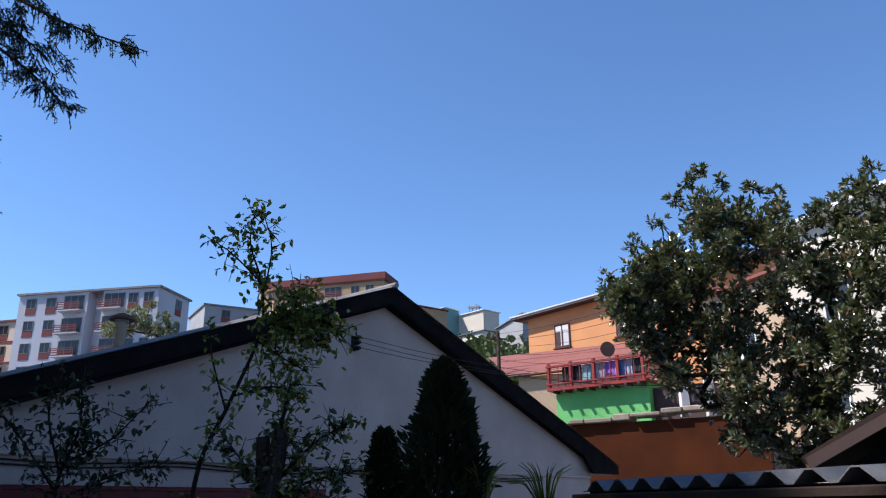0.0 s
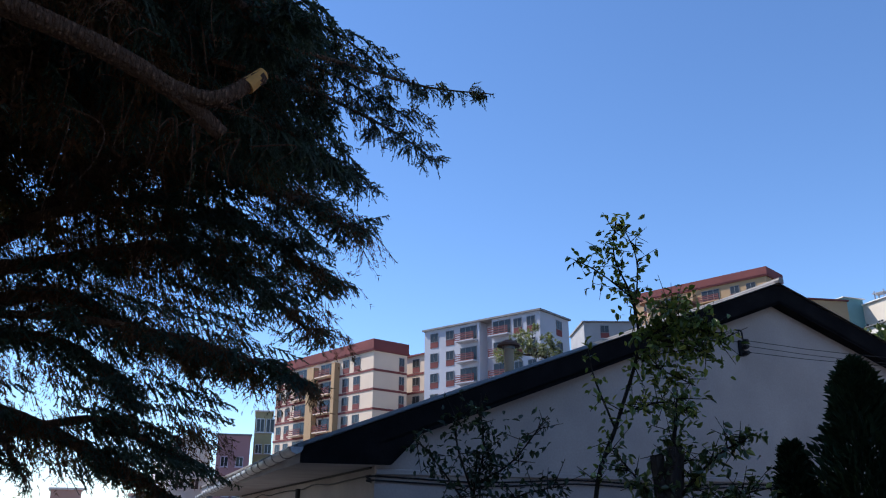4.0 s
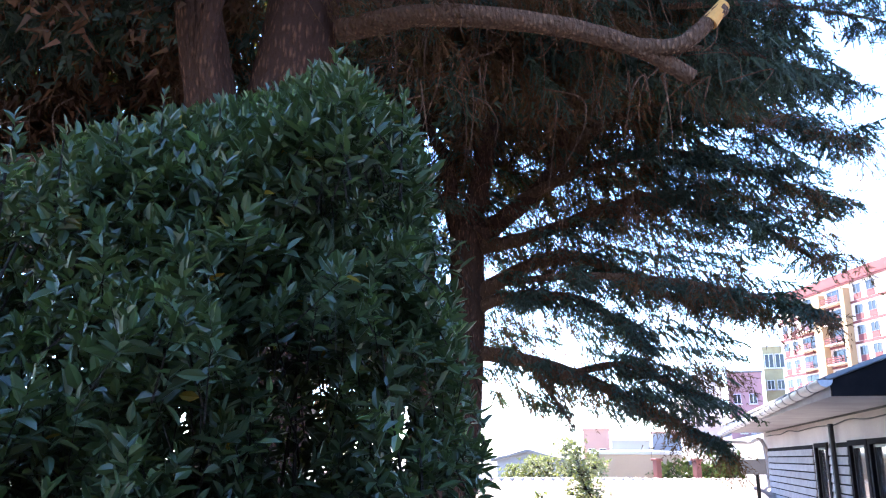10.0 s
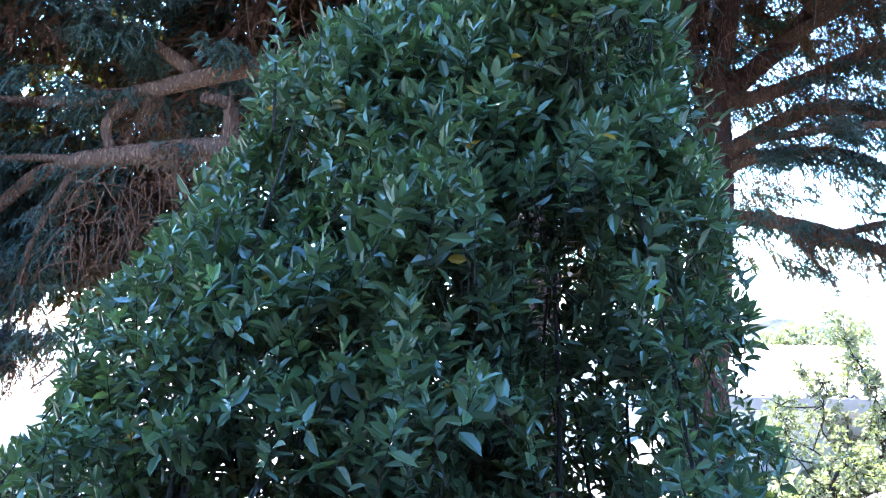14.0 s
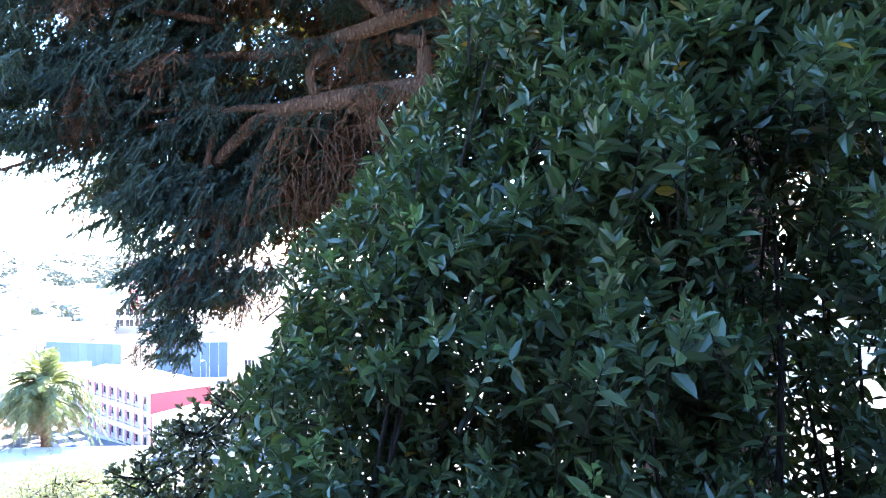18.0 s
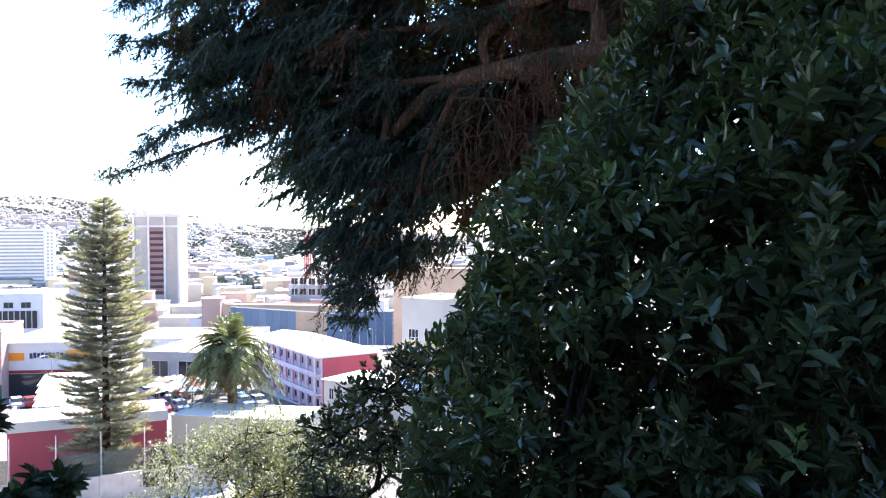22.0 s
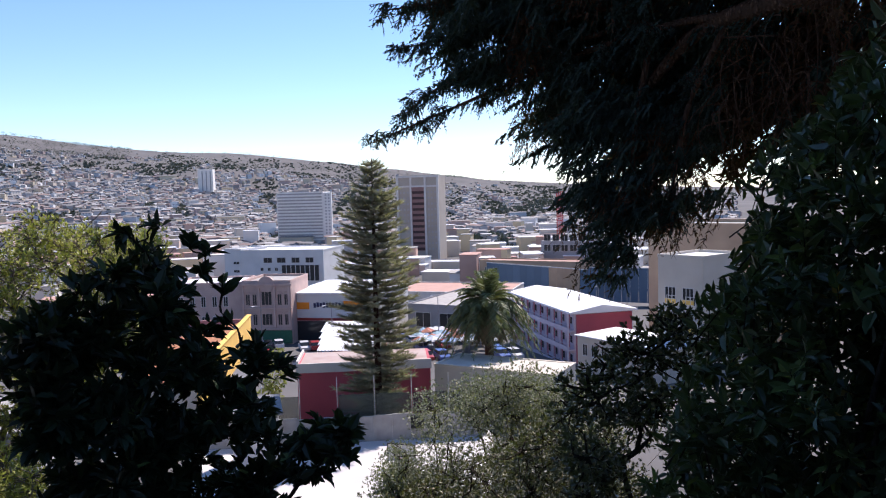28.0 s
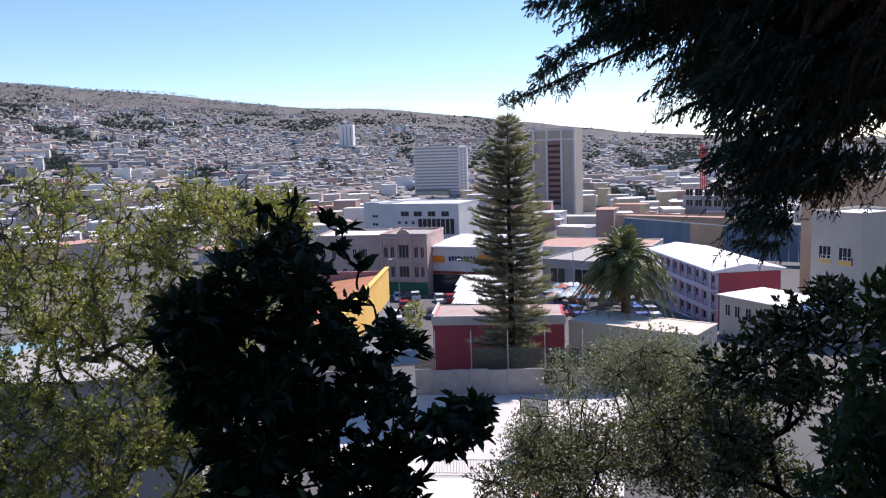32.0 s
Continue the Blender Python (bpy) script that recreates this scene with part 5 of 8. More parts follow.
big = cedar("huge old cedar with a thick red-brown trunk and sweeping limbs",
            [([TA + Vector((0.0, -0.25, -1.5)), ta(-77.6, 10), ta(-77.2, 22), ta(-76.0, 31), ta(-74.6, 42), ta(-74, 58)], 0.46, 0.26),
             ([ta(-78.5, 8), ta(-81.0, 18), ta(-82.3, 24), ta(-84.2, 31), ta(-88, 44)], 0.3, 0.18),
             ([ta(-81.8, 23, 6.6), ta(-83.2, 28.5, 6.5), ta(-82.4, 34, 6.4)], 0.1, 0.07)],
            [(((-73, 30.5, 6.6), (-66, 32, 6.2), (-56.2, 31.3, 6.2), (-49, 29.2, 6.4), (-44.8, 26.6, 6.6)), 0.115, 0.075, 0),
             (((-49, 29.2, 6.4), (-45.5, 29.0, 6.4), (-42.2, 30.9, 6.5)), 0.075, 0.07, 0),
             (((-80, 21, 7.0), (-88, 20, 7.6), (-97, 17.5, 8.2), (-106, 14.6, 9.0), (-114, 13, 9.6), (-122, 10, 9.9)), 0.14, 0.03, 0.8, 1.0),
             (((-82, 12, 7.0), (-91, 12.6, 7.6), (-98, 12, 8.2), (-105, 10.9, 8.8), (-109, 9.6, 9.2), (-112, 6.5, 9.6)), 0.17, 0.06, 0.2, 0.8),
             (((-106, 10.6, 8.9), (-111, 10.2, 9.2), (-117, 8.6, 9.6), (-125, 5.6, 9.9), (-131.0, 3.2, 10.0)), 0.05, 0.008, 1.8, 0.55),
             (((-97.5, 12.2, 8.2), (-97.6, 15.0, 8.2), (-99.5, 15.4, 8.1)), 0.09, 0.05, 0),
             (((-104, 14.9, 8.8), (-105.5, 13.0, 8.8), (-105.0, 11.0, 8.8)), 0.06, 0.05, 0),
             (((-100, 17, 8.5), (-104, 19, 8.8), (-110, 19.5, 9.4), (-118, 17, 9.8)), 0.08, 0.02, 1.4, 1.0),
             (((-112, 9.0, 9.4), (-113, 3.5, 9.5), (-113.2, -1.5, 9.5), (-113.4, -5.4, 9.4)), 0.04, 0.012, 0.8, 0.4),
             (((-107, 10.5, 9.0), (-109.5, 5, 9.3), (-110.5, 0, 9.4), (-110.6, -3.5, 9.4)), 0.04, 0.012, 0.8, 0.4),
             (((-78, 35, 6.8), (-68, 39, 6.2), (-56, 40, 6.2), (-46, 36, 6.6), (-42, 34, 7.0)), 0.14, 0.05, 1.6, 1.1),
             (((-44, 33.5, 7.0), (-36, 32.4, 7.6), (-29, 31, 8.4), (-23.4, 30.4, 9.0)), 0.03, 0.006, 1.1, 0.27),
             (((-46, 31.5, 7.4), (-39, 30.5, 8.0), (-32, 28.0, 8.6), (-28.4, 25.9, 8.9)), 0.035, 0.006, 1.8, 0.42),
             (((-48, 33, 7.5), (-40, 32.5, 8.2), (-34, 30.5, 8.7), (-30, 28.6, 8.9)), 0.035, 0.006, 1.8, 0.45),
             (((-50, 29, 7.8), (-42, 28.0, 8.4), (-37, 25.8, 8.8), (-33.6, 23.6, 9)), 0.04, 0.008, 1.8, 0.5),
             (((-50, 35, 7.2), (-43, 35.5, 7.8), (-37, 34.5, 8.4), (-31.5, 31.6, 8.8)), 0.04, 0.006, 1.6, 0.4),
             (((-110, 14, 9.2), (-118, 13.0, 9.6), (-125, 12.6, 9.8), (-130.2, 12.0, 9.9)), 0.04, 0.008, 1.6, 0.5),
             (((-112, 12, 9.3), (-119, 11, 9.6), (-125, 10.2, 9.8), (-129.6, 9.4, 9.9)), 0.035, 0.008, 1.5, 0.45),
             (((-112, 10.6, 9.4), (-120, 9, 9.7), (-126, 7.0, 9.9), (-128.6, 5.2, 10)), 0.035, 0.008, 1.3, 0.42),
             (((-112, 16, 9.2), (-120, 16.5, 9.5), (-126, 16, 9.7), (-129.4, 14.6, 9.8)), 0.04, 0.008, 1.6, 0.55),
             (((-80, 38, 6.8), (-90, 36, 6.5), (-105, 32, 7), (-120, 24, 8.2)), 0.14, 0.02, 2.0),
             (((-80, 34, 6.8), (-95, 28, 7.5), (-110, 22, 8.6), (-120, 17, 9.2)), 0.12, 0.02, 2.0, 1.2)],
            11, droop=0.85, plates=
            [(-126, -116.5, 8.0, 14, 9.4, 10.6, 90, 0.8, 0.04), (-126.5, -112, 11, 28, 9.0, 11.2, 300, 1.0, 0.08), (-120, -108, 4.5, 12, 9.4, 11.2, 150, 0.9, 0.15), (-119, -114, 2.5, 7, 9.2, 10.2, 60, 0.6, 0.1), (-117.6, -112.0, -2.4, 2.0, 9.2, 9.9, 60, 0.45, 0.1), (-115.8, -113.0, -5.2, -1, 9.2, 9.7, 34, 0.34, 0.05), (-115.6, -113.6, -6.6, -3.6, 9.2, 9.6, 14, 0.26, 0.0), (-112.6, -108.0, -2.6, 5, 9.3, 10.2, 80, 0.45, 0.2), (-112, -97, 3.5, 13, 10, 11.6, 110, 0.9, 0.6),
             (-84, -58, 33, 47, 6.4, 9.5, 110, 1.2, 0.6), (-58, -44, 33, 40, 6.6, 9.5, 100, 1.1, 0.3), (-62, -42, 27, 36, 8.5, 11, 150, 1.0, 0.45), (-45, -37, 24.5, 36, 8.2, 10.6, 130, 0.8, 0.08)],
            deep=[(-66, -44, 28, 38, 9, 12, 110, 1.1, 0.7), (-84, -58, 34, 47, 7.5, 10.5, 80, 1.2, 0.7), (-58, -44, 34, 40, 7.5, 10.5, 50, 1.2, 0.6), (-118, -80, 13, 42, 9.6, 13, 420, 1.2, 0.55), (-101, -79, 15, 37, 9.5, 12.5, 330, 1.2, 0.6),
             (-112, -84, 30, 46, 6.5, 9.5, 100, 1.3, 0.5), (-112, -97, 3, 13, 10, 12.5, 150, 0.9, 0.6)],
            crown=[(-132, -64, 46, 72, 3.6, 8.0, 270, 1.8), (-130, -92, 30, 50, 9.5, 14, 220, 1.8)])


def hangers(parent, az0, az1, e0, e1, d0, d1, n, seed):
    """Bare brown twigs that hang under the limbs."""
    rng = np.random.default_rng(seed)
    tubes = []
    for k in range(n):
        a, e, d = rng.uniform(az0, az1), rng.uniform(e0, e1), rng.uniform(d0, d1)
        c = np.array(polar(a, d, rise(e, d)))
        l = rng.uniform(0.3, 1.0)
        s, b = rng.normal(size=3) * np.array([0.2, 0.2, 0.08]), rng.normal(size=3) * 0.07
        ln = smooth_line([c, c + s * 0.7 + b + np.array([0, 0, -0.2 * l]), c + s + b * 0.4 + np.array([0, 0, -0.6 * l]), c + s * 0.8 - b * 0.5 + np.array([0, 0, -l])], 4)
        tubes.append(tube_np(ln, np.linspace(rng.uniform(0.004, 0.012), 0.002, len(ln)), 5))
    tagged(part("hanging_wood", mesh_np("hanging_wood", *join_np(tubes)), M_LIMB, parent), "bare brown hanging twigs", kind="stuff")


hangers(big, -108, -97, 3, 11, 8.4, 9.2, 110, 1)
hangers(big, -98, -84, 8, 26, 7.6, 9.0, 70, 2)
hangers(big, -72, -42, 26, 36, 6.2, 8.6, 150, 3)
cut = limb_line(((-43.3, 30.1, 6.46), (-42.1, 31.1, 6.5)), 2)
part("sawn_end", mesh_np("sawn_end", *tube_np(cut, np.linspace(0.078, 0.06, len(cut)), 12)), M_CUT, big, "fresh orange sawn limb end")

# the second cedar beyond it
zb0 = ground_z(-62, 13.2)


def tb(az, el, d=13.2):
    return polar(az, d, rise(el, d))


second = cedar("tall layered cedar with tiers of dark drooping branches",
      [([tb(-63.6, -11), tb(-62.8, 0), tb(-62.2, 8), tb(-62.0, 13.5), tb(-62.0, 16.8)], 0.4, 0.26),
       ([tb(-62.0, 15.8), tb(-61.0, 20), tb(-60.0, 24.5), tb(-59.2, 29), tb(-58.6, 35)], 0.19, 0.1),
       ([tb(-61.8, 15.6), tb(-59.6, 17.0), tb(-57.4, 18.6), tb(-55.6, 20.6), tb(-53.6, 25), tb(-53, 29)], 0.19, 0.06),
       ([tb(-62.3, 15.2), tb(-63.2, 18.0), tb(-63.4, 20.8), tb(-65.0, 24), tb(-67, 29)], 0.15, 0.06),
       ([tb(-65.2, -3), tb(-65.3, 9), tb(-65.1, 15), tb(-66, 21)], 0.22, 0.1)],
      [(((-61.4, 11.6, 13.2), (-59.4, 12.8, 13), (-56, 14.3, 12.9), (-53, 14.2, 12.8), (-48, 11.6, 12.6), (-44, 10.6, 12.6), (-40.5, 9.8, 12.6)), 0.15, 0.03, 1.5, 0.9),
       (((-61.8, 7.6, 13.2), (-58, 7.0, 13), (-54.4, 6.0, 12.8), (-50, 3.9, 12.7), (-46.5, 2.0, 12.6), (-44.4, 0.8, 12.6)), 0.14, 0.03, 2.0, 0.62),
       (((-57.5, 6.8, 13), (-56.0, 4.6, 12.8), (-54.6, 2.6, 12.7)), 0.06, 0.015, 1.2, 0.4),
       (((-54.4, 6.0, 12.8), (-51, 6.6, 12.6), (-48.5, 5.6, 12.5), (-46, 4.4, 12.4)), 0.07, 0.015, 1.6, 0.55),
       (((-61.5, 10.6, 13.2), (-59, 11.5, 12.9), (-54, 11.4, 12.6), (-51.2, 9.6, 12.4), (-48.6, 7.4, 12.3)), 0.12, 0.02, 1.5, 0.7),
       (((-61.6, 15, 13.2), (-57, 16.0, 13), (-52, 17.6, 12.8), (-47.5, 18.4, 12.6), (-41, 15.8, 12.6), (-37.0, 12.8, 12.6)), 0.13, 0.03, 2.0, 1.1),
       (((-58, 18.6, 13.2), (-53, 20.6, 12.9), (-47, 21.5, 12.6), (-41, 19.6, 12.4), (-36, 16.4, 12.3)), 0.1, 0.02, 1.9, 1.0),
       (((-55.6, 20.6, 13.2), (-51, 24, 12.8), (-46, 24.6, 12.4), (-39, 22.5, 12.2), (-33.6, 20.2, 12.2)), 0.12, 0.02, 2.1, 1.0),
       (((-59.6, 27, 13.2), (-54, 29.6, 12.6), (-47, 29.5, 12.4), (-41, 27.0, 12.4), (-36, 24.4, 12.4)), 0.1, 0.02, 2.0, 1.1),
       (((-61, 12.4, 13.2), (-54, 13.0, 12.2), (-47, 12.4, 11.9), (-41, 10.8, 11.8), (-38.0, 9.4, 11.8)), 0.07, 0.015, 1.5, 0.8),
       (((-62, 17, 13.2), (-65, 19, 13.0), (-70, 19, 12.8), (-76, 16, 12.8)), 0.1, 0.02, 1.6),
       (((-62, 10, 13.2), (-66, 11, 13), (-71, 9.5, 12.8), (-76, 6, 12.8)), 0.1, 0.02, 1.4),
       (((-60.5, 18, 13.2), (-62, 26, 14.5), (-66, 32, 15), (-72, 34, 15)), 0.1, 0.02, 2.0)],
      12,
      [(-70, -43, 24, 38, 12, 14.5, 230, 1.3, 0.4), (-46, -37, 15, 32, 11.8, 13.6, 130, 1.0, 0.2), (-51, -41, 11, 22, 12, 14.5, 100, 1.0, 0.55), (-51, -44, 3.5, 10, 12, 13.6, 60, 0.8, 0.2), (-64, -50, 15, 26, 12.8, 15, 300, 0.6, 0.6), (-70, -58, 6, 26, 13.4, 15, 240, 0.6, 0.5), (-60, -49, 4, 15, 12.4, 14.6, 150, 0.6, 0.5), (-76, -66, 4, 22, 12, 14, 60, 1.2, 0.5)],
      branches=11, blen=1.2, fine=5, twig_density=0.95, droop=0.65, brown=0.35, spray=(0.33, 0.056, 0.029, 0.024),
      deep=[(-76, -43, 26, 39, 13, 16, 400, 1.4, 0.65), (-77, -66, 6, 24, 13.6, 16, 130, 1.3, 0.6), (-64, -46, 20, 27, 13.4, 15.4, 70, 1.0, 0.85), (-77, -66, 4, 22, 13, 16, 50, 1.3, 0.5)],
      crown=[(-82, -63, 38, 54, 11, 17, 180, 2.0), (-80, -62, 30, 44, 16, 20, 160, 2.0)])


hangers(second, -68, -44, 18, 34, 11.0, 13.2, 260, 4)


# the laurel in front
def shoots_np(tip, axis, count, size, length, rng):
    """Leafy shoots ending at points: leaves wound up a stem, spreading below and upright at the end."""
    n = len(tip)
    ax = np.repeat(unit(axis), count, 0)
    ref = unit(np.cross(ax, np.array([0.3, 0.9, 0.2])))
    ref2 = np.cross(ax, ref)
    s = np.tile(np.linspace(0, 1, count), n)[:, None] + rng.uniform(-0.04, 0.04, (n * count, 1))
    turn = np.tile(np.arange(count) * 2.4, n)[:, None] + np.repeat(rng.uniform(0, 6.28, n), count)[:, None] + rng.normal(size=(n * count, 1)) * 0.25
    side = ref * np.cos(turn) + ref2 * np.sin(turn)
    th = np.radians(82 - 52 * s + rng.normal(size=s.shape) * 11)
    way = ax * np.cos(th) + side * np.sin(th)
    ln = np.repeat(length * np.ones(n), count)[:, None]
    at = np.repeat(tip, count, 0) - ax * ln * (1 - s)
    big = np.repeat(rng.uniform(0.75, 1.2, n), count)
    return leaves_np(at, way, size * big * rng.uniform(0.75, 1.15, n * count) * (1.05 - 0.3 * s[:, 0]), width=0.4, fold=0.22, bend=0.06, rng=rng)


def laurel():
    rng = np.random.default_rng(21)
    t = thing("laurel_bush", "large glossy dark green laurel bush in shade", "bush")
    els = (-26, -17, -8, -2, 3, 8, 14, 18, 21, 23.6, 26, 28.2)
    lo = (-115.8, -114.2, -111.4, -108.6, -106.2, -102.0, -97.8, -95.4, -92.4, -86, -78.5, -75.5)
    hi = (-57.5, -59.5, -61, -62.2, -61.6, -63.2, -64.6, -65.6, -66.5, -67.5, -69, -73)

    def spread(e, u, k=1.0):
        a0, a1 = np.interp(e, els, lo), np.interp(e, els, hi)
        return (a0 + a1) / 2 + (a1 - a0) / 2 * u * k

    n = 4000
    e = rng.uniform(-26, 28, n)
    u = rng.uniform(-1, 1, n)
    lump = np.array([noise.noise(Vector((a * 2.2, b * 0.13, 3.0))) for a, b in zip(u, e)])
    lump2 = np.array([noise.noise(Vector((a * 6.5, b * 0.33, 9.0))) for a, b in zip(u, e)])
    az = spread(e, u, 1 + 0.05 * lump2)
    # an open channel between the two halves of the bush
    chan = np.exp(-((az + 75.5 + 0.12 * e) / 2.6) ** 2) * np.clip((13 - e) / 6, 0, 1)
    chan2 = np.exp(-((az + 83.5 + 0.1 * e) / 1.7) ** 2) * np.clip((7 - np.abs(e - 3)) / 6, 0, 1)
    thin = 1 - 0.68 * np.maximum(chan, 0.8 * chan2) - 0.55 * (lump2 < -0.1) - 0.4 * ((az > -72) & (lump2 < 0.02))
    keep = rng.uniform(size=n) < thin
    d = 2.72 + 0.75 * u * u + 0.55 * lump + 0.5 * lump2 + rng.exponential(0.26, n) + np.maximum(0, e - 8) * 0.018 + 0.5 * chan
    ar = np.radians(az)
    at = np.stack([d * np.sin(ar), d * np.cos(ar), EYE + d * np.tan(np.radians(e))], 1)[keep]
    out = -unit(at * np.array([1, 1, 0])) * 0.62 + np.array([0, 0, 0.72]) + rng.normal(size=at.shape) * 0.3
    young = rng.uniform(size=len(at)) < np.where(lump2[keep] > 0.12, 0.16, 0.03)
    for name, pick, mat, lab in (("leaves", ~young, M_LAUREL, "glossy lance-shaped leaves"), ("young_leaves", young, M_YOUNG, "pale young leaves at the shoot ends")):
        part(name, mesh_np(name, *shoots_np(at[pick], out[pick], 12, 0.1, rng.uniform(0.1, 0.24, pick.sum()), rng)), mat, t, lab)
    ends = unit(out)
    part("twig_wood", mesh_np("twig_wood", *blades_np(at - ends * 0.3, ends, 0.29, 0.008, rng)), M_STEM, t)
    # leaves deeper inside
    n2 = 6200
    e, u = rng.uniform(-26, 25.5, n2), rng.uniform(-0.97, 0.9, n2)
    az = spread(e, u)
    inside = ((az < -79 - 0.1 * e) | (e > 10) | (rng.uniform(size=n2) < 0.6)) & (az < -64.5)
    e, u, az = e[inside], u[inside], az[inside]
    n2 = len(e)
    ar = np.radians(az)
    d = 3.5 + 0.6 * u * u + rng.uniform(0, 0.5, n2) + np.maximum(0, e - 8) * 0.018
    deep = np.stack([d * np.sin(ar), d * np.cos(ar), EYE + d * np.tan(np.radians(e))], 1)
    part("inner_leaves", mesh_np("inner_leaves", *rosettes(deep, -unit(deep * np.array([1, 1, 0])) + rng.normal(size=deep.shape) * 0.4, 6, 0.1, rng, spread=1.0, width=0.36)), M_LAUREL, t)
    stems = []
    for k in range(44):
        a = rng.uniform(-110, -66)
        dd = rng.uniform(3.0, 3.9)
        foot = polar(a, dd, ground_z(a, dd) - 0.1)
        top = at[rng.integers(len(at))] + unit(np.array([at[0][0], at[0][1], 0])) * 0.15
        top[2] = foot[2] + (top[2] - foot[2]) * 0.7
        top[:2] = np.array(foot)[:2] * 0.7 + top[:2] * 0.3
        ln = smooth_line([foot, np.array(foot) * 0.5 + top * 0.5 + rng.normal(size=3) * 0.12, top], 5)
        stems.append(tube_np(ln, np.linspace(rng.uniform(0.01, 0.024), 0.005, len(ln)), 6))
    part("stemwork", mesh_np("stemwork", *join_np(stems), True), M_STEM, t)
    # young upright shoots at the top
    for az, el in ((-96.6, 21.6), (-93.4, 21.4), (-90.0, 23.2), (-87.1, 24.9), (-83, 25.0), (-76.2, 28.4), (-74.4, 29.4), (-71.6, 27.8), (-68.8, 26.9), (-79.5, 26.2)):
        dd = 3.4
        tp = np.array(polar(az, dd, rise(el, dd)))
        tips = tp + np.array([(0, 0, 0), (0.05, 0.03, -0.13), (-0.05, -0.04, -0.17), (0.02, -0.05, -0.26)])
        v, f = shoots_np(tips, np.array([0, 0, 1.0]) + rng.normal(size=(4, 3)) * 0.12, 14, 0.085, np.full(4, 0.22), rng)
        part("shoot", mesh_np("shoot", v, f), M_LAUREL, t)
        part("shoot_stem", mesh_np("shoot_stem", *tube_np([tp + np.array([0, 0, -0.55]), tp - np.array([0, 0, 0.02])], [0.009, 0.003], 5)), M_STEM, t)


laurel()


def broadleaf(name, label, category, foot, trunk_r, lumps, leaf, mat, seed, per=90, count=8, width=0.36, spread=1.0, stem_mat=None, branch_r=0.04, hollow=0.55, up=0.5, fork_at=0.45, twigs=5, bare=1.0, small=False):
    """A leafy tree or shrub: trunk, limbs to each lump of its crown, whorls of leaves on the lumps."""
    rng = np.random.default_rng(seed)
    t = thing(name, label, category)
    foot = np.array(foot)
    cs = np.array([l[:3] for l in lumps])
    mid_c = cs.mean(0)
    fork = foot + (mid_c - foot) * fork_at
    # branches grow from the nearest wood to each lump
    node, up_of, load = [foot, foot * 0.6 + fork * 0.4 + rng.normal(size=3) * 0.04, fork], [-1, 0, 1], [0, 0, 0]
    chains = []
    for i in np.argsort(np.linalg.norm(cs - fork, axis=1)):
        c = cs[i]
        dist = np.linalg.norm(np.array(node) - c, axis=1) + 0.25 * np.linalg.norm(np.array(node) - fork, axis=1)
        dist[:2] += 9
        j = int(np.argmin(dist))
        root, last = node[j], j
        for s in (0.33, 0.67, 1.0):
            node.append(root + (c - root) * s + (rng.normal(size=3) * 0.07 * np.linalg.norm(c - root) if s < 1 else 0) + np.array([0, 0, -0.1 * np.linalg.norm(c - root) * s * (1 - s) * 2]))
            up_of.append(last)
            load.append(0)
            last = len(node) - 1
        chains.append((j, last))
        while last >= 0:
            load[last] += 1
            last = up_of[last]
    rad = lambda i: max(branch_r * 0.3, trunk_r * 0.75 * (load[i] / load[0]) ** 0.5)
    ln = smooth_line(node[:3], 6)
    part("trunk", mesh_np("trunk", *tube_np(ln, np.linspace(trunk_r, trunk_r * 0.75, len(ln)), 10, 0.06, seed), True), stem_mat or M_STEM, t)
    tubes, pts, outs = [], [], []
    for j, e in chains:
        ids = [e]
        while ids[-1] != j:
            ids.append(up_of[ids[-1]])
        ids = ids[::-1]
        ln = smooth_line([node[i] for i in ids], 4)
        tubes.append(tube_np(ln, np.interp(np.linspace(0, 1, len(ln)), np.linspace(0, 1, len(ids)), [rad(ids[1])] + [rad(i) for i in ids[1:]]), 6))
    for x, y, z, r in lumps:
        c = np.array((x, y, z))
        n = int(per * r * r)
        dr = unit(rng.normal(size=(n, 3)))
        bump = np.array([noise.noise(Vector(v * 1.9) + Vector((x, y, z))) for v in dr])
        rd = r * (hollow + (1 - hollow) * rng.uniform(0, 1, n) ** 0.5) * (1 + 0.4 * bump)
        pts.append(c + dr * rd[:, None] * np.array([1, 1, 0.9]))
        outs.append(dr + np.array([0, 0, up]) + rng.normal(size=(n, 3)) * 0.25)
        for k in range(twigs):
            e = c + (pts[-1][rng.integers(n)] - c) * rng.uniform(0.8, bare)
            ln = smooth_line([c, (c + e) / 2 + rng.normal(size=3) * 0.15 * r, e], 2)
            tubes.append(tube_np(ln, np.linspace(branch_r * 0.3, 0.004, len(ln)), 4))
    part("limbwork", mesh_np("limbwork", *join_np(tubes), True), stem_mat or M_STEM, t)
    v, f = rosettes(np.vstack(pts), np.vstack(outs), count, leaf, rng, spread, width, small)
    part("crown", mesh_np("crown", v, f), mat, t)
    return t


def lump(az, el, d, r):
    p = polar(az, d, rise(el, d))
    return (p.x, p.y, p.z, r)


def crown_lumps(shape, d0, d1, r0, r1, n, seed):
    """Lumps inside an outline of (azimuth, top, foot) elevations."""
    rng = np.random.default_rng(seed)
    a, tp, ft = (np.array(c, dtype=float) for c in zip(*shape))
    out = []
    for k in range(n):
        az = rng.uniform(a[0], a[-1])
        d, r = rng.uniform(d0, d1), rng.uniform(r0, r1)
        m = math.degrees(r / d)
        hi_, lo_ = np.interp(az, a, tp) - m, np.interp(az, a, ft) + m
        out.append(lump(az, lo_ + (hi_ - lo_) * rng.uniform() ** 0.8, d, r))
    return out


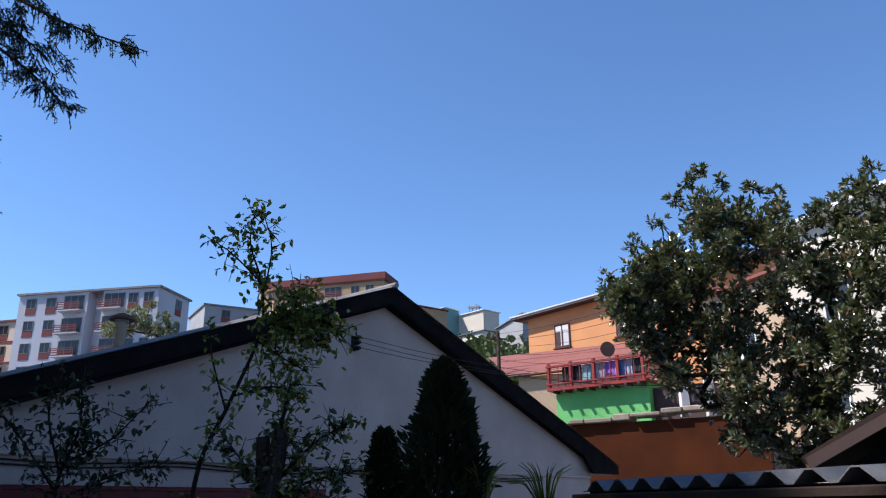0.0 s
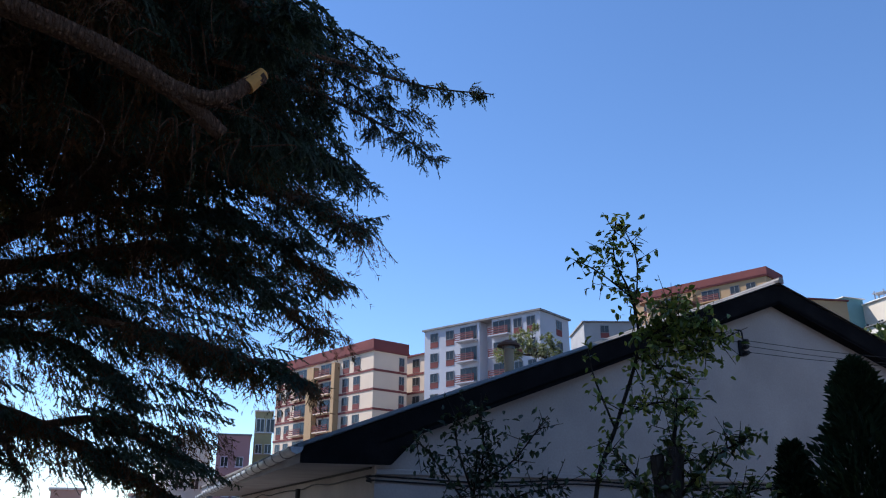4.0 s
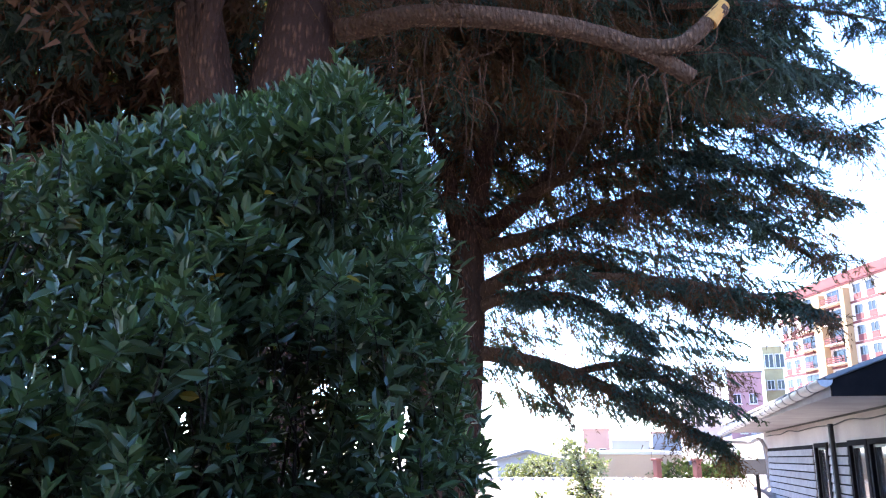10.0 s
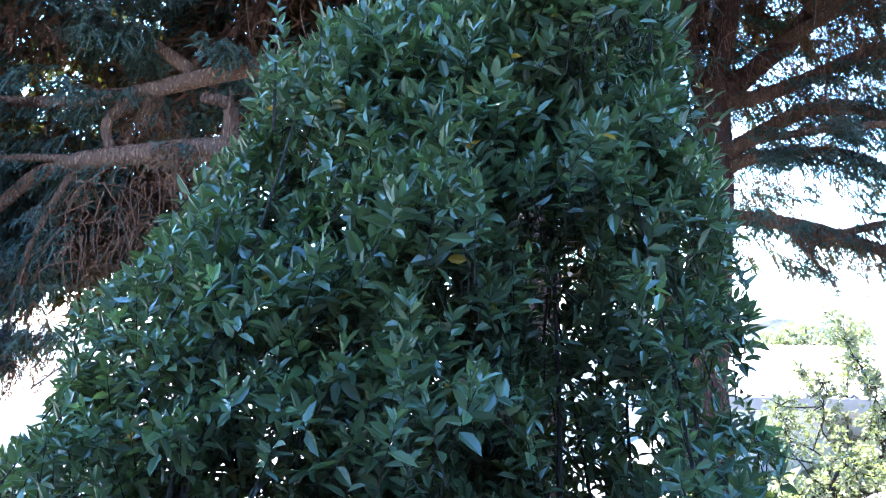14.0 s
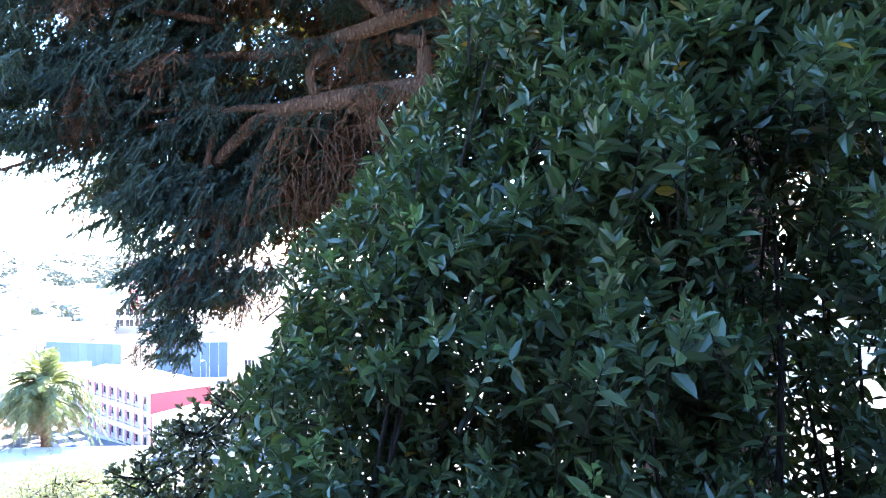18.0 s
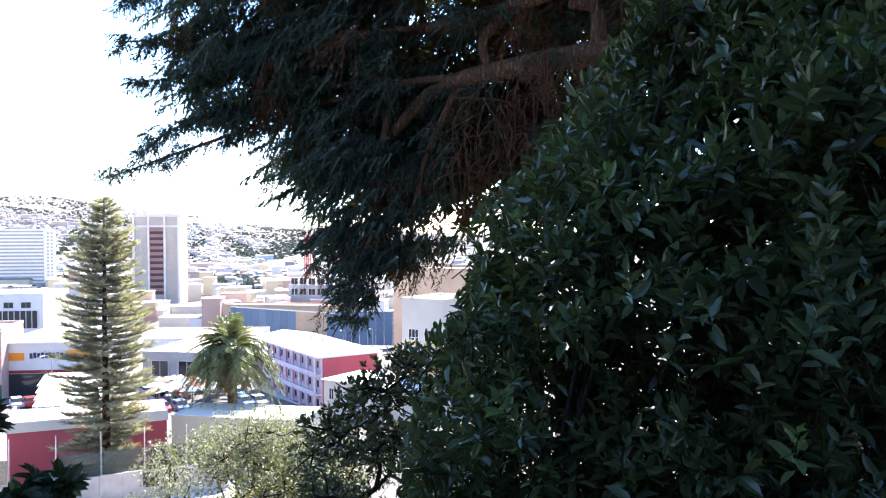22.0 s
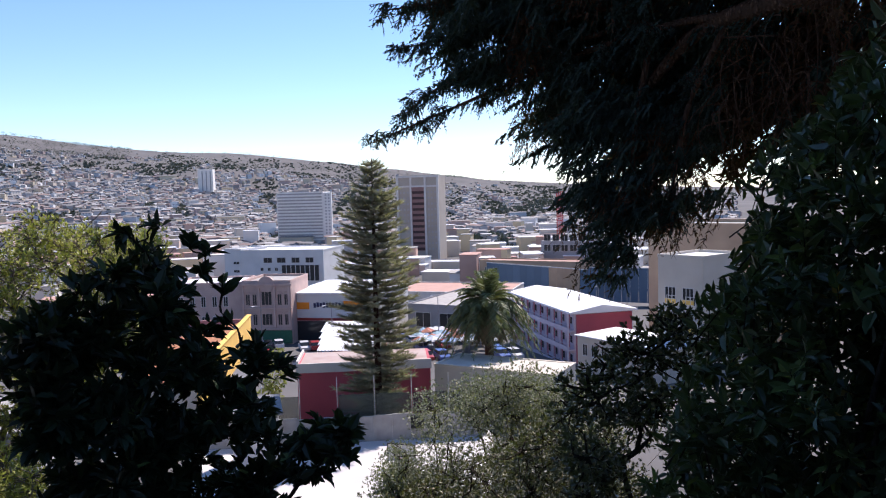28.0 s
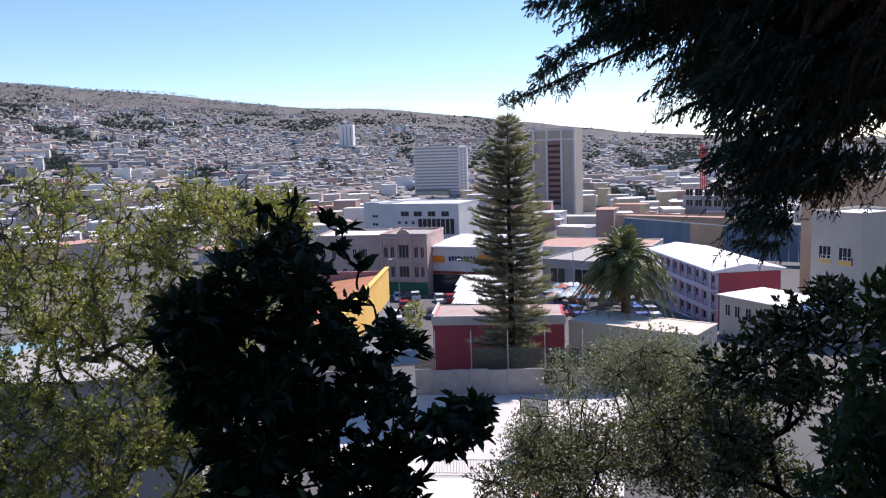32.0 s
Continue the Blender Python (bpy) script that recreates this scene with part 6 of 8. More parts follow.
# broad-leaved tree before the houses
broadleaf("magnolia_tree", "dense dark broad-leaved tree in sun beside the shed roof", "tree", polar(23.5, 9.6, -0.2), 0.11,
          crown_lumps(((13.0, 16.0, 12.4), (14.6, 17.6, 7.6), (16.4, 19.0, 6.0), (18.0, 20.6, 4.6), (19.6, 22.6, 2.6), (21.2, 21.6, 1.0), (23.5, 20.6, 0.5), (25.6, 19.6, 0.5), (27.5, 20.4, 0.5), (29.5, 21.6, 0.5), (34, 23.0, 0.5)), 8.6, 10.2, 0.12, 0.28, 300, 3)
          + [lump(12.4, 15.9, 9.4, 0.12), lump(14.4, 18.0, 9.4, 0.13), lump(16.4, 19.4, 9.4, 0.13), lump(17.8, 21.0, 9.3, 0.13), lump(18.8, 22.2, 9.3, 0.15), lump(19.8, 22.6, 9.3, 0.14), lump(21.2, 21.6, 9.3, 0.13), lump(23.2, 21.0, 9.3, 0.14), lump(24.6, 20.4, 9.3, 0.12)],
          0.08, M_MAGNOLIA, 31, per=820, count=8, width=0.36, hollow=0.1, branch_r=0.03, small=True)


# cypress before the gable
def cypress():
    rng = np.random.default_rng(5)
    b = polar(0.0, 6.2)
    t = thing("cypress_shrub", "small dark conical cypress in shade", "shrub", Matrix.Translation((b.x, b.y, 0)))
    top = rise(9.9, 6.2)
    part("trunk", mesh_np("trunk", *tube_np([(0, 0, 0), (0, 0, top * 0.8)], [0.05, 0.015], 8)), M_STEM, t)
    n = 9000
    s = rng.uniform(0, 1, n) ** 0.8
    ang = rng.uniform(0, 2 * np.pi, n)
    prof = np.interp(s, (0, 0.4, 0.55, 0.7, 0.8, 0.9, 0.97, 1.0), (0.36, 0.36, 0.33, 0.27, 0.19, 0.13, 0.07, 0.01))
    lob = 1 + 0.22 * np.sin(ang * 2 + s * 9) + 0.2 * np.sin(ang * 3 + s * 31) + 0.12 * np.sin(ang * 7 + s * 21)
    r = prof * lob * rng.uniform(0.55, 1.05, n)
    at = np.stack([r * np.cos(ang), r * np.sin(ang), 0.3 + s * (top - 0.3)], 1)
    way = np.stack([np.cos(ang), np.sin(ang), np.full(n, 1.3)], 1) + rng.normal(size=(n, 3)) * 0.4
    part("foliage", mesh_np("foliage", *leaves_np(at, way, rng.uniform(0.05, 0.1, n), 0.4, rng=rng)), M_CYPRESS, t)
    b = polar(-4.3, 6.2)
    t = thing("cypress_shrub", "short dark conifer shrub beside the cypress", "shrub", Matrix.Translation((b.x, b.y, 0)))
    part("trunk", mesh_np("trunk", *tube_np([(0, 0, 0), (0, 0, 1.6)], [0.04, 0.01], 8)), M_STEM, t)
    n = 4200
    s, ang = rng.uniform(0, 1, n), rng.uniform(0, 2 * np.pi, n)
    r = 0.22 * (1 - s) ** 0.5 * rng.uniform(0.4, 1.3, n)
    at = np.stack([r * np.cos(ang), r * np.sin(ang), 0.3 + s * 1.85], 1)
    part("foliage", mesh_np("foliage", *leaves_np(at, np.stack([np.cos(ang), np.sin(ang), np.full(n, 1.0)], 1) + rng.normal(size=(n, 3)) * 0.5, 0.08, 0.35, rng=rng)), M_CYPRESS, t)


cypress()


def sapling(label, foot, lines, leaf, mat, seed, gap=0.05, sunny=0.3, name="sapling", r=0.014):
    """A thin open sapling: bare stems with leaves set along them."""
    rng = np.random.default_rng(seed)
    t = thing(name, label, "sapling")
    tubes, at, way = [], [], []
    for pts, r0, dens in lines:
        ln = smooth_line(pts, 7)
        tubes.append(tube_np(ln, np.linspace(r0, 0.004, len(ln)), 6))
        seg = np.linalg.norm(np.diff(ln, axis=0), axis=1).sum()
        n = int(seg / gap * dens * 2.2)
        for k in range(n):
            s = rng.uniform(0.15, 1.0)
            i = min(len(ln) - 1, int(s * (len(ln) - 1)))
            w = unit(rng.normal(size=3) + np.array([0, 0, 0.1]))
            l = rng.uniform(0.05, 0.28)
            e = ln[i] + w * l
            if rng.uniform() < 0.35:
                tubes.append(tube_np([ln[i], e], [0.004, 0.002], 4))
            for q in range(rng.integers(1, 4)):
                at.append(ln[i] + w * l * rng.uniform(0.3, 1))
                way.append(rng.normal(size=3) + np.array([0, 0, -0.3]))
    part("stemwork", mesh_np("stemwork", *join_np(tubes), True), M_STEM, t)
    v, f = leaves_np(np.array(at), np.array(way), leaf * rng.uniform(0.6, 1.2, len(at)), 0.55, rng=rng)
    part("leaves", mesh_np("leaves", v, f), mat, t)
    return t


def at6(az, el, d=6.6):
    return polar(az, d, rise(el, d))


sapling("tall thin sapling with sparse sunlit yellow-green leaves", None,
        [([at6(-17.4, -8), at6(-17.0, 2), at6(-15.2, 7), at6(-13.4, 12), at6(-13.6, 15.5), at6(-14.6, 18.5), at6(-14.2, 21.4)], 0.022, 0.55),
         ([at6(-15.4, 6.5), at6(-16.6, 10), at6(-16.9, 12)], 0.01, 0.4), ([at6(-13.4, 12.2), at6(-11.0, 13.4), at6(-9.2, 13.0), at6(-7.6, 12.0)], 0.01, 4.2), ([at6(-12.6, 12.6), at6(-10.4, 12.0), at6(-8.6, 11.2)], 0.008, 3.2), ([at6(-13.2, 11.0), at6(-11.4, 14.4), at6(-10.2, 14.6)], 0.008, 2.4),
         ([at6(-13.6, 15.5), at6(-15.8, 17.4), at6(-17.6, 18.4)], 0.008, 0.9), ([at6(-13.5, 14.0), at6(-13.0, 18), at6(-14.0, 21)], 0.008, 0.6),
         ([at6(-13.8, 11.5), at6(-12.0, 10.4), at6(-9.8, 9.2)], 0.01, 2.4), ([at6(-15.0, 7.5), at6(-12.0, 8.2), at6(-10.0, 7.2)], 0.01, 2.0)],
        0.07, M_VINE, 51, gap=0.032)
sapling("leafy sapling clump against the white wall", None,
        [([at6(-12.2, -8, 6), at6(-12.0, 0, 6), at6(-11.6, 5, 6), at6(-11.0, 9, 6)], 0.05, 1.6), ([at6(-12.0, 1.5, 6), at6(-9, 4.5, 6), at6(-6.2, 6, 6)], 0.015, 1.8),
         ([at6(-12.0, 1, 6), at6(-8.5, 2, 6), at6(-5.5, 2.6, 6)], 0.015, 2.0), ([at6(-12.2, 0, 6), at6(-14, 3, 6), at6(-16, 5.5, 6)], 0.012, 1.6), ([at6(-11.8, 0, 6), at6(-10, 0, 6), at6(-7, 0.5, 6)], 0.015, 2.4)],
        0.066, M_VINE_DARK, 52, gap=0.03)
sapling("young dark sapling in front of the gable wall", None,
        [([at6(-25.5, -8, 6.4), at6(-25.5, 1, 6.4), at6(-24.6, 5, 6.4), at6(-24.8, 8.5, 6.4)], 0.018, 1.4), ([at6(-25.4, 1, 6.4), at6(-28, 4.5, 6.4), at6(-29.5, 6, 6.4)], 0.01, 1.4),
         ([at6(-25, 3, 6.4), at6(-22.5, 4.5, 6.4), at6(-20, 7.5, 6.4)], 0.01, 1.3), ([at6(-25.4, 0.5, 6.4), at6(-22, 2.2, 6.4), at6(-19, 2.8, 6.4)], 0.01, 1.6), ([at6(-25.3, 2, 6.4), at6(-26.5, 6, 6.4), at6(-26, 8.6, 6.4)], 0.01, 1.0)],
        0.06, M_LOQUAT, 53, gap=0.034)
gp = polar(-12.2, 6.0)
t = thing("gate_post", "pair of gnarled brown stumps beside the saplings", "stump", Matrix.Translation((gp.x, gp.y, 0)))
part("stem", mesh_np("stem", *tube_np(smooth_line([(0.06, 0, -0.2), (0.05, 0, 1.0), (0.02, 0.02, 1.7), (0.08, 0, 2.15)], 6), np.linspace(0.09, 0.06, 19), 9, 0.1), True), M_WOODPOLE, t)
part("stem", mesh_np("stem", *tube_np(smooth_line([(-0.12, 0, -0.2), (-0.1, 0, 1.0), (-0.03, 0.02, 1.6), (-0.06, 0, 2.1)], 6), np.linspace(0.08, 0.05, 19), 9, 0.1), True), M_WOODPOLE, t)


# -- palms at the foot of the gable --
def spiky(az, el, d, seed):
    rng = np.random.default_rng(seed)
    c = polar(az, d, rise(el, d))
    t = thing("palm_shrub", "low spiky palm shrub in the yard", "shrub", Matrix.Translation(c))
    tubes = []
    for k in range(26):
        h, up = rng.uniform(0, 6.28), rng.uniform(0.3, 1.5)
        w = unit(np.array([math.cos(h), math.sin(h), up]))
        pts = smooth_line([(0, 0, -0.2), w * 0.15, w * 0.3 + np.array([0, 0, -0.03])], 3)
        tubes.append(tube_np(pts, np.linspace(0.008, 0.002, len(pts)), 4))
    part("fronds", mesh_np("fronds", *join_np(tubes)), M_VINE, t)
    part("stem", mesh_np("stem", *tube_np([(0, 0, -2.0 - el * 0.1), (0, 0, -0.2)], [0.06, 0.05], 7)), M_STEM, t)


spiky(7.0, 0.9, 6.0, 1)
spiky(2.6, 1.2, 6.2, 2)
spiky(-3.2, 2.2, 6.4, 3)


# pale tree on the slope behind the gabled roof
broadleaf("hillside_tree", "pale grey-green tree in sun on the slope before the flats", "tree", polar(-21.4, 62, ground_z(-21.4, 62) - 0.2), 0.2,
          crown_lumps(((-23.4, 12.4, 11.0), (-22.4, 13.6, 10.0), (-20.8, 14.1, 9.5), (-19.4, 13.0, 9.5), (-18.6, 11.6, 9.5)), 60, 63, 0.5, 0.9, 26, 6), 0.3, M_OLIVE, 36, per=60, count=7, width=0.4, hollow=0.3)


# ---- the city ----
def block(label, az0, az1, d0, d1, depth, z0, z1, wall, roof, rows=(), parapet=0.4, name="building", frame_mat=None, pane=None, category="building", right=True):
    """A flat-roofed building, its face from (az0, d0) to (az1, d1); rows of windows (z, height, width, gap, x0, x1)."""
    p, q = mid(az0, d0), mid(az1, d1)
    w = (q - p).length
    b = thing(name, label, category, frame_at(p, q, z0))
    h = z1 - z0
    part("wall", boxes((0, 0, 0, w, depth, h)), wall, b)
    part("roof", boxes((0.25, 0.25, h, w - 0.25, depth - 0.25, h + 0.05)), roof, b)
    if parapet:
        part("parapet", boxes((-0.06, -0.06, h, w + 0.06, 0.22, h + parapet), (-0.06, depth - 0.22, h, w + 0.06, depth + 0.06, h + parapet), (-0.06, 0.22, h, 0.22, depth - 0.22, h + parapet), (w - 0.22, 0.22, h, w + 0.06, depth - 0.22, h + parapet)), wall, b)
    for z, hh, ww, gap, x0, x1 in rows:
        x = x0 * w
        while x + ww <= x1 * w + 0.01:
            window(b, pose(x, -0.02, z), ww, hh, frame_mat or M_PALE, pane, mullions=1)
            x += ww + gap
    return b, w


Z = ground_z
# pink school with three storeys
SP, SQ = mid(-119.6, 141), mid(-115.3, 117)
sw = (SQ - SP).length
st, sb = rise(-8.95, 117), -26.0
school = thing("school_building", "pink and lavender three-storey school with white sheet roof", "school", frame_at(SP, SQ, sb))
sh = st - sb
part("wall", boxes((0, 0, 0, sw, 9.6, sh - 0.3)), M_LAVENDER, school)
part("end_wall", boxes((sw, 0.3, 0, sw + 0.15, 9.4, sh - 0.4)), M_PINK, school, "deep pink end wall")
part("roof", prism([(-0.6, sh - 0.2), (sw + 0.6, sh - 0.2), (sw + 0.6, sh + 0.05), (-0.6, sh + 0.05)], 11.0), M_WHITEROOF, school, m=pose(0, -0.9, 0))
part("ridge", prism([(-0.9, 0), (9.9, 0), (4.5, 0.9)], sw + 1.2), M_WHITEROOF, school, m=pose(sw + 0.6, 0, sh + 0.05) @ Matrix.Rotation(math.pi / 2, 4, "Z"))
for k in range(3):
    zf = sh - 2.85 * (k + 1)
    part("gallery_slab", boxes((-0.2, -1.1, zf - 0.15, sw + 0.1, 0, zf + 0.12)), M_LAVENDER, school)
    part("gallery_rail", boxes((-0.2, -1.1, zf + 0.12, sw + 0.1, -1.0, zf + 0.55), (-0.2, -1.1, zf + 0.85, sw + 0.1, -1.02, zf + 0.95)), M_LAVENDER, school)
    for i in range(10):
        x = 0.2 + i * (sw - 0.3) / 9
        part("column", shared("school_column", lambda: boxes((-0.13, -1.1, 0, 0.13, -0.85, 2.6)), M_LAVENDER), None, school, m=pose(x, 0, zf + 0.1))
        if i < 9:
            part("door" if i % 2 else "panel", shared("school_pink", lambda: boxes((0, -0.05, 0, 1.0, 0, 2.1)), M_PINK), None, school, m=pose(x + 0.35, 0, zf + 0.15))
            window(school, pose(x + 1.45, -0.02, zf + 0.9), 0.95, 1.2, M_LAVENDER, mullions=0)
cottage("low annex with a pale sheet roof below the school", mid(-115.1, 109), mid(-108.8, 99), 8, -26, rise(-11.1, 104), M_BEIGE, M_WHITEROOF, [(1.0, 4.6, 0.9, 1.6), (2.6, 4.6, 0.9, 1.6), (4.4, 4.6, 0.9, 1.6)])
# cream block with tilted windows
cb, cw = block("cream block with tilted windows and ochre sills", -109.4, -106.4, 107, 103, 9, -28, rise(-5.1, 105), M_BEIGE, M_WHITEROOF,
               [(14.2, 1.1, 1.5, 1.4, 0.2, 0.95)], frame_mat=M_PALE)
hcb = rise(-5.1, 105) + 28
for i in range(2):
    for z in (hcb - 5.4, hcb - 9.0):
        window(cb, pose(1.1 + 2.7 * i, -0.02, z), 1.7, 1.6, M_PALE, mullions=2)
        part("panel", boxes((0, -0.05, 0, 1.7, 0, 0.6)), M_YELLOW, cb, m=pose(1.1 + 2.7 * i, 0, z - 0.6))
block("brown panelled hall behind the cream block", -110.0, -101, 135, 125, 15, -28, rise(-2.9, 132), M_TAN, M_CONCRETE, [], parapet=0.6)
# blue hoarding round the building site
HA, HB, HC = mid(-121.5, 225), mid(-114.2, 200), mid(-107, 195)
for p, q, n, z0, zt, lab in ((HA, HB, 14, -27, rise(-5.6, 212), "long blue site hoarding of sheet panels"), (HB, HC, 12, -27, rise(-5.8, 198), "blue site hoarding of sheet panels")):
    hoard = thing("hoarding", lab, "hoarding", frame_at(p, q, z0))
    w = (q - p).length
    for i in range(n):
        mat = M_TAN if (p is HA and i in (9, 10, 11, 12)) else M_BLUE
        part("panel", boxes((i * w / n + 0.04, 0, 0, (i + 1) * w / n - 0.04, 0.15, zt - z0 + 0.15 * (i % 2))), mat, hoard)
    part("top_rail", boxes((0, -0.1, zt - z0, w, 0.0, zt - z0 + 0.25)), M_PALE, hoard)
block("long tan building with arched openings", -122, -114, 245, 232, 8, -27, rise(-5.3, 238), M_TAN, M_CLAYROOF, [(3.4, 1.4, 1.0, 1.6, 0.05, 0.95)])
block("unfinished concrete frame building on the site", -117.5, -113.2, 262, 255, 9, -28, rise(-3.9, 258), M_APTGREY, M_PALE, [(9.0, 2.2, 2.4, 0.6, 0.05, 0.95), (12.4, 2.2, 2.4, 0.6, 0.05, 0.95)])
crane = thing("tower_crane", "red and white lattice tower crane over the city", "crane", Matrix.Translation(polar(-116.1, 300, -28)))
cz = rise(-0.2, 300) + 28
for x in (-0.8, 0.8):
    for y in (-0.8, 0.8):
        part("leg", boxes((x - 0.14, y - 0.14, 0, x + 0.14, y + 0.14, cz)), M_CRANE, crane)
for i in range(14):
    z = cz - 1.6 * (i + 1)
    part("brace", shared("crane_brace", lambda: boxes((-0.9, -0.9, 0, 0.9, -0.7, 0.2), (-0.9, 0.7, 0, 0.9, 0.9, 0.2), (-0.9, -0.7, 0, -0.7, 0.7, 0.2), (0.7, -0.7, 0, 0.9, 0.7, 0.2)), M_CRANE), None, crane, m=pose(0, 0, z))
part("jib", boxes((-7, -0.5, cz - 6.2, 13, 0.5, cz - 5.6)), M_PALE, crane)
# towers
t1, tw1 = block("pale high-rise slab with many balcony rows", -136.5, -133.2, 525, 515, 16, -34, rise(0.15, 520), M_TOWERWHITE, M_PALE, [], parapet=0.8)
h1 = rise(0.15, 520) + 34
for k in range(16):
    z = h1 - 2.05 * (k + 1)
    part("balcony_band", shared("tower_row", lambda: boxes((0.6, -0.5, 0, tw1 - 1.0, 0, 1.0)), M_TOWERWHITE), None, t1, m=pose(0, 0, z))
    part("glazing_band", shared("tower_glass", lambda: boxes((0.6, -0.05, 0, tw1 - 1.0, 0.01, 0.95)), M_TOWERWIN), None, t1, m=pose(0, 0, z + 1.02))
part("corner_pier", boxes((tw1 - 0.4, -0.9, 0, tw1 + 5.5, 1.0, h1)), M_TOWERWHITE, t1)
for k in range(16):
    part("slot", shared("tower_slot", lambda: boxes((tw1 + 1.2, -0.95, 0, tw1 + 2.3, -0.88, 1.0), (tw1 + 3.4, -0.95, 0, tw1 + 4.4, -0.88, 1.0)), M_TOWERWIN), None, t1, m=pose(0, 0, h1 - 2.05 * (k + 1)))
t2, tw2 = block("ochre office tower with a dark glazed centre strip", -127.9, -124.85, 385, 380, 16, -33, rise(1.15, 382), M_OCHRE, M_PALE, [], parapet=0.6)
h2 = rise(1.15, 382) + 33
part("centre_strip", boxes((tw2 * 0.36, -0.4, 6, tw2 * 0.66, 0, h2 - 5.0)), paint("rosy_brown_spandrel", (0.3, 0.17, 0.15), (0.24, 0.14, 0.13), scale=0.2), t2)
for x0, x1 in ((0.32, 0.36), (0.66, 0.7), (0.955, 1.0), (0.0, 0.045)):
    part("pier", boxes((tw2 * x0, -0.7, 0, tw2 * x1, 0.05, h2)), M_PALE, t2)
part("crown_band", boxes((-0.3, -0.75, h2 - 5.2, tw2 + 0.3, -0.1, h2 - 4.4), (-0.3, -0.75, h2 - 0.5, tw2 + 0.3, -0.1, h2 + 0.3)), M_PALE, t2)
for k in range(11):
    part("glazing_band", shared("tower2_row", lambda: boxes((tw2 * 0.37, -0.46, 0, tw2 * 0.65, -0.39, 1.25)), M_DKBROWN), None, t2, m=pose(0, 0, h2 - 8.4 - 2.75 * k))
    for x in (0.07, 0.155, 0.24, 0.73, 0.81, 0.89):
        window(t2, pose(tw2 * x, -0.05, h2 - 8.4 - 2.75 * k), 1.0, 1.2, M_OCHRE, M_TOWERWIN, mullions=0)
block("low podium below the tower", -128, -124.3, 330, 326, 12, -33, rise(-5.15, 328), M_APTGREY, M_PALE, [])
wt, wtw = block("white twin high-rise on the far hill", -141.8, -140.8, 1180, 1175, 14, 10, rise(1.95, 1178), M_TOWERWHITE, M_PALE, [], parapet=1.0)
for k in range(3):
    part("shaft", boxes((wtw * (0.27 + 0.27 * k), -0.4, 2, wtw * (0.33 + 0.27 * k), 0.1, rise(1.95, 1178) - 12)), M_APTGREY, wt)
# white clinic-like block
wb, wbw = block("white modern block with a wide glazed front", -139.2, -133.4, 232, 222, 18, -30, rise(-3.95, 227), M_BRIGHT, M_WHITEROOF,
                [(12.6, 1.5, 2.6, 1.5, 0.28, 0.62), (12.6, 1.5, 2.4, 1.8, 0.62, 0.95), (10.3, 0.95, 0.9, 1.3, 0.24, 0.47), (7.6, 0.95, 0.9, 1.3, 0.24, 0.47)], frame_mat=M_TOWERWIN)
hw = rise(-3.95, 227) + 30
part("glazing", boxes((wbw * 0.5, -0.2, hw - 8.4, wbw * 0.95, 0, hw - 4.0)), M_GLASS, wb)
for i in range(9):
    part("glazing_bar", boxes((wbw * (0.5 + 0.05625 * i) - 0.08, -0.32, hw - 8.4, wbw * (0.5 + 0.05625 * i) + 0.08, -0.18, hw - 4.0)), M_PALE, wb)
block("white stair tower with slot windows", -140.3, -139.2, 236, 232, 12, -30, rise(-3.75, 234), M_BRIGHT, M_WHITEROOF, [(z, 0.8, 2.2, 9, 0.55, 1.0) for z in (5, 7.4, 9.8, 12.2)])
# ornate old house, shops
ob, obw = block("ornate two-storey stucco house with arched windows", -139.2, -135.85, 152, 149, 12, -26.5, rise(-6.2, 150), M_STONE, M_CONCRETE, [], parapet=0.5)
ho = rise(-6.2, 150) + 26.5
for i, x in enumerate((0.06, 0.2, 0.72, 0.86)):
    for z in (ho - 4.2, ho - 8.0):
        window(ob, pose(obw * x, -0.03, z), 0.85, 2.1, M_STONE, mullions=1)
        part("arch", mesh_np("arch", *tube_np([(obw * x + 0.425 + 0.5 * math.cos(a), -0.08, z + 2.1 + 0.4 * math.sin(a)) for a in np.linspace(0, math.pi, 9)], [0.1] * 9, 5)), M_STONE, ob)
window(ob, pose(obw * 0.39, -0.03, ho - 4.2), 2.0, 2.6, M_STONE, mullions=2)
window(ob, pose(obw * 0.39, -0.03, ho - 8.0), 2.0, 2.2, M_STONE, mullions=2)
for x in (0.01, 0.34, 0.66, 0.96):
    part("pilaster", boxes((obw * x - 0.2, -0.25, ho - 8.4, obw * x + 0.2, 0, ho)), M_STONE, ob)
part("cornice", boxes((-0.3, -0.5, ho - 0.5, obw + 0.3, 0, ho - 0.1), (-0.2, -0.35, ho - 4.9, obw + 0.2, 0, ho - 4.6), (-0.2, -0.35, ho - 8.8, obw + 0.2, 0, ho - 8.5)), M_STONE, ob)
part("pediment", mesh_np("pediment", *tube_np([(obw * 0.5, -0.2, ho - 0.2), (obw * 0.5, 0.3, ho - 0.2)], [1.5, 1.5], 20)), M_STONE, ob)
part("shopfront", boxes((0, -0.15, 0.3, obw, 0, ho - 9.0)), paint("green_shopfront", (0.05, 0.16, 0.09), (0.04, 0.12, 0.07)), ob, "green painted shopfront")
block("old stucco terrace house", -143.9, -139.25, 156, 152.5, 12, -26.5, rise(-6.1, 154), M_STONE, M_WHITEROOF, [(ho - 4.4, 2.0, 0.9, 1.2, 0.08, 0.95), (ho - 8.2, 2.0, 0.9, 1.2, 0.08, 0.95)])
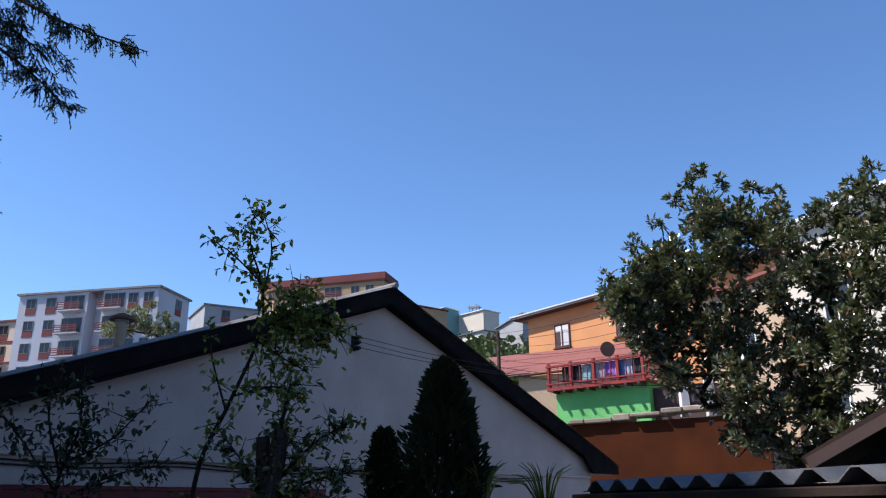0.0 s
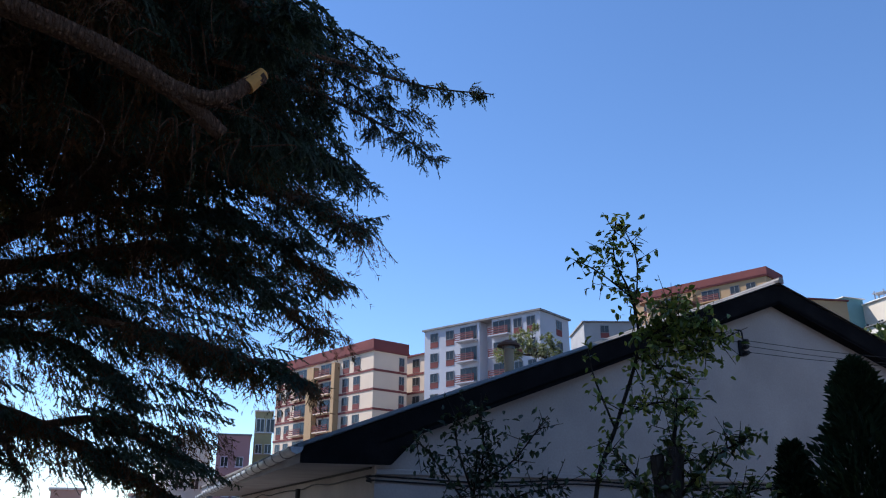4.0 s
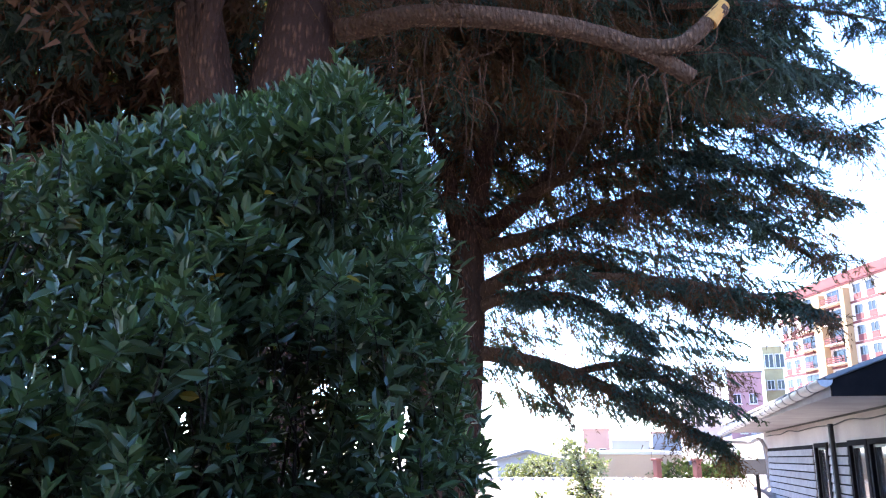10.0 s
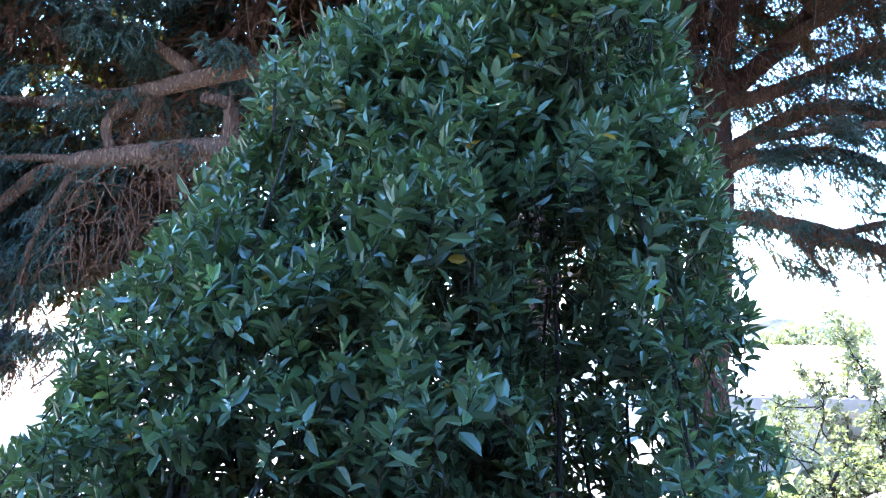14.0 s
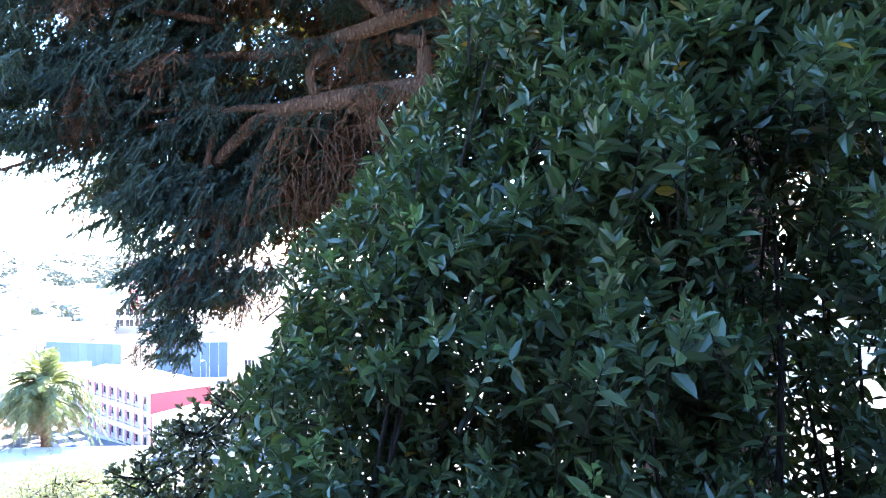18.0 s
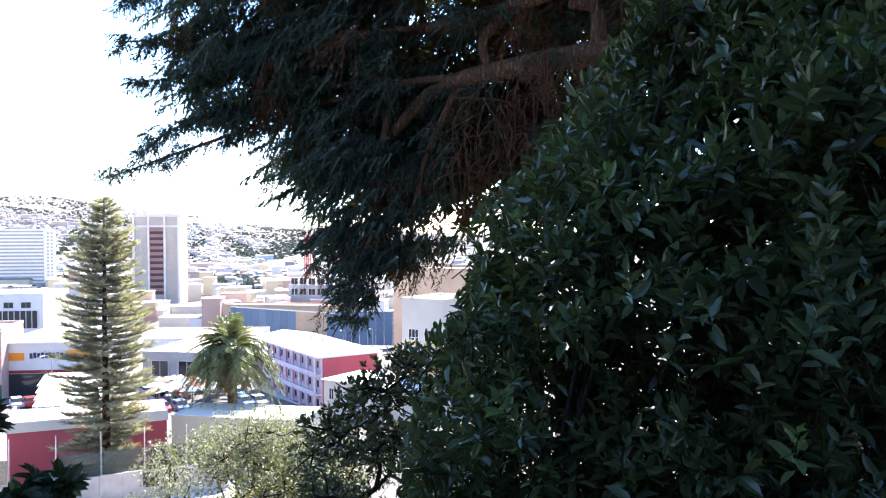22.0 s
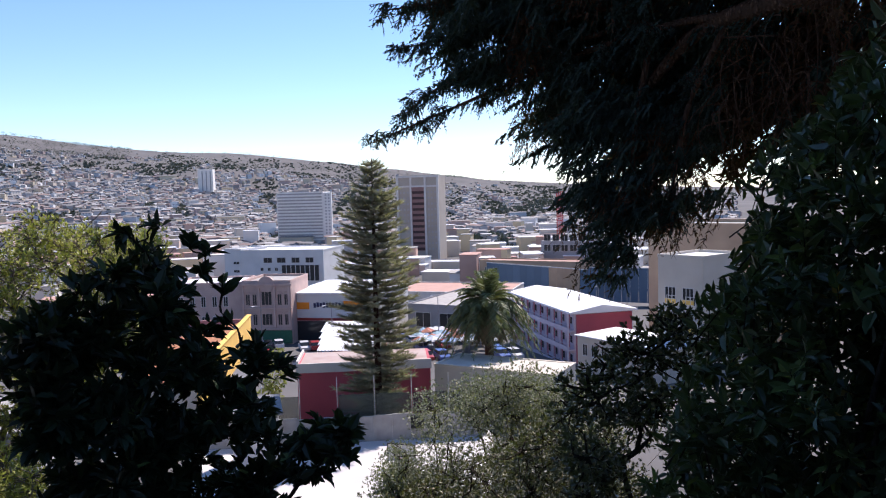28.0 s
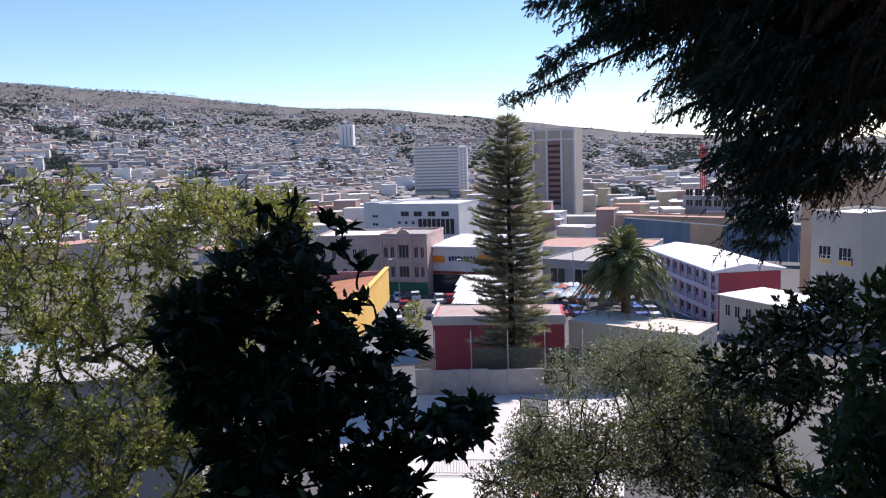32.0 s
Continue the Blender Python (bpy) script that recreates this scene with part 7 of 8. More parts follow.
block("old rose terrace house with sheet roof", -147, -142.7, 160, 156, 12, -26.5, rise(-7.0, 158), M_ROSE, M_CLAYROOF, [(ho - 5.2, 2.0, 0.9, 1.2, 0.08, 0.95)])
sbk, sbw = block("white store with a sheet roof and coloured sign", -135.85, -129.5, 153, 147, 22, -26.5, rise(-7.2, 150), M_BRIGHT, M_WHITEROOF, [], parapet=0.0)
hst = rise(-7.2, 150) + 26.5
part("roof_slope", prism([(-0.4, hst + 0.02), (sbw + 0.4, hst + 0.02), (sbw + 0.4, hst + 0.3), (-0.4, hst + 0.3)], 22), M_WHITEROOF, sbk, m=Matrix.Translation((0, -0.5, 0)))
part("sign_block", boxes((0.2, -0.12, hst - 2.9, 3.7, 0, hst - 1.6)), M_ORANGESIGN, sbk, "orange sign panel")
part("sign_block", boxes((10.6, -0.12, hst - 2.6, 14.6, 0, hst - 1.3)), M_ORANGESIGN, sbk, "orange sign panel")
M_SIGNBAR = paint("dark_sign_bar", (0.05, 0.05, 0.1), (0.06, 0.06, 0.1))
for i in range(9):
    part("sign_bar", boxes((4.6 + 0.62 * i, -0.12, hst - 2.6 + 0.1 * (i % 3), 5.05 + 0.62 * i, 0, hst - 1.7 + 0.12 * (i % 2))), M_SIGNBAR, sbk)
part("red_band", boxes((0, -0.15, hst - 5.1, sbw, 0, hst - 4.6)), M_REDPAINT, sbk)
part("shopfront", boxes((0.4, -0.1, 0.2, sbw - 0.4, 0, hst - 5.2)), M_GLASS, sbk)
block("grey warehouse with dark openings", -127.4, -121.5, 158, 150, 26, -26.5, rise(-8.5, 152), M_APTGREY, M_CONCRETE, [(1.0, 3.0, 3.4, 2.0, 0.1, 0.95)], parapet=0.3)
block("low sheet-roofed market hall", -128.5, -120, 190, 182, 20, -28, rise(-7.4, 186), M_PALE, M_CLAYROOF, [], parapet=0.3)
# pink shed building by the court
pb, pbw = block("crimson-walled flat building behind the court", -135.7, -126.0, 72.5, 72, 5.5, -21.5, rise(-12.2, 72), M_PINK, paint("dusty_red_roof", (0.36, 0.25, 0.22), (0.46, 0.38, 0.35), scale=0.6, bump=0.1), [], parapet=0.0)
hp = rise(-12.2, 72) + 21.5
part("coping", boxes((-0.1, -0.12, hp - 0.75, pbw + 0.1, 0.02, hp + 0.12), (-0.1, 0.02, hp - 0.2, 0.1, 5.5, hp + 0.35)), M_PALE, pb, "pale fascia band")
block("low building with a cream flat roof behind the palm", -125.7, -116.8, 71, 66, 5, -21, rise(-12.9, 69), M_BEIGE, paint("cream_roof", (0.62, 0.56, 0.48), (0.52, 0.46, 0.39), scale=0.4), [], parapet=0.1)
# yellow end wall with an orange roof
M_RUST = paint("rust_orange_roof", (0.45, 0.2, 0.1), (0.33, 0.14, 0.07), scale=0.8, bump=0.3)
YP, YQ = mid(-142.7, 70), mid(-139.0, 99)
yw = (YP - YQ).length
yb = thing("building", "long yellow side wall with a rust-orange roof behind", "building", frame_at(YP, YQ, -24))
yz = rise(-8.4, 99) + 24
part("wall", boxes((0, -0.4, yz - 4.0, yw, 0, yz)), M_YELLOW, yb, "sunlit yellow wall")
part("base_wall", boxes((0, -0.36, 0, yw, 0, yz - 4.0)), M_APTGREY, yb, "grey lower wall")
part("roof", prism([(0.2, yz - 0.9), (7.0, yz - 1.7), (7.0, yz - 1.55), (0.2, yz - 0.75)], yw), M_RUST, yb, "rust-orange sheet roof", m=Matrix(((0, 1, 0, 0), (1, 0, 0, 0), (0, 0, 1, 0), (0, 0, 0, 1))))
part("coping", boxes((-0.1, -0.5, yz, yw + 0.1, 0.05, yz + 0.12)), M_YELLOW, yb)
part("back_parapet", boxes((yw - 0.2, 0.1, yz - 3, yw + 0.1, 8.6, yz - 0.4)), M_ROSE, yb)
part("body", boxes((0.1, 0.05, 0, yw, 6.9, yz - 1.75)), M_BEIGE, yb)
# white sheet roofs of the street market
for i in range(4):
    p, q = mid(-133.6 - 0.1 * i, 131 - 5 * i), mid(-129.9 + 0.2 * i, 129 - 5 * i)
    w = (q - p).length
    aw = thing("market_roof", "sloping white sheet roof over market stalls", "roof", frame_at(p, q, rise(-9.55 - 0.42 * i, 130 - 5 * i)), "white market roofs")
    part("sheet", sheet_roof(w, 4.6, 0.5, 0.06, 0.02), M_WHITEROOF, aw, m=pose(0, -2.4, -0.55, 13))
    for x in (0.2, w / 2, w - 0.2):
        part("post", boxes((x - 0.06, -2.0, -3.4, x + 0.06, -1.88, -0.45)), M_STEEL, aw)
        part("post", boxes((x - 0.06, 1.8, -3.4, x + 0.06, 1.92, 0.4)), M_STEEL, aw)
# ball court
CZ = -18.36
court = tagged(part("court", mesh_np("court", [tuple(polar(a, d, CZ - dz)) for dz in (0, 0.3) for a, d in ((-143, 45), (-122, 43), (-121.5, 66), (-143.5, 66))], [(3, 2, 1, 0), (4, 5, 6, 7), (0, 1, 5, 4), (1, 2, 6, 5), (2, 3, 7, 6), (3, 0, 4, 7)]), M_COURT), "bleached concrete ball court", "court", kind="structure")
cwall = thing("concrete_wall", "pale concrete wall along the court's far side", "wall", frame_at(mid(-144, 64.5), mid(-122, 63), CZ))
w = (mid(-144, 64.5) - mid(-122, 63)).length
for i in range(16):
    part("panel", boxes((i * w / 16 + 0.003, 0, 0, (i + 1) * w / 16 - 0.003, 0.18, 2.05 + 0.05 * (i % 3)), bevel=0.02), M_CONCRETE, cwall)
fence = thing("mesh_fence", "tall wire fence with slim steel poles behind the court", "fence", frame_at(mid(-141, 65.3), mid(-122, 64), CZ))
w = (mid(-141, 65.3) - mid(-122, 64)).length
for i in range(8):
    part("pole", shared("fence_pole", lambda: boxes((-0.03, 0.27, 0, 0.03, 0.33, 5.0)), M_PALE), None, fence, m=pose(i * w / 7, 0, 0))
M_NET = paint("green_shade_net", (0.09, 0.1, 0.08), (0.12, 0.13, 0.1), scale=0.4)
nn, nl = M_NET.node_tree.nodes, M_NET.node_tree.links
nmix, ntr = nn.new("ShaderNodeMixShader"), nn.new("ShaderNodeBsdfTransparent")
nmix.inputs[0].default_value = 0.42
nl.new(nn["Principled BSDF"].outputs[0], nmix.inputs[1])
nl.new(ntr.outputs[0], nmix.inputs[2])
nl.new(nmix.outputs[0], nn["Material Output"].inputs["Surface"])
for i in range(7):
    if i == 2:
        continue
    part("shade_net", boxes((i * w / 7 + 0.1, 0.29, 1.2, (i + 1) * w / 7 - 0.1, 0.31, 3.5)), M_NET, fence, "dark green shade netting")
hoop = thing("basketball_hoop", "basketball stand with a grey-framed backboard", "basketball hoop", frame_at(polar(-129.4, 50.5), polar(-127.2, 49.8), CZ))
part("backboard", boxes((0, 0, 2.55, 1.8, 0.06, 3.6)), M_PALE, hoop)
part("backboard_frame", boxes((-0.06, -0.03, 2.5, 0.0, 0.09, 3.66), (1.8, -0.03, 2.5, 1.86, 0.09, 3.66), (0, -0.03, 3.6, 1.8, 0.09, 3.66), (0, -0.03, 2.5, 1.8, 0.09, 2.55), (0.6, -0.03, 2.7, 0.64, 0.0, 3.1), (1.16, -0.03, 2.7, 1.2, 0.0, 3.1), (0.6, -0.03, 3.06, 1.2, 0.0, 3.1)), M_BLACK, hoop)
part("post", boxes((0.82, 0.5, 0, 0.98, 0.66, 3.2), (0.84, 0.06, 3.0, 0.96, 0.6, 3.1)), M_STEEL, hoop)
part("rim", mesh_np("rim", *tube_np([(0.9 + 0.23 * math.cos(a), -0.3 + 0.23 * math.sin(a), 2.75) for a in np.linspace(0, 2 * math.pi, 15)], [0.015] * 15, 5)), M_CRANE, hoop)
sb2 = thing("speaker_box", "black box on a bracket over the court wall", "box", frame_at(polar(-127.6, 62), polar(-126.5, 62), CZ))
part("box", boxes((0, 0, 1.0, 1.1, 0.7, 2.1), bevel=0.05), M_BLACK, sb2)
part("stand", boxes((0.5, 0.3, 0, 0.6, 0.4, 1.0)), M_STEEL, sb2)
rail = thing("railing", "white steel railing across the near side of the court", "railing", frame_at(polar(-137, 47), polar(-128.5, 46.5), CZ))
w = (polar(-137, 47) - polar(-128.5, 46.5)).length
part("top_rail", boxes((0, 0, 0.95, w, 0.06, 1.02)), M_PALE, rail)
part("bottom_rail", boxes((0, 0, 0.1, w, 0.05, 0.15)), M_PALE, rail)
for i in range(40):
    part("bar", shared("rail_bar", lambda: boxes((-0.015, 0.01, 0.1, 0.015, 0.05, 0.98)), M_PALE), None, rail, m=pose(i * w / 39, 0, 0))
for i in range(7):
    st_ = part("step", boxes((-3.5, 0, 0, 3.5, 1.6, 0.3), bevel=0.02), M_PALE, None, m=frame_at(polar(-137, 44 - 1.6 * i), polar(-128, 43.6 - 1.6 * i), CZ + 0.3 * i + 0.1))
    tagged(st_, "broad bleached concrete step", "step", "steps down to the court")
roofl = cottage("long low building with a white sheet roof below the trees", mid(-166, 36), mid(-153, 34), 6, -17.5, rise(-14.2, 35), M_APTGREY, M_CONCRETE, [(1.5, 2.5, 2.0, 1.4), (4.5, 2.5, 2.0, 1.4)])
cottage("blue-roofed shed far below the trees", mid(-168, 60), mid(-161.5, 58), 6, -19, rise(-12.6, 59), M_BLUE, paint("blue_sheet", (0.25, 0.4, 0.5), (0.2, 0.35, 0.45)), [])
cottage("grey sheet-roofed lean-to beside the court", mid(-140.5, 56), mid(-137.2, 56), 5, -18.5, rise(-15.4, 56), M_PALE, M_GREYROOF, [])

# cars and market stalls on the street
CARCOL = ((0.6, 0.6, 0.62), (0.03, 0.03, 0.04), (0.35, 0.03, 0.03), (0.05, 0.1, 0.3), (0.4, 0.42, 0.45), (0.7, 0.7, 0.7))


def car(m, col, label):
    t = thing("car", label, "car", m, "cars parked in the street")
    cm = paint("car_paint", col, tuple(0.9 * c for c in col), rough=0.3, spec=0.6)
    part("body", prism([(0, 0.25), (4.2, 0.25), (4.25, 0.75), (3.3, 0.9), (0.1, 0.92)], 1.7), cm, t)
    part("cabin", prism([(0.25, 0.9), (3.2, 0.9), (2.6, 1.42), (0.7, 1.42)], 1.5), M_GLASS, t, m=pose(0, 0.1, 0))
    part("roof", boxes((0.72, 0.12, 1.42, 2.58, 1.58, 1.46)), cm, t)
    for x in (0.8, 3.4):
        for y in (0.0, 1.52):
            part("wheel", shared("car_wheel", lambda: _wheel(), M_BLACK), None, t, m=pose(x, y, 0.3))


def _wheel():
    bm = bmesh.new()
    bmesh.ops.create_cone(bm, cap_ends=True, segments=12, radius1=0.3, radius2=0.3, depth=0.18)
    bmesh.ops.transform(bm, verts=bm.verts, matrix=Matrix.Translation((0, 0.09, 0)) @ Matrix.Rotation(math.pi / 2, 4, "X"))
    return bm


rng = random.Random(8)
for i in range(46):
    az, d = -140 + 20 * rng.random(), rng.choice((126, 132, 138, 143))
    car(Matrix.Translation(polar(az, d, ground_z(az, d) + 0.05)) @ Matrix.Rotation(radians(52 + rng.choice((0, 180))), 4, "Z"), CARCOL[i % 6], ("silver", "black", "red", "blue", "grey", "white")[i % 6] + " car parked in the street below")
STALL = ((0.75, 0.75, 0.75), (0.3, 0.42, 0.6), (0.5, 0.2, 0.13), (0.7, 0.7, 0.7), (0.35, 0.5, 0.55))
for i in range(56):
    az, d = -126.8 + 5.2 * rng.random(), 128 + 17 * rng.random()
    t = thing("market_umbrella", "square market umbrella over a street stall", "umbrella", Matrix.Translation(polar(az, d, ground_z(az, d))) @ Matrix.Rotation(rng.random() * 3, 4, "Z"), "umbrellas of the street market")
    c = STALL[i % 5]
    mt = bpy.data.materials.get("canopy_cloth_%d" % (i % 5)) or paint("canopy_cloth_%d" % (i % 5), c, tuple(0.85 * k for k in c))
    part("pole", boxes((-0.03, -0.03, 0, 0.03, 0.03, 2.6)), M_STEEL, t)
    part("canopy", mesh_np("canopy", *tube_np([(0, 0, 2.15), (0, 0, 2.2), (0, 0, 2.75)], [1.35, 1.3, 0.05], 4)), mt, t)
for az, d in ((-125.2, 140), (-133, 128), (-138, 133), (-113.5, 150), (-111.5, 150)):
    t = thing("street_lamp", "tall grey street lamp", "street lamp", Matrix.Translation(polar(az, d, ground_z(az, d))), "street lamps")
    part("pole", mesh_np("pole", *tube_np([(0, 0, 0), (0, 0, 8.5)], [0.1, 0.06], 8)), M_STEEL, t)
    part("arm", mesh_np("arm", *tube_np(smooth_line([(0, 0, 8.4), (0.5, 0, 9.0), (1.8, 0, 9.1)], 5), [0.05] * 11, 6)), M_STEEL, t)
    part("head", boxes((1.5, -0.15, 9.02, 2.3, 0.15, 9.16), bevel=0.03), M_STEEL, t)

# -- the mid-distance city: plain blocks, each its own building --
CITYCOL = ((0.75, 0.71, 0.66), (0.68, 0.6, 0.5), (0.6, 0.48, 0.4), (0.8, 0.77, 0.73), (0.55, 0.36, 0.29), (0.62, 0.58, 0.56), (0.66, 0.53, 0.34))
CM = [paint("city_plaster_%d" % i, c, tuple(0.8 * k for k in c), scale=0.08) for i, c in enumerate(CITYCOL)]
RM = [M_WHITEROOF, M_PALE, M_CLAYROOF, M_CONCRETE, M_WHITEROOF]
rng = random.Random(17)
spots = sorted((250 * (700 / 250) ** rng.random(), -168 + 66 * rng.random()) for i in range(520))
far_city = []
for i, (d, az) in enumerate(spots):
    if 500 < d < 545 and -138 < az < -130 or 370 < d < 402 and -129 < az < -123:
        continue
    z = ground_z(az, d)
    w, dep, h = rng.uniform(5, 13), rng.uniform(5, 11), rng.choice((3.5, 4, 5, 6, 7, 8, 9.5, 11))
    p = polar(az, d)
    ang = math.degrees(math.atan2(-p.x, p.y)) + 180 + rng.uniform(-18, 18)
    if i >= 285:
        far_city.append((p.x, p.y, z - 2, w, dep, h + 2, radians(ang)))
        continue
    b = thing("building", rng.choice(("plain pale city building with a flat roof", "low city building with a sheet roof", "tan city building with rows of windows")), "building", Matrix.Translation((p.x, p.y, z - 2)) @ Matrix.Rotation(radians(ang), 4, "Z"), "city buildings")
    part("wall", boxes((-w / 2, 0, 0, w / 2, dep, h + 2)), CM[i % 7], b)
    part("roof", boxes((-w / 2 - 0.2, -0.2, h + 2, w / 2 + 0.2, dep + 0.2, h + 2.3)), RM[i % 5], b)
    for f in range(max(1, int(h // 3))):
        zz = 3.2 + 3 * f
        n = int(w // 3.2)
        part("glazing_band", boxes(*[(-w / 2 + 0.9 + 3.2 * k, -0.06, zz, -w / 2 + 2.3 + 3.2 * k, 0.02, zz + 1.3) for k in range(n)]), M_GLASS, b)


def ravine(a, d):
    """How far a spot of the hills lies in a wooded gully: gullies run in long bands across the slope."""
    u, v = a * 0.3, 3.6 * math.log(d / 420)
    return noise.noise(Vector((u, v, 0.4))) + 0.55 * noise.noise(Vector((2.3 * u, 2.1 * v, 5.0)))


# -- houses over the far hills: one mass --
def hill_houses():
    rng = np.random.default_rng(3)
    n = 36000
    az = rng.uniform(-170, -104, n)
    d = 420 * (2300 / 420) ** rng.uniform(0, 1, n) ** 0.8
    pts = []
    for a, r in zip(az, d):
        z = ground_z(a, r)
        dens = 0.75 - 2.6 * max(0.0, ravine(a, r) + 0.02)
        if r > 1250:
            dens -= (r - 1250) / 750 * 0.85
        if z < -31 and r < 480 or rng.uniform() > dens:
            continue
        pts.append((a, r, z))
    m = len(pts)
    a, r, z = (np.array(c) for c in zip(*pts))
    x, y = r * np.sin(np.radians(a)), r * np.cos(np.radians(a))
    w, dp, h = 3.0 + 9.5 * rng.uniform(size=m) ** 1.8, rng.uniform(3.0, 7.5, m), 1.6 + 3.6 * rng.uniform(size=m) ** 1.5
    big = rng.uniform(size=m) < 0.05
    w, h = np.where(big, w * 2.2, w), np.where(big, h * 1.7, h)
    th = rng.uniform(-1.2, 1.2, m) + np.radians(-a)
    u = np.stack([np.cos(th), np.sin(th)], 1)
    v = np.stack([-np.sin(th), np.cos(th)], 1)
    walls, roofs = [], []
    base = np.stack([x, y], 1)
    cor = [base + s * u * w[:, None] / 2 + t * v * dp[:, None] / 2 for s, t in ((-1, -1), (1, -1), (1, 1), (-1, 1))]
    lo = [np.column_stack([c, z - 4]) for c in cor]
    hi = [np.column_stack([c, z + h]) for c in cor]
    V = np.stack(lo + hi, 1).reshape(-1, 3)
    k = np.arange(m)[:, None] * 8
    F = np.concatenate([k + [0, 1, 5, 4], k + [1, 2, 6, 5], k + [2, 3, 7, 6], k + [3, 0, 4, 7], k + [4, 5, 6, 7]])
    V2 = np.stack([np.column_stack([c + (c - base) * 0.12, z + h - 0.1]) for c in cor] + [np.column_stack([base + s * u * w[:, None] / 2.0, z + h + 0.8]) for s in (-1, 1)], 1).reshape(-1, 3)
    k = np.arange(m)[:, None] * 6
    F2 = np.concatenate([k + [0, 1, 5, 4], k + [2, 3, 4, 5]])
    # small windows
    wv, wf = [], []
    for row in range(2):
        for col in (-0.28, 0.0, 0.28):
            c = base - v * (dp[:, None] / 2 + 0.06) + u * w[:, None] * col
            zz = z + 1.0 + 2.8 * row
            ok = (zz + 1.2 < z + h) & (r < 1000)
            q = [np.column_stack([c + s * u * 0.6, zz + t * 1.2])[ok] for s, t in ((-1, 0), (1, 0), (1, 1), (-1, 1))]
            wv.append(np.stack(q, 1).reshape(-1, 3))
    wv = np.vstack(wv)
    wf = np.arange(len(wv)).reshape(-1, 4)
    return (V, F), (V2, F2), (wv, wf)


def varied(name, colors, rough=0.9):
    m = bpy.data.materials.new(name)
    m.use_nodes = True
    n, l = m.node_tree.nodes, m.node_tree.links
    g, rp = n.new("ShaderNodeNewGeometry"), n.new("ShaderNodeValToRGB")
    rp.color_ramp.interpolation = "CONSTANT"
    el = rp.color_ramp.elements
    el[0].color = (*colors[0], 1)
    el[1].position, el[1].color = 1 / len(colors), (*colors[1], 1)
    for i in range(2, len(colors)):
        e = el.new(i / len(colors))
        e.color = (*colors[i], 1)
    l.new(g.outputs["Random Per Island"], rp.inputs[0])
    l.new(rp.outputs[0], n["Principled BSDF"].inputs["Base Color"])
    n["Principled BSDF"].inputs["Roughness"].default_value = rough
    return m


def block_mass(rows, lift=0.0, thick=None, grow=0.0):
    """Box after box from (x, y, foot, width, depth, height, turn): one mass."""
    r = np.array(rows)
    c, n = np.array([(-1, 0), (1, 0), (1, 1), (-1, 1)], dtype=float), len(rows)
    lx = c[None, :, 0] * (r[:, 3:4] / 2 + grow)
    ly = c[None, :, 1] * r[:, 4:5] + (c[None, :, 1] * 2 - 1) * grow
    cs, sn = np.cos(r[:, 6:7]), np.sin(r[:, 6:7])
    x, y = r[:, 0:1] + lx * cs - ly * sn, r[:, 1:2] + lx * sn + ly * cs
    lo = r[:, 2:3] + (lift * r[:, 5:6]) + 0 * x
    hi = lo + (thick if thick else r[:, 5:6])
    v = np.stack([np.concatenate([x, x], 1), np.concatenate([y, y], 1), np.concatenate([lo, hi], 1)], -1).reshape(-1, 3)
    k = np.arange(n)[:, None] * 8
    return v, np.concatenate([k + [0, 1, 5, 4], k + [1, 2, 6, 5], k + [2, 3, 7, 6], k + [3, 0, 4, 7], k + [4, 5, 6, 7]])


far_mass = thing("distant_city", "crowded pale buildings on the flat city floor", "buildings", kind="stuff")
part("walls", mesh_np("walls", *block_mass(far_city)), varied("far_city_walls", CITYCOL), far_mass)
part("roofs", mesh_np("roofs", *block_mass(far_city, 1.0, 0.3, 0.2)), varied("far_city_roofs", ((0.7, 0.7, 0.71), (0.5, 0.48, 0.46), (0.45, 0.29, 0.23), (0.4, 0.39, 0.38))), far_mass)
hw_, hr_, hg_ = hill_houses()
hh = thing("hillside_houses", "thousands of small pale houses climbing the far hills", "houses", kind="stuff")
part("walls", mesh_np("walls", *hw_), varied("hill_walls", ((0.62, 0.59, 0.56), (0.46, 0.41, 0.38), (0.38, 0.29, 0.27), (0.75, 0.73, 0.71), (0.55, 0.47, 0.39), (0.34, 0.35, 0.38), (0.5, 0.47, 0.46), (0.28, 0.26, 0.26), (0.65, 0.54, 0.39), (0.5, 0.36, 0.32), (0.68, 0.62, 0.56), (0.4, 0.44, 0.48))), hh)
part("roofs", mesh_np("roofs", *hr_), varied("hill_roofs", ((0.42, 0.41, 0.4), (0.2, 0.195, 0.195), (0.25, 0.18, 0.16), (0.31, 0.3, 0.29), (0.16, 0.16, 0.16), (0.22, 0.195, 0.185))), hh)
part("windows", mesh_np("windows", *hg_), M_APTGREY, hh)


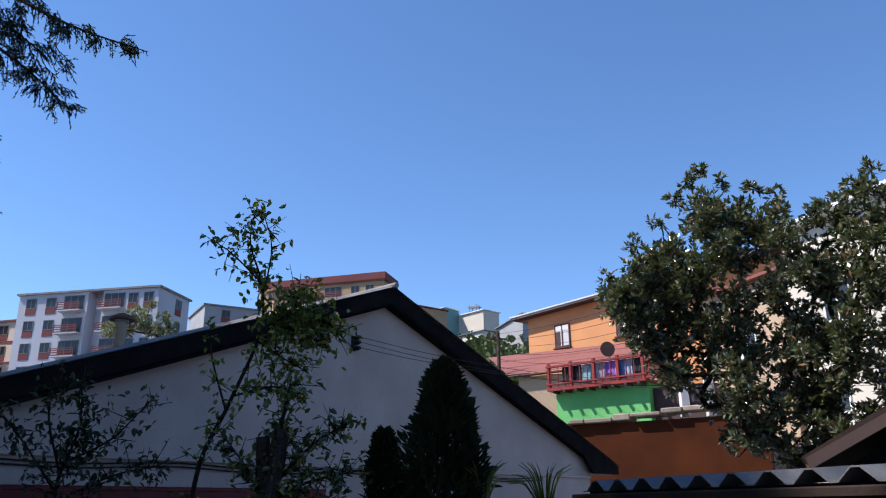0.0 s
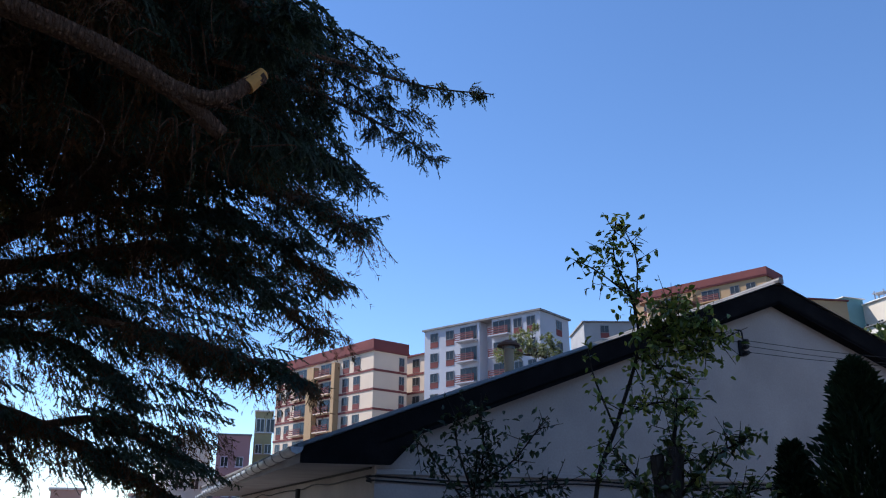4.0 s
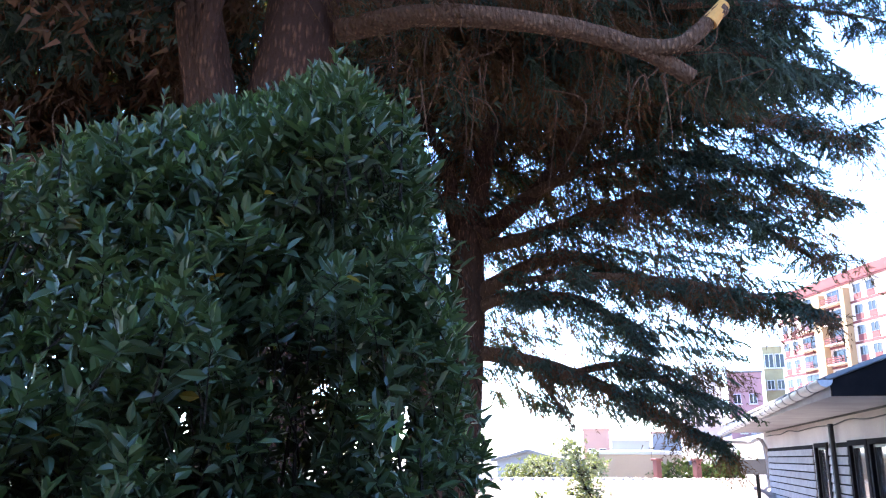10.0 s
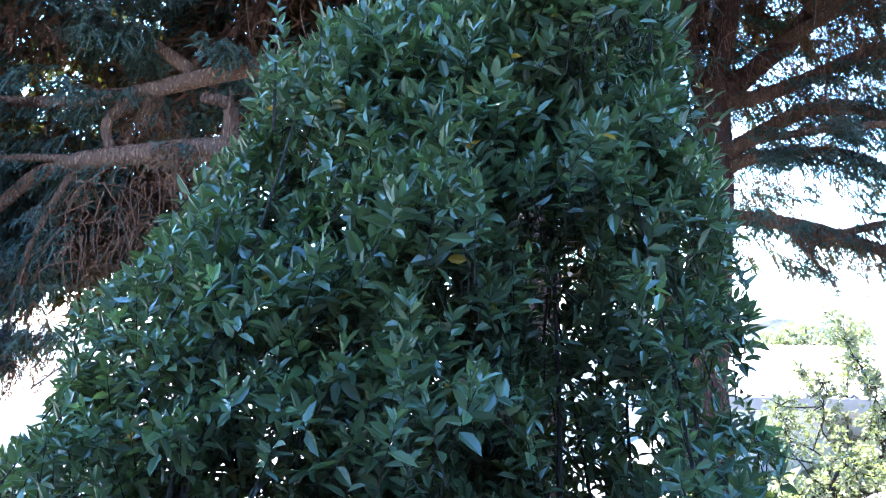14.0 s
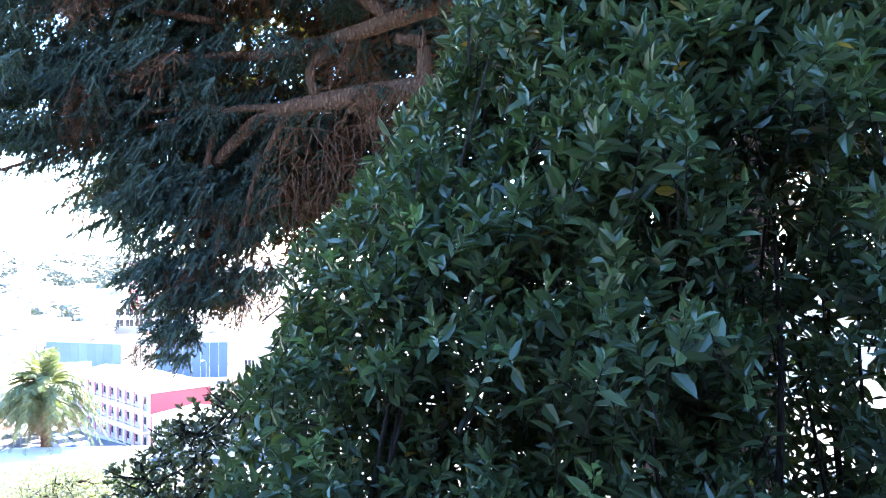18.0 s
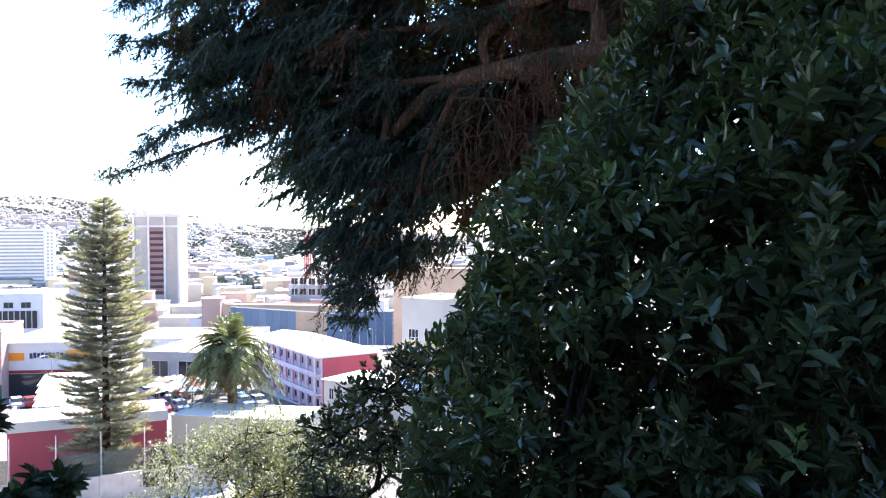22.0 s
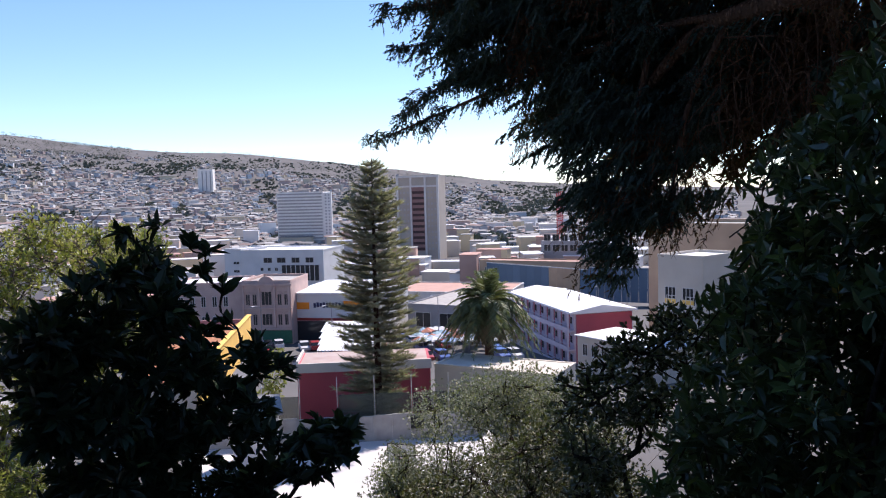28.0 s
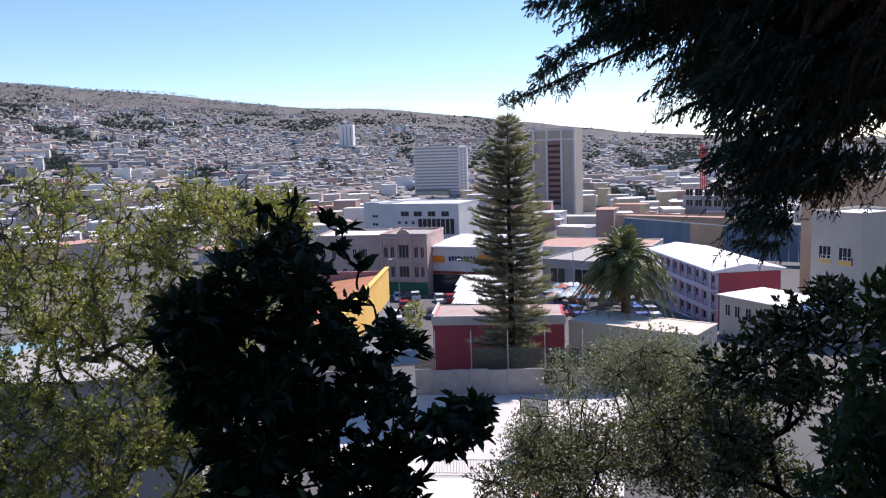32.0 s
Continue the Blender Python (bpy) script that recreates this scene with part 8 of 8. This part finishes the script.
def scrub(name, label, area, n, size, seed, mat=None, blades=26, patch=0.0):
    """Clumps of rough bushes scattered over a stretch of ground: one mass."""
    rng = np.random.default_rng(seed)
    az0, az1, d0, d1 = area
    C, S = [], []
    for k in range(n):
        a = rng.uniform(az0, az1)
        d = d0 * (d1 / d0) ** rng.uniform()
        if patch and noise.noise(Vector(polar(a, d)) * 0.0045 + Vector((7, 3, 1))) < patch:
            continue
        C.append(tuple(polar(a, d, ground_z(a, d))))
        S.append(size * rng.uniform(0.5, 1.4))
    C, S = np.array(C), np.array(S)
    n = len(C)
    dr = unit(rng.normal(size=(n, blades, 3)) * np.array([1, 1, 0.8]) + np.array([0, 0, 0.5]))
    at = C[:, None] + dr * S[:, None, None] * rng.uniform(0.3, 1.0, (n, blades, 1))
    sz = np.repeat(S * 0.45, blades)
    v, f = leaves_np(at.reshape(-1, 3), (dr + rng.normal(size=dr.shape) * 0.6).reshape(-1, 3), sz, 0.8, rng=rng)
    return tagged(part(name, mesh_np(name, v, f), mat or M_SCRUB), label, "bushes", kind="stuff")


rng = np.random.default_rng(4)
fa, fd = rng.uniform(-168, -104, 26000), 430 * (2050 / 430) ** rng.uniform(0, 1, 26000) ** 0.8
keep = np.array([rng.uniform() < 0.12 + 3.2 * ravine(a, d) for a, d in zip(fa, fd)])
fc = np.array([tuple(polar(a, d, ground_z(a, d))) for a, d in zip(fa[keep], fd[keep])])
fn = len(fc)
fdir = unit(rng.normal(size=(fn, 6, 3)) * np.array([1, 1, 0.5]) + np.array([0, 0, 0.55]))
fs = rng.uniform(1.8, 4.8, fn)
v, f = blades_np((fc[:, None] - fdir * 0.3).reshape(-1, 3), fdir.reshape(-1, 3), np.repeat(fs, 6) * 1.1, np.repeat(fs, 6) * 1.1, rng)
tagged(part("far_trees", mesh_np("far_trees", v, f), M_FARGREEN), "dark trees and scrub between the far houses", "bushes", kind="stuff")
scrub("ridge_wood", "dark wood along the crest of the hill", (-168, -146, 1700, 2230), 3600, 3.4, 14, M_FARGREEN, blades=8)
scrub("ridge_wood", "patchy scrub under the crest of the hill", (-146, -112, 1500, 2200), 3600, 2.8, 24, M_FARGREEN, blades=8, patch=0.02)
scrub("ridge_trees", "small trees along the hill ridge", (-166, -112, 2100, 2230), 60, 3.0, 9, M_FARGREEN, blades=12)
scrub("hillside_scrub", "green scrub on the slope under the hill houses", (-8, 14, 48, 135), 700, 1.6, 5, blades=20)
scrub("yard_bushes", "rough bushes on the slope below the terrace", (-172, -92, 7, 38), 420, 0.9, 6, blades=40)
scrub("yard_bushes", "pale sunlit bushes before the long shed", (-64, -51, 15.5, 19.5), 46, 0.75, 8, M_OLIVE, blades=130)
scrub("yard_bushes", "rough bushes beyond the fence", (-62, -44, 24, 45), 130, 0.9, 7, blades=50)


# -- trees below the terrace --
def araucaria():
    rng = np.random.default_rng(71)
    b = polar(-129.85, 67.2, ground_z(-129.85, 67.2))
    top = rise(2.5, 67.2) - b.z
    t = thing("norfolk_pine", "tall tiered norfolk pine rising over the roofs", "tree", Matrix.Translation(b))
    part("trunk", mesh_np("trunk", *tube_np([(0, 0, -0.5), (0.08, 0, top * 0.5), (0, 0, top)], [0.36, 0.2, 0.03], 10), True), M_BARK, t)
    tubes, at, way = [], [], []
    z = top * 0.05
    while z < top - 0.25:
        s = z / top
        r = np.interp(s, (0, 0.08, 0.25, 0.45, 0.65, 0.82, 0.92, 1.0), (2.2, 3.0, 3.9, 3.7, 3.1, 2.3, 1.3, 0.25))
        n = 9 if s < 0.85 else 6
        h0 = rng.uniform(0, 6.28)
        for k in range(n):
            h = h0 + 6.283 * k / n + rng.uniform(-0.25, 0.25)
            l = r * rng.uniform(0.5, 1.15)
            dz = rng.uniform(-0.22, 0.22)
            ln = np.array([(math.cos(h) * l * u, math.sin(h) * l * u, z + dz + l * (0.02 * u - 0.16 * u * (1 - u) + (0.02 + 0.22 * s) * u * u)) for u in np.linspace(0, 1, 6)])
            tubes.append(tube_np(ln, np.linspace(0.05, 0.02, 6), 4))
            m = int(60 * l) + 10
            u = rng.uniform(0.15, 1.0, m)
            p = np.stack([np.interp(u, np.linspace(0, 1, 6), ln[:, c]) for c in range(3)], 1)
            sd = np.array([-math.sin(h), math.cos(h), 0.0]) * rng.choice([-1, 1], m)[:, None]
            w = sd * rng.uniform(0.3, 1.0, (m, 1)) + np.array([math.cos(h), math.sin(h), 0]) * rng.uniform(0.4, 1, (m, 1)) + np.array([0, 0, 1]) * rng.uniform(-0.1, 0.8, (m, 1))
            at.append(p)
            way.append(w)
        z += (0.74 - 0.24 * s) * rng.uniform(0.85, 1.15)
    part("branchwork", mesh_np("branchwork", *join_np(tubes)), M_GREYTWIG, t)
    at, way = np.vstack(at), np.vstack(way)
    part("needles", mesh_np("needles", *blades_np(at, way, rng.uniform(0.3, 0.75, len(at)), 0.075, rng)), M_ARAU, t)


araucaria()


def palm(az, d, el_c, radius, label):
    rng = np.random.default_rng(81)
    g = ground_z(az, d)
    b = polar(az, d, g)
    zc = rise(el_c, d) - g
    t = thing("date_palm", label, "palm tree", Matrix.Translation(b))
    part("trunk", mesh_np("trunk", *tube_np([(0, 0, -0.5), (0, 0, zc * 0.5), (0, 0, zc - 0.6), (0, 0, zc)], [0.5, 0.42, 0.5, 0.62], 14, 0.05), True), M_BARK, t)
    for dry in (False, True):
        ribs, lv, lf, k0 = [], [], [], 0
        n = 115 if not dry else 70
        for k in range(n):
            h = rng.uniform(0, 6.283)
            up = rng.uniform(-0.3, 1.4) if not dry else rng.uniform(-1.25, -0.45)
            l = radius * (rng.uniform(0.85, 1.1) if not dry else rng.uniform(0.55, 0.8))
            o = np.array([math.cos(h) * math.cos(up), math.sin(h) * math.cos(up), math.sin(up)])
            dn = np.array([0, 0, -1.0])
            ln = np.array([np.array([0, 0, zc]) + o * l * u + dn * l * (0.8 if not dry else 0.35) * u * u * (0.25 + 0.75 * math.cos(up)) for u in np.linspace(0, 1, 9)])
            ribs.append(tube_np(ln, np.linspace(0.05, 0.01, 9), 4))
            m = 76
            u = np.linspace(0.12, 1.0, m)
            p = np.stack([np.interp(u, np.linspace(0, 1, 9), ln[:, c]) for c in range(3)], 1)
            d2 = unit(np.gradient(p, axis=0))
            sd = unit(np.cross(d2, [0, 0, 1.0])) * np.where(np.arange(m) % 2, 1, -1)[:, None]
            w = d2 * 0.65 + sd * 0.75 + np.array([0, 0, -0.22 if not dry else -0.9])
            v, f = blades_np(p, w, 0.74 * np.sin(np.pi * np.clip(u * 0.9 + 0.08, 0, 1)) + 0.18, 0.085, rng)
            lv.append(v)
            lf.append(f + k0)
            k0 += len(v)
        part("dry_fronds" if dry else "fronds", mesh_np("fronds", *join_np([(np.vstack(lv), np.vstack(lf))] + ribs)), M_DRYPALM if dry else M_PALM, t, "hanging dry brown fronds" if dry else "arching green fronds")


palm(-121.6, 76, -8.2, 4.9, "stout date palm with a full arching crown")


broadleaf("olive_tree", "round grey-green olive tree with small leaves in sun", "tree", polar(-121, 14.5, ground_z(-121, 14.5) - 0.2), 0.12,
          crown_lumps(((-130, -18, -25), (-127, -13.2, -25), (-122, -11.8, -25), (-117.5, -11.4, -25), (-114, -13.5, -25)), 13.0, 15.5, 0.35, 0.65, 120, 5), 0.048, M_OLIVE, 61, per=850, count=6, width=0.34, hollow=0.1, small=True)
broadleaf("shrub", "dark twiggy shrub with small leaves below the cedar", "shrub", polar(-110.5, 7.4, ground_z(-110, 7.4) - 0.2), 0.06,
          crown_lumps(((-118, -12.0, -26), (-115, -8.6, -28), (-112, -7.6, -28), (-108, -7.4, -28), (-104, -8, -28)), 6.6, 8.2, 0.16, 0.34, 56, 6), 0.06, M_TWIGGY, 62, per=900, count=6, width=0.45, hollow=0.1, twigs=9, bare=1.5, small=True)
broadleaf("shrub", "dull olive-brown shrub with small leaves on the slope", "shrub", polar(-122, 10.5, ground_z(-122, 10.5) - 0.2), 0.06,
          crown_lumps(((-133.5, -20.5, -32), (-130, -18.5, -32), (-124, -16.4, -32), (-118, -14, -32), (-112, -13, -32)), 9.5, 11.5, 0.3, 0.5, 76, 7), 0.048, M_TWIGGY, 63, per=950, count=7, width=0.36, hollow=0.15, twigs=8, bare=1.4, small=True)
broadleaf("flowering_shrub", "low shrub with deep pink flowers", "shrub", polar(-128.2, 12, ground_z(-128, 12) - 0.2), 0.05,
          [lump(-128.6, -24.5, 11.2, 0.3), lump(-127.8, -25.5, 11.2, 0.3), lump(-129.2, -26, 11.2, 0.3)], 0.06, M_FLOWER, 64, per=420, count=7, width=0.6, hollow=0.3)
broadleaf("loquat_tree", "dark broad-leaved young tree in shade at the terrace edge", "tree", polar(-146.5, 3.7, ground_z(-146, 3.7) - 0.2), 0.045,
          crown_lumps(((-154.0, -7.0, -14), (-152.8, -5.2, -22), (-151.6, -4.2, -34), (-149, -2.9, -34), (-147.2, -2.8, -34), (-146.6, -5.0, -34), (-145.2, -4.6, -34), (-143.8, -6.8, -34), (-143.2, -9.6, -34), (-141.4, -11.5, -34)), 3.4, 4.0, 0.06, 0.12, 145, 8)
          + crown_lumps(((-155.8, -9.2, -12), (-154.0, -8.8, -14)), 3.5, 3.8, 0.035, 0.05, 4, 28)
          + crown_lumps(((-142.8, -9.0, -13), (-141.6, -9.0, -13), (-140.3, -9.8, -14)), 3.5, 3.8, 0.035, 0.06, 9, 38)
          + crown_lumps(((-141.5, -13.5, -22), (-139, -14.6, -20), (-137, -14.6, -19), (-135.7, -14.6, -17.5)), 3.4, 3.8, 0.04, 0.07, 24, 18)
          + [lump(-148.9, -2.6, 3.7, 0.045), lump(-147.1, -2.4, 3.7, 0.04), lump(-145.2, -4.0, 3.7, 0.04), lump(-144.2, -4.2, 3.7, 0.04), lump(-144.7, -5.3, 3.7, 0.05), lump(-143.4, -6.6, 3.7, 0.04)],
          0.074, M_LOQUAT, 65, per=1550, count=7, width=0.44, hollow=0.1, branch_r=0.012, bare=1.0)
broadleaf("feathery_tree", "open feathery yellow-green tree in sun on the slope", "tree", polar(-157, 9.0, ground_z(-157, 9.0) - 0.2), 0.12,
          crown_lumps(((-172, 1.0, -20), (-166, 0.9, -22), (-163, 0.2, -23), (-158, 0.2, -22), (-155, -0.8, -20), (-152, -0.2, -19), (-149, -1.6, -14), (-146.8, -0.6, -9), (-145.6, -2.5, -6)), 8.0, 10.4, 0.08, 0.26, 470, 9), 0.047, M_FEATHER, 66, per=1300, count=6, width=0.32, hollow=0.1, branch_r=0.021, stem_mat=M_GREYTWIG, fork_at=0.1, twigs=7, bare=2.2, up=0.8, small=True)
broadleaf("feathery_tree", "lower feathery tree with yellow-green tufts on the slope", "tree", polar(-163, 7.6, ground_z(-163, 7.6) - 0.2), 0.11,
          crown_lumps(((-176, -9, -34), (-168, -10, -34), (-160, -12, -34), (-154, -14, -34), (-150, -18, -34)), 6.8, 8.6, 0.09, 0.24, 330, 19), 0.045, M_FEATHER, 76, per=1300, count=6, width=0.32, hollow=0.1, branch_r=0.019, stem_mat=M_GREYTWIG, fork_at=0.1, twigs=7, bare=2.2, up=0.8, small=True)
broadleaf("shrub", "leafy green street tree beside the crimson wall", "tree", polar(-137.6, 69, ground_z(-137.6, 69) - 0.2), 0.12, [lump(-137.3, -13.0, 69, 1.2), lump(-137.0, -11.6, 69, 1.0), lump(-137.9, -14.3, 69, 1.3)], 0.22, M_FEATHER, 67, per=120, count=7)
sapling("pale-leaved sapling in sun beside the cedar trunk", None,
        [([polar(-54, 17, -3), polar(-54, 17, 0.2), polar(-53.5, 17, 1.4)], 0.03, 2.0), ([polar(-54, 17, -1), polar(-56, 17, 0.3), polar(-57, 17, 0.9)], 0.02, 2.4), ([polar(-54, 17, -1), polar(-52, 17, 0.0), polar(-51, 17, 0.6)], 0.02, 2.2)], 0.09, M_OLIVE, 68)

# -- beyond the fence on the slope side --
fp, fq = mid(-66, 21.5), mid(-41.8, 24.5)
fw = (fq - fp).length
shed = thing("long_shed", "long shed with a bleached corrugated sheet roof", "shed", frame_at(fp, fq, rise(-1.4, 23)))
part("roof_sheet", sheet_roof(fw, 5.4, 0.28, 0.1, 0.012, trapeze=False), M_LONGROOF, shed, "bleached pinkish corrugated roofing", m=Matrix.Translation((0, -5.3, -0.85)) @ Matrix.Rotation(radians(9), 4, "X"))
part("ridge", boxes((0, -0.05, -0.04, fw, 0.2, 0.06)), M_WHITEROOF, shed)
part("wall", boxes((0.2, -5.0, -4.5, fw - 0.2, 0.1, -0.95)), M_PALE, shed)
part("eave_board", boxes((0, -5.45, -1.05, fw, -5.38, -0.8)), M_APTGREY, shed)
cottage("tan site cabin with a blue end beyond the fence", mid(-53.1, 30), mid(-48.4, 29), 2.4, -0.6, rise(0.3, 29.5), M_TAN, M_PALE, [(1.0, 1.0, 0.5, 0.5)], over=0.05)
bluep = part("tarpaulin", boxes((0, -0.06, 0, 0.9, 0, 1.3)), paint("blue_sheeting", (0.3, 0.42, 0.6), (0.25, 0.36, 0.52)), m=frame_at(mid(-53.1, 29.9), mid(-48.4, 28.9), -0.5))
tagged(bluep, "pale blue sheeting on the cabin", "tarpaulin")
cottage("grey house with a pale gable in the distance", mid(-46.4, 76), mid(-43.9, 77), 6, 1, rise(4.9, 77), M_PALE, M_GREYROOF, [(0.5, 3.4, 0.8, 1.0), (1.9, 3.4, 0.8, 1.0)], pitch=1.0)
cottage("rose coloured house on the slope", mid(-43.5, 68), mid(-41.3, 68), 4, 1, rise(5.7, 68), M_ROSE, M_GREYROOF, [(0.35, 4.9, 0.6, 0.8), (1.55, 4.9, 0.6, 0.8), (0.7, 2.6, 0.5, 1.2), (1.5, 2.6, 0.5, 1.2)], over=0.1, frame_mat=M_LAVENDER)
cottage("ochre house with a glazed upper floor", mid(-41.1, 72), mid(-39.9, 72), 4, 1, rise(7.35, 72), paint("olive_ochre", (0.4, 0.33, 0.17), (0.33, 0.27, 0.14)), M_PALE, [(0.1, 8.1, 0.75, 1.2), (0.95, 8.1, 0.75, 1.2), (0.15, 6.3, 0.6, 0.8), (0.95, 6.3, 0.6, 0.8)], over=0.08)
cottage("flat-roofed grey house beyond the trees", mid(-53.4, 59), mid(-51.6, 59), 4, -3, rise(2.0, 59), M_CLAYROOF, M_PALE, [(0.3, 4.6, 0.5, 0.7), (1.1, 4.6, 0.5, 0.7)], over=0.15)
cottage("low beige house with a white roof beyond the trees", mid(-51.5, 52), mid(-48.9, 52), 4, -3, rise(1.2, 52), M_BEIGE, M_WHITEROOF, [(0.4, 3.3, 0.5, 0.6), (1.5, 3.3, 0.5, 0.6)], over=0.12)
cottage("small grey house with a brown roof beyond the trees", mid(-48.7, 56), mid(-46.8, 56), 4, -3, rise(1.7, 56), M_APTGREY, M_CLAYROOF, [(0.4, 3.6, 0.5, 0.7)], over=0.12)
cottage("low pale house beyond the trees", mid(-59.5, 48), mid(-55, 47), 5, -4, rise(-0.1, 48), M_APTGREY, M_DARKROOF, [(1, 2.2, 0.8, 0.7)], pitch=0.45)
cottage("pale house between the trees", mid(-72, 75), mid(-64, 70), 6, -12, rise(-1.2, 72), M_BEIGE, M_CLAYROOF, [(1, 5, 1.2, 1.2), (4, 5, 1.2, 1.2)])
broadleaf("hillside_tree", "small pale tree in sun beyond the long shed", "tree", polar(-54.6, 27, ground_z(-54.6, 27) - 0.2), 0.08,
          crown_lumps(((-58.8, -0.2, -2.5), (-57, 0.6, -2.5), (-55.4, 1.4, -2.5), (-54.4, 2.6, -2.5), (-53.4, 1.6, -2.5), (-52.4, 0.2, -2.5)), 26, 28, 0.25, 0.5, 34, 31), 0.12, M_OLIVE, 71, per=240, count=7, width=0.4, hollow=0.2)
broadleaf("garden_bushes", "mixed garden bushes in sun by the gate", "bush", polar(-46.4, 29, ground_z(-46.4, 29) - 0.2), 0.06,
          crown_lumps(((-49, -0.4, -2), (-47.5, 0.4, -2), (-46, 0.2, -2), (-44.6, 0.6, -2), (-43.2, -0.2, -2)), 28.4, 30, 0.2, 0.42, 34, 32), 0.11, M_SCRUB, 72, per=240, count=7, width=0.45, hollow=0.2)
for az in (-48.6, -46.0):
    pp = polar(az, 27.5)
    part_ = tagged(part("gate_pillar", boxes((-0.1, -0.1, -2.5, 0.1, 0.1, rise(-0.1, 27.5)), (-0.14, -0.14, rise(-0.1, 27.5), 0.14, 0.14, rise(-0.1, 27.5) + 0.08), bevel=0.01), M_REDTILE, None, m=Matrix.Translation((pp.x, pp.y, 0))), "brick-red gate pillar with a pale cap", "pillar", "gate pillars")
broadleaf("shrub", "tall pale sunlit shrub before the long shed", "shrub", polar(-55.5, 13.5, ground_z(-55.5, 13.5) - 0.2), 0.05,
          crown_lumps(((-58.6, -4.2, -13), (-56.5, -2.0, -14), (-54.2, 1.2, -14), (-52.6, -0.6, -13), (-51.2, -4.0, -12)), 12.8, 14.2, 0.22, 0.42, 40, 12), 0.075, M_OLIVE, 69, per=420, count=7, width=0.36, hollow=0.2)
cp, cq = polar(-48.9, 11), polar(-40.8, 10.2)
cw_ = (cq - cp).length
cz_ = rise(-3.9, 10.8)
shl = thing("low_shelter", "low dark timber shelter with a corrugated sheet top", "shelter", frame_at(cp, cq, cz_))
part("roof_sheet", sheet_roof(cw_, 1.1, 0.235, 0.06, 0.008), M_GREYROOF, shl, "dark trapezoidal roofing sheet", m=pose(0, 0, 0.02, 2))
part("eave_board", boxes((-0.03, -0.03, -0.08, cw_ + 0.03, 0.02, 0.0)), M_BLACKWOOD, shl)
for x in (0.12, cw_ - 0.15):
    for y in (0.05, 0.95):
        part("post", boxes((x - 0.04, y - 0.04, -1.7, x + 0.04, y + 0.04, -0.06)), M_BLACKWOOD, shl)
mb = polar(-42.3, 19.5)
t = thing("mailbox", "grey metal box on a dark post by the house", "box", Matrix.Translation((mb.x, mb.y, 0)) @ Matrix.Rotation(radians(42), 4, "Z"))
part("post", boxes((-0.04, -0.04, -1.5, 0.04, 0.04, rise(-0.8, 19.5))), M_BLACK, t)
part("box", boxes((-0.35, -0.15, rise(-0.9, 19.5), 0.2, 0.15, rise(0.1, 19.5)), bevel=0.02), M_APTGREY, t)
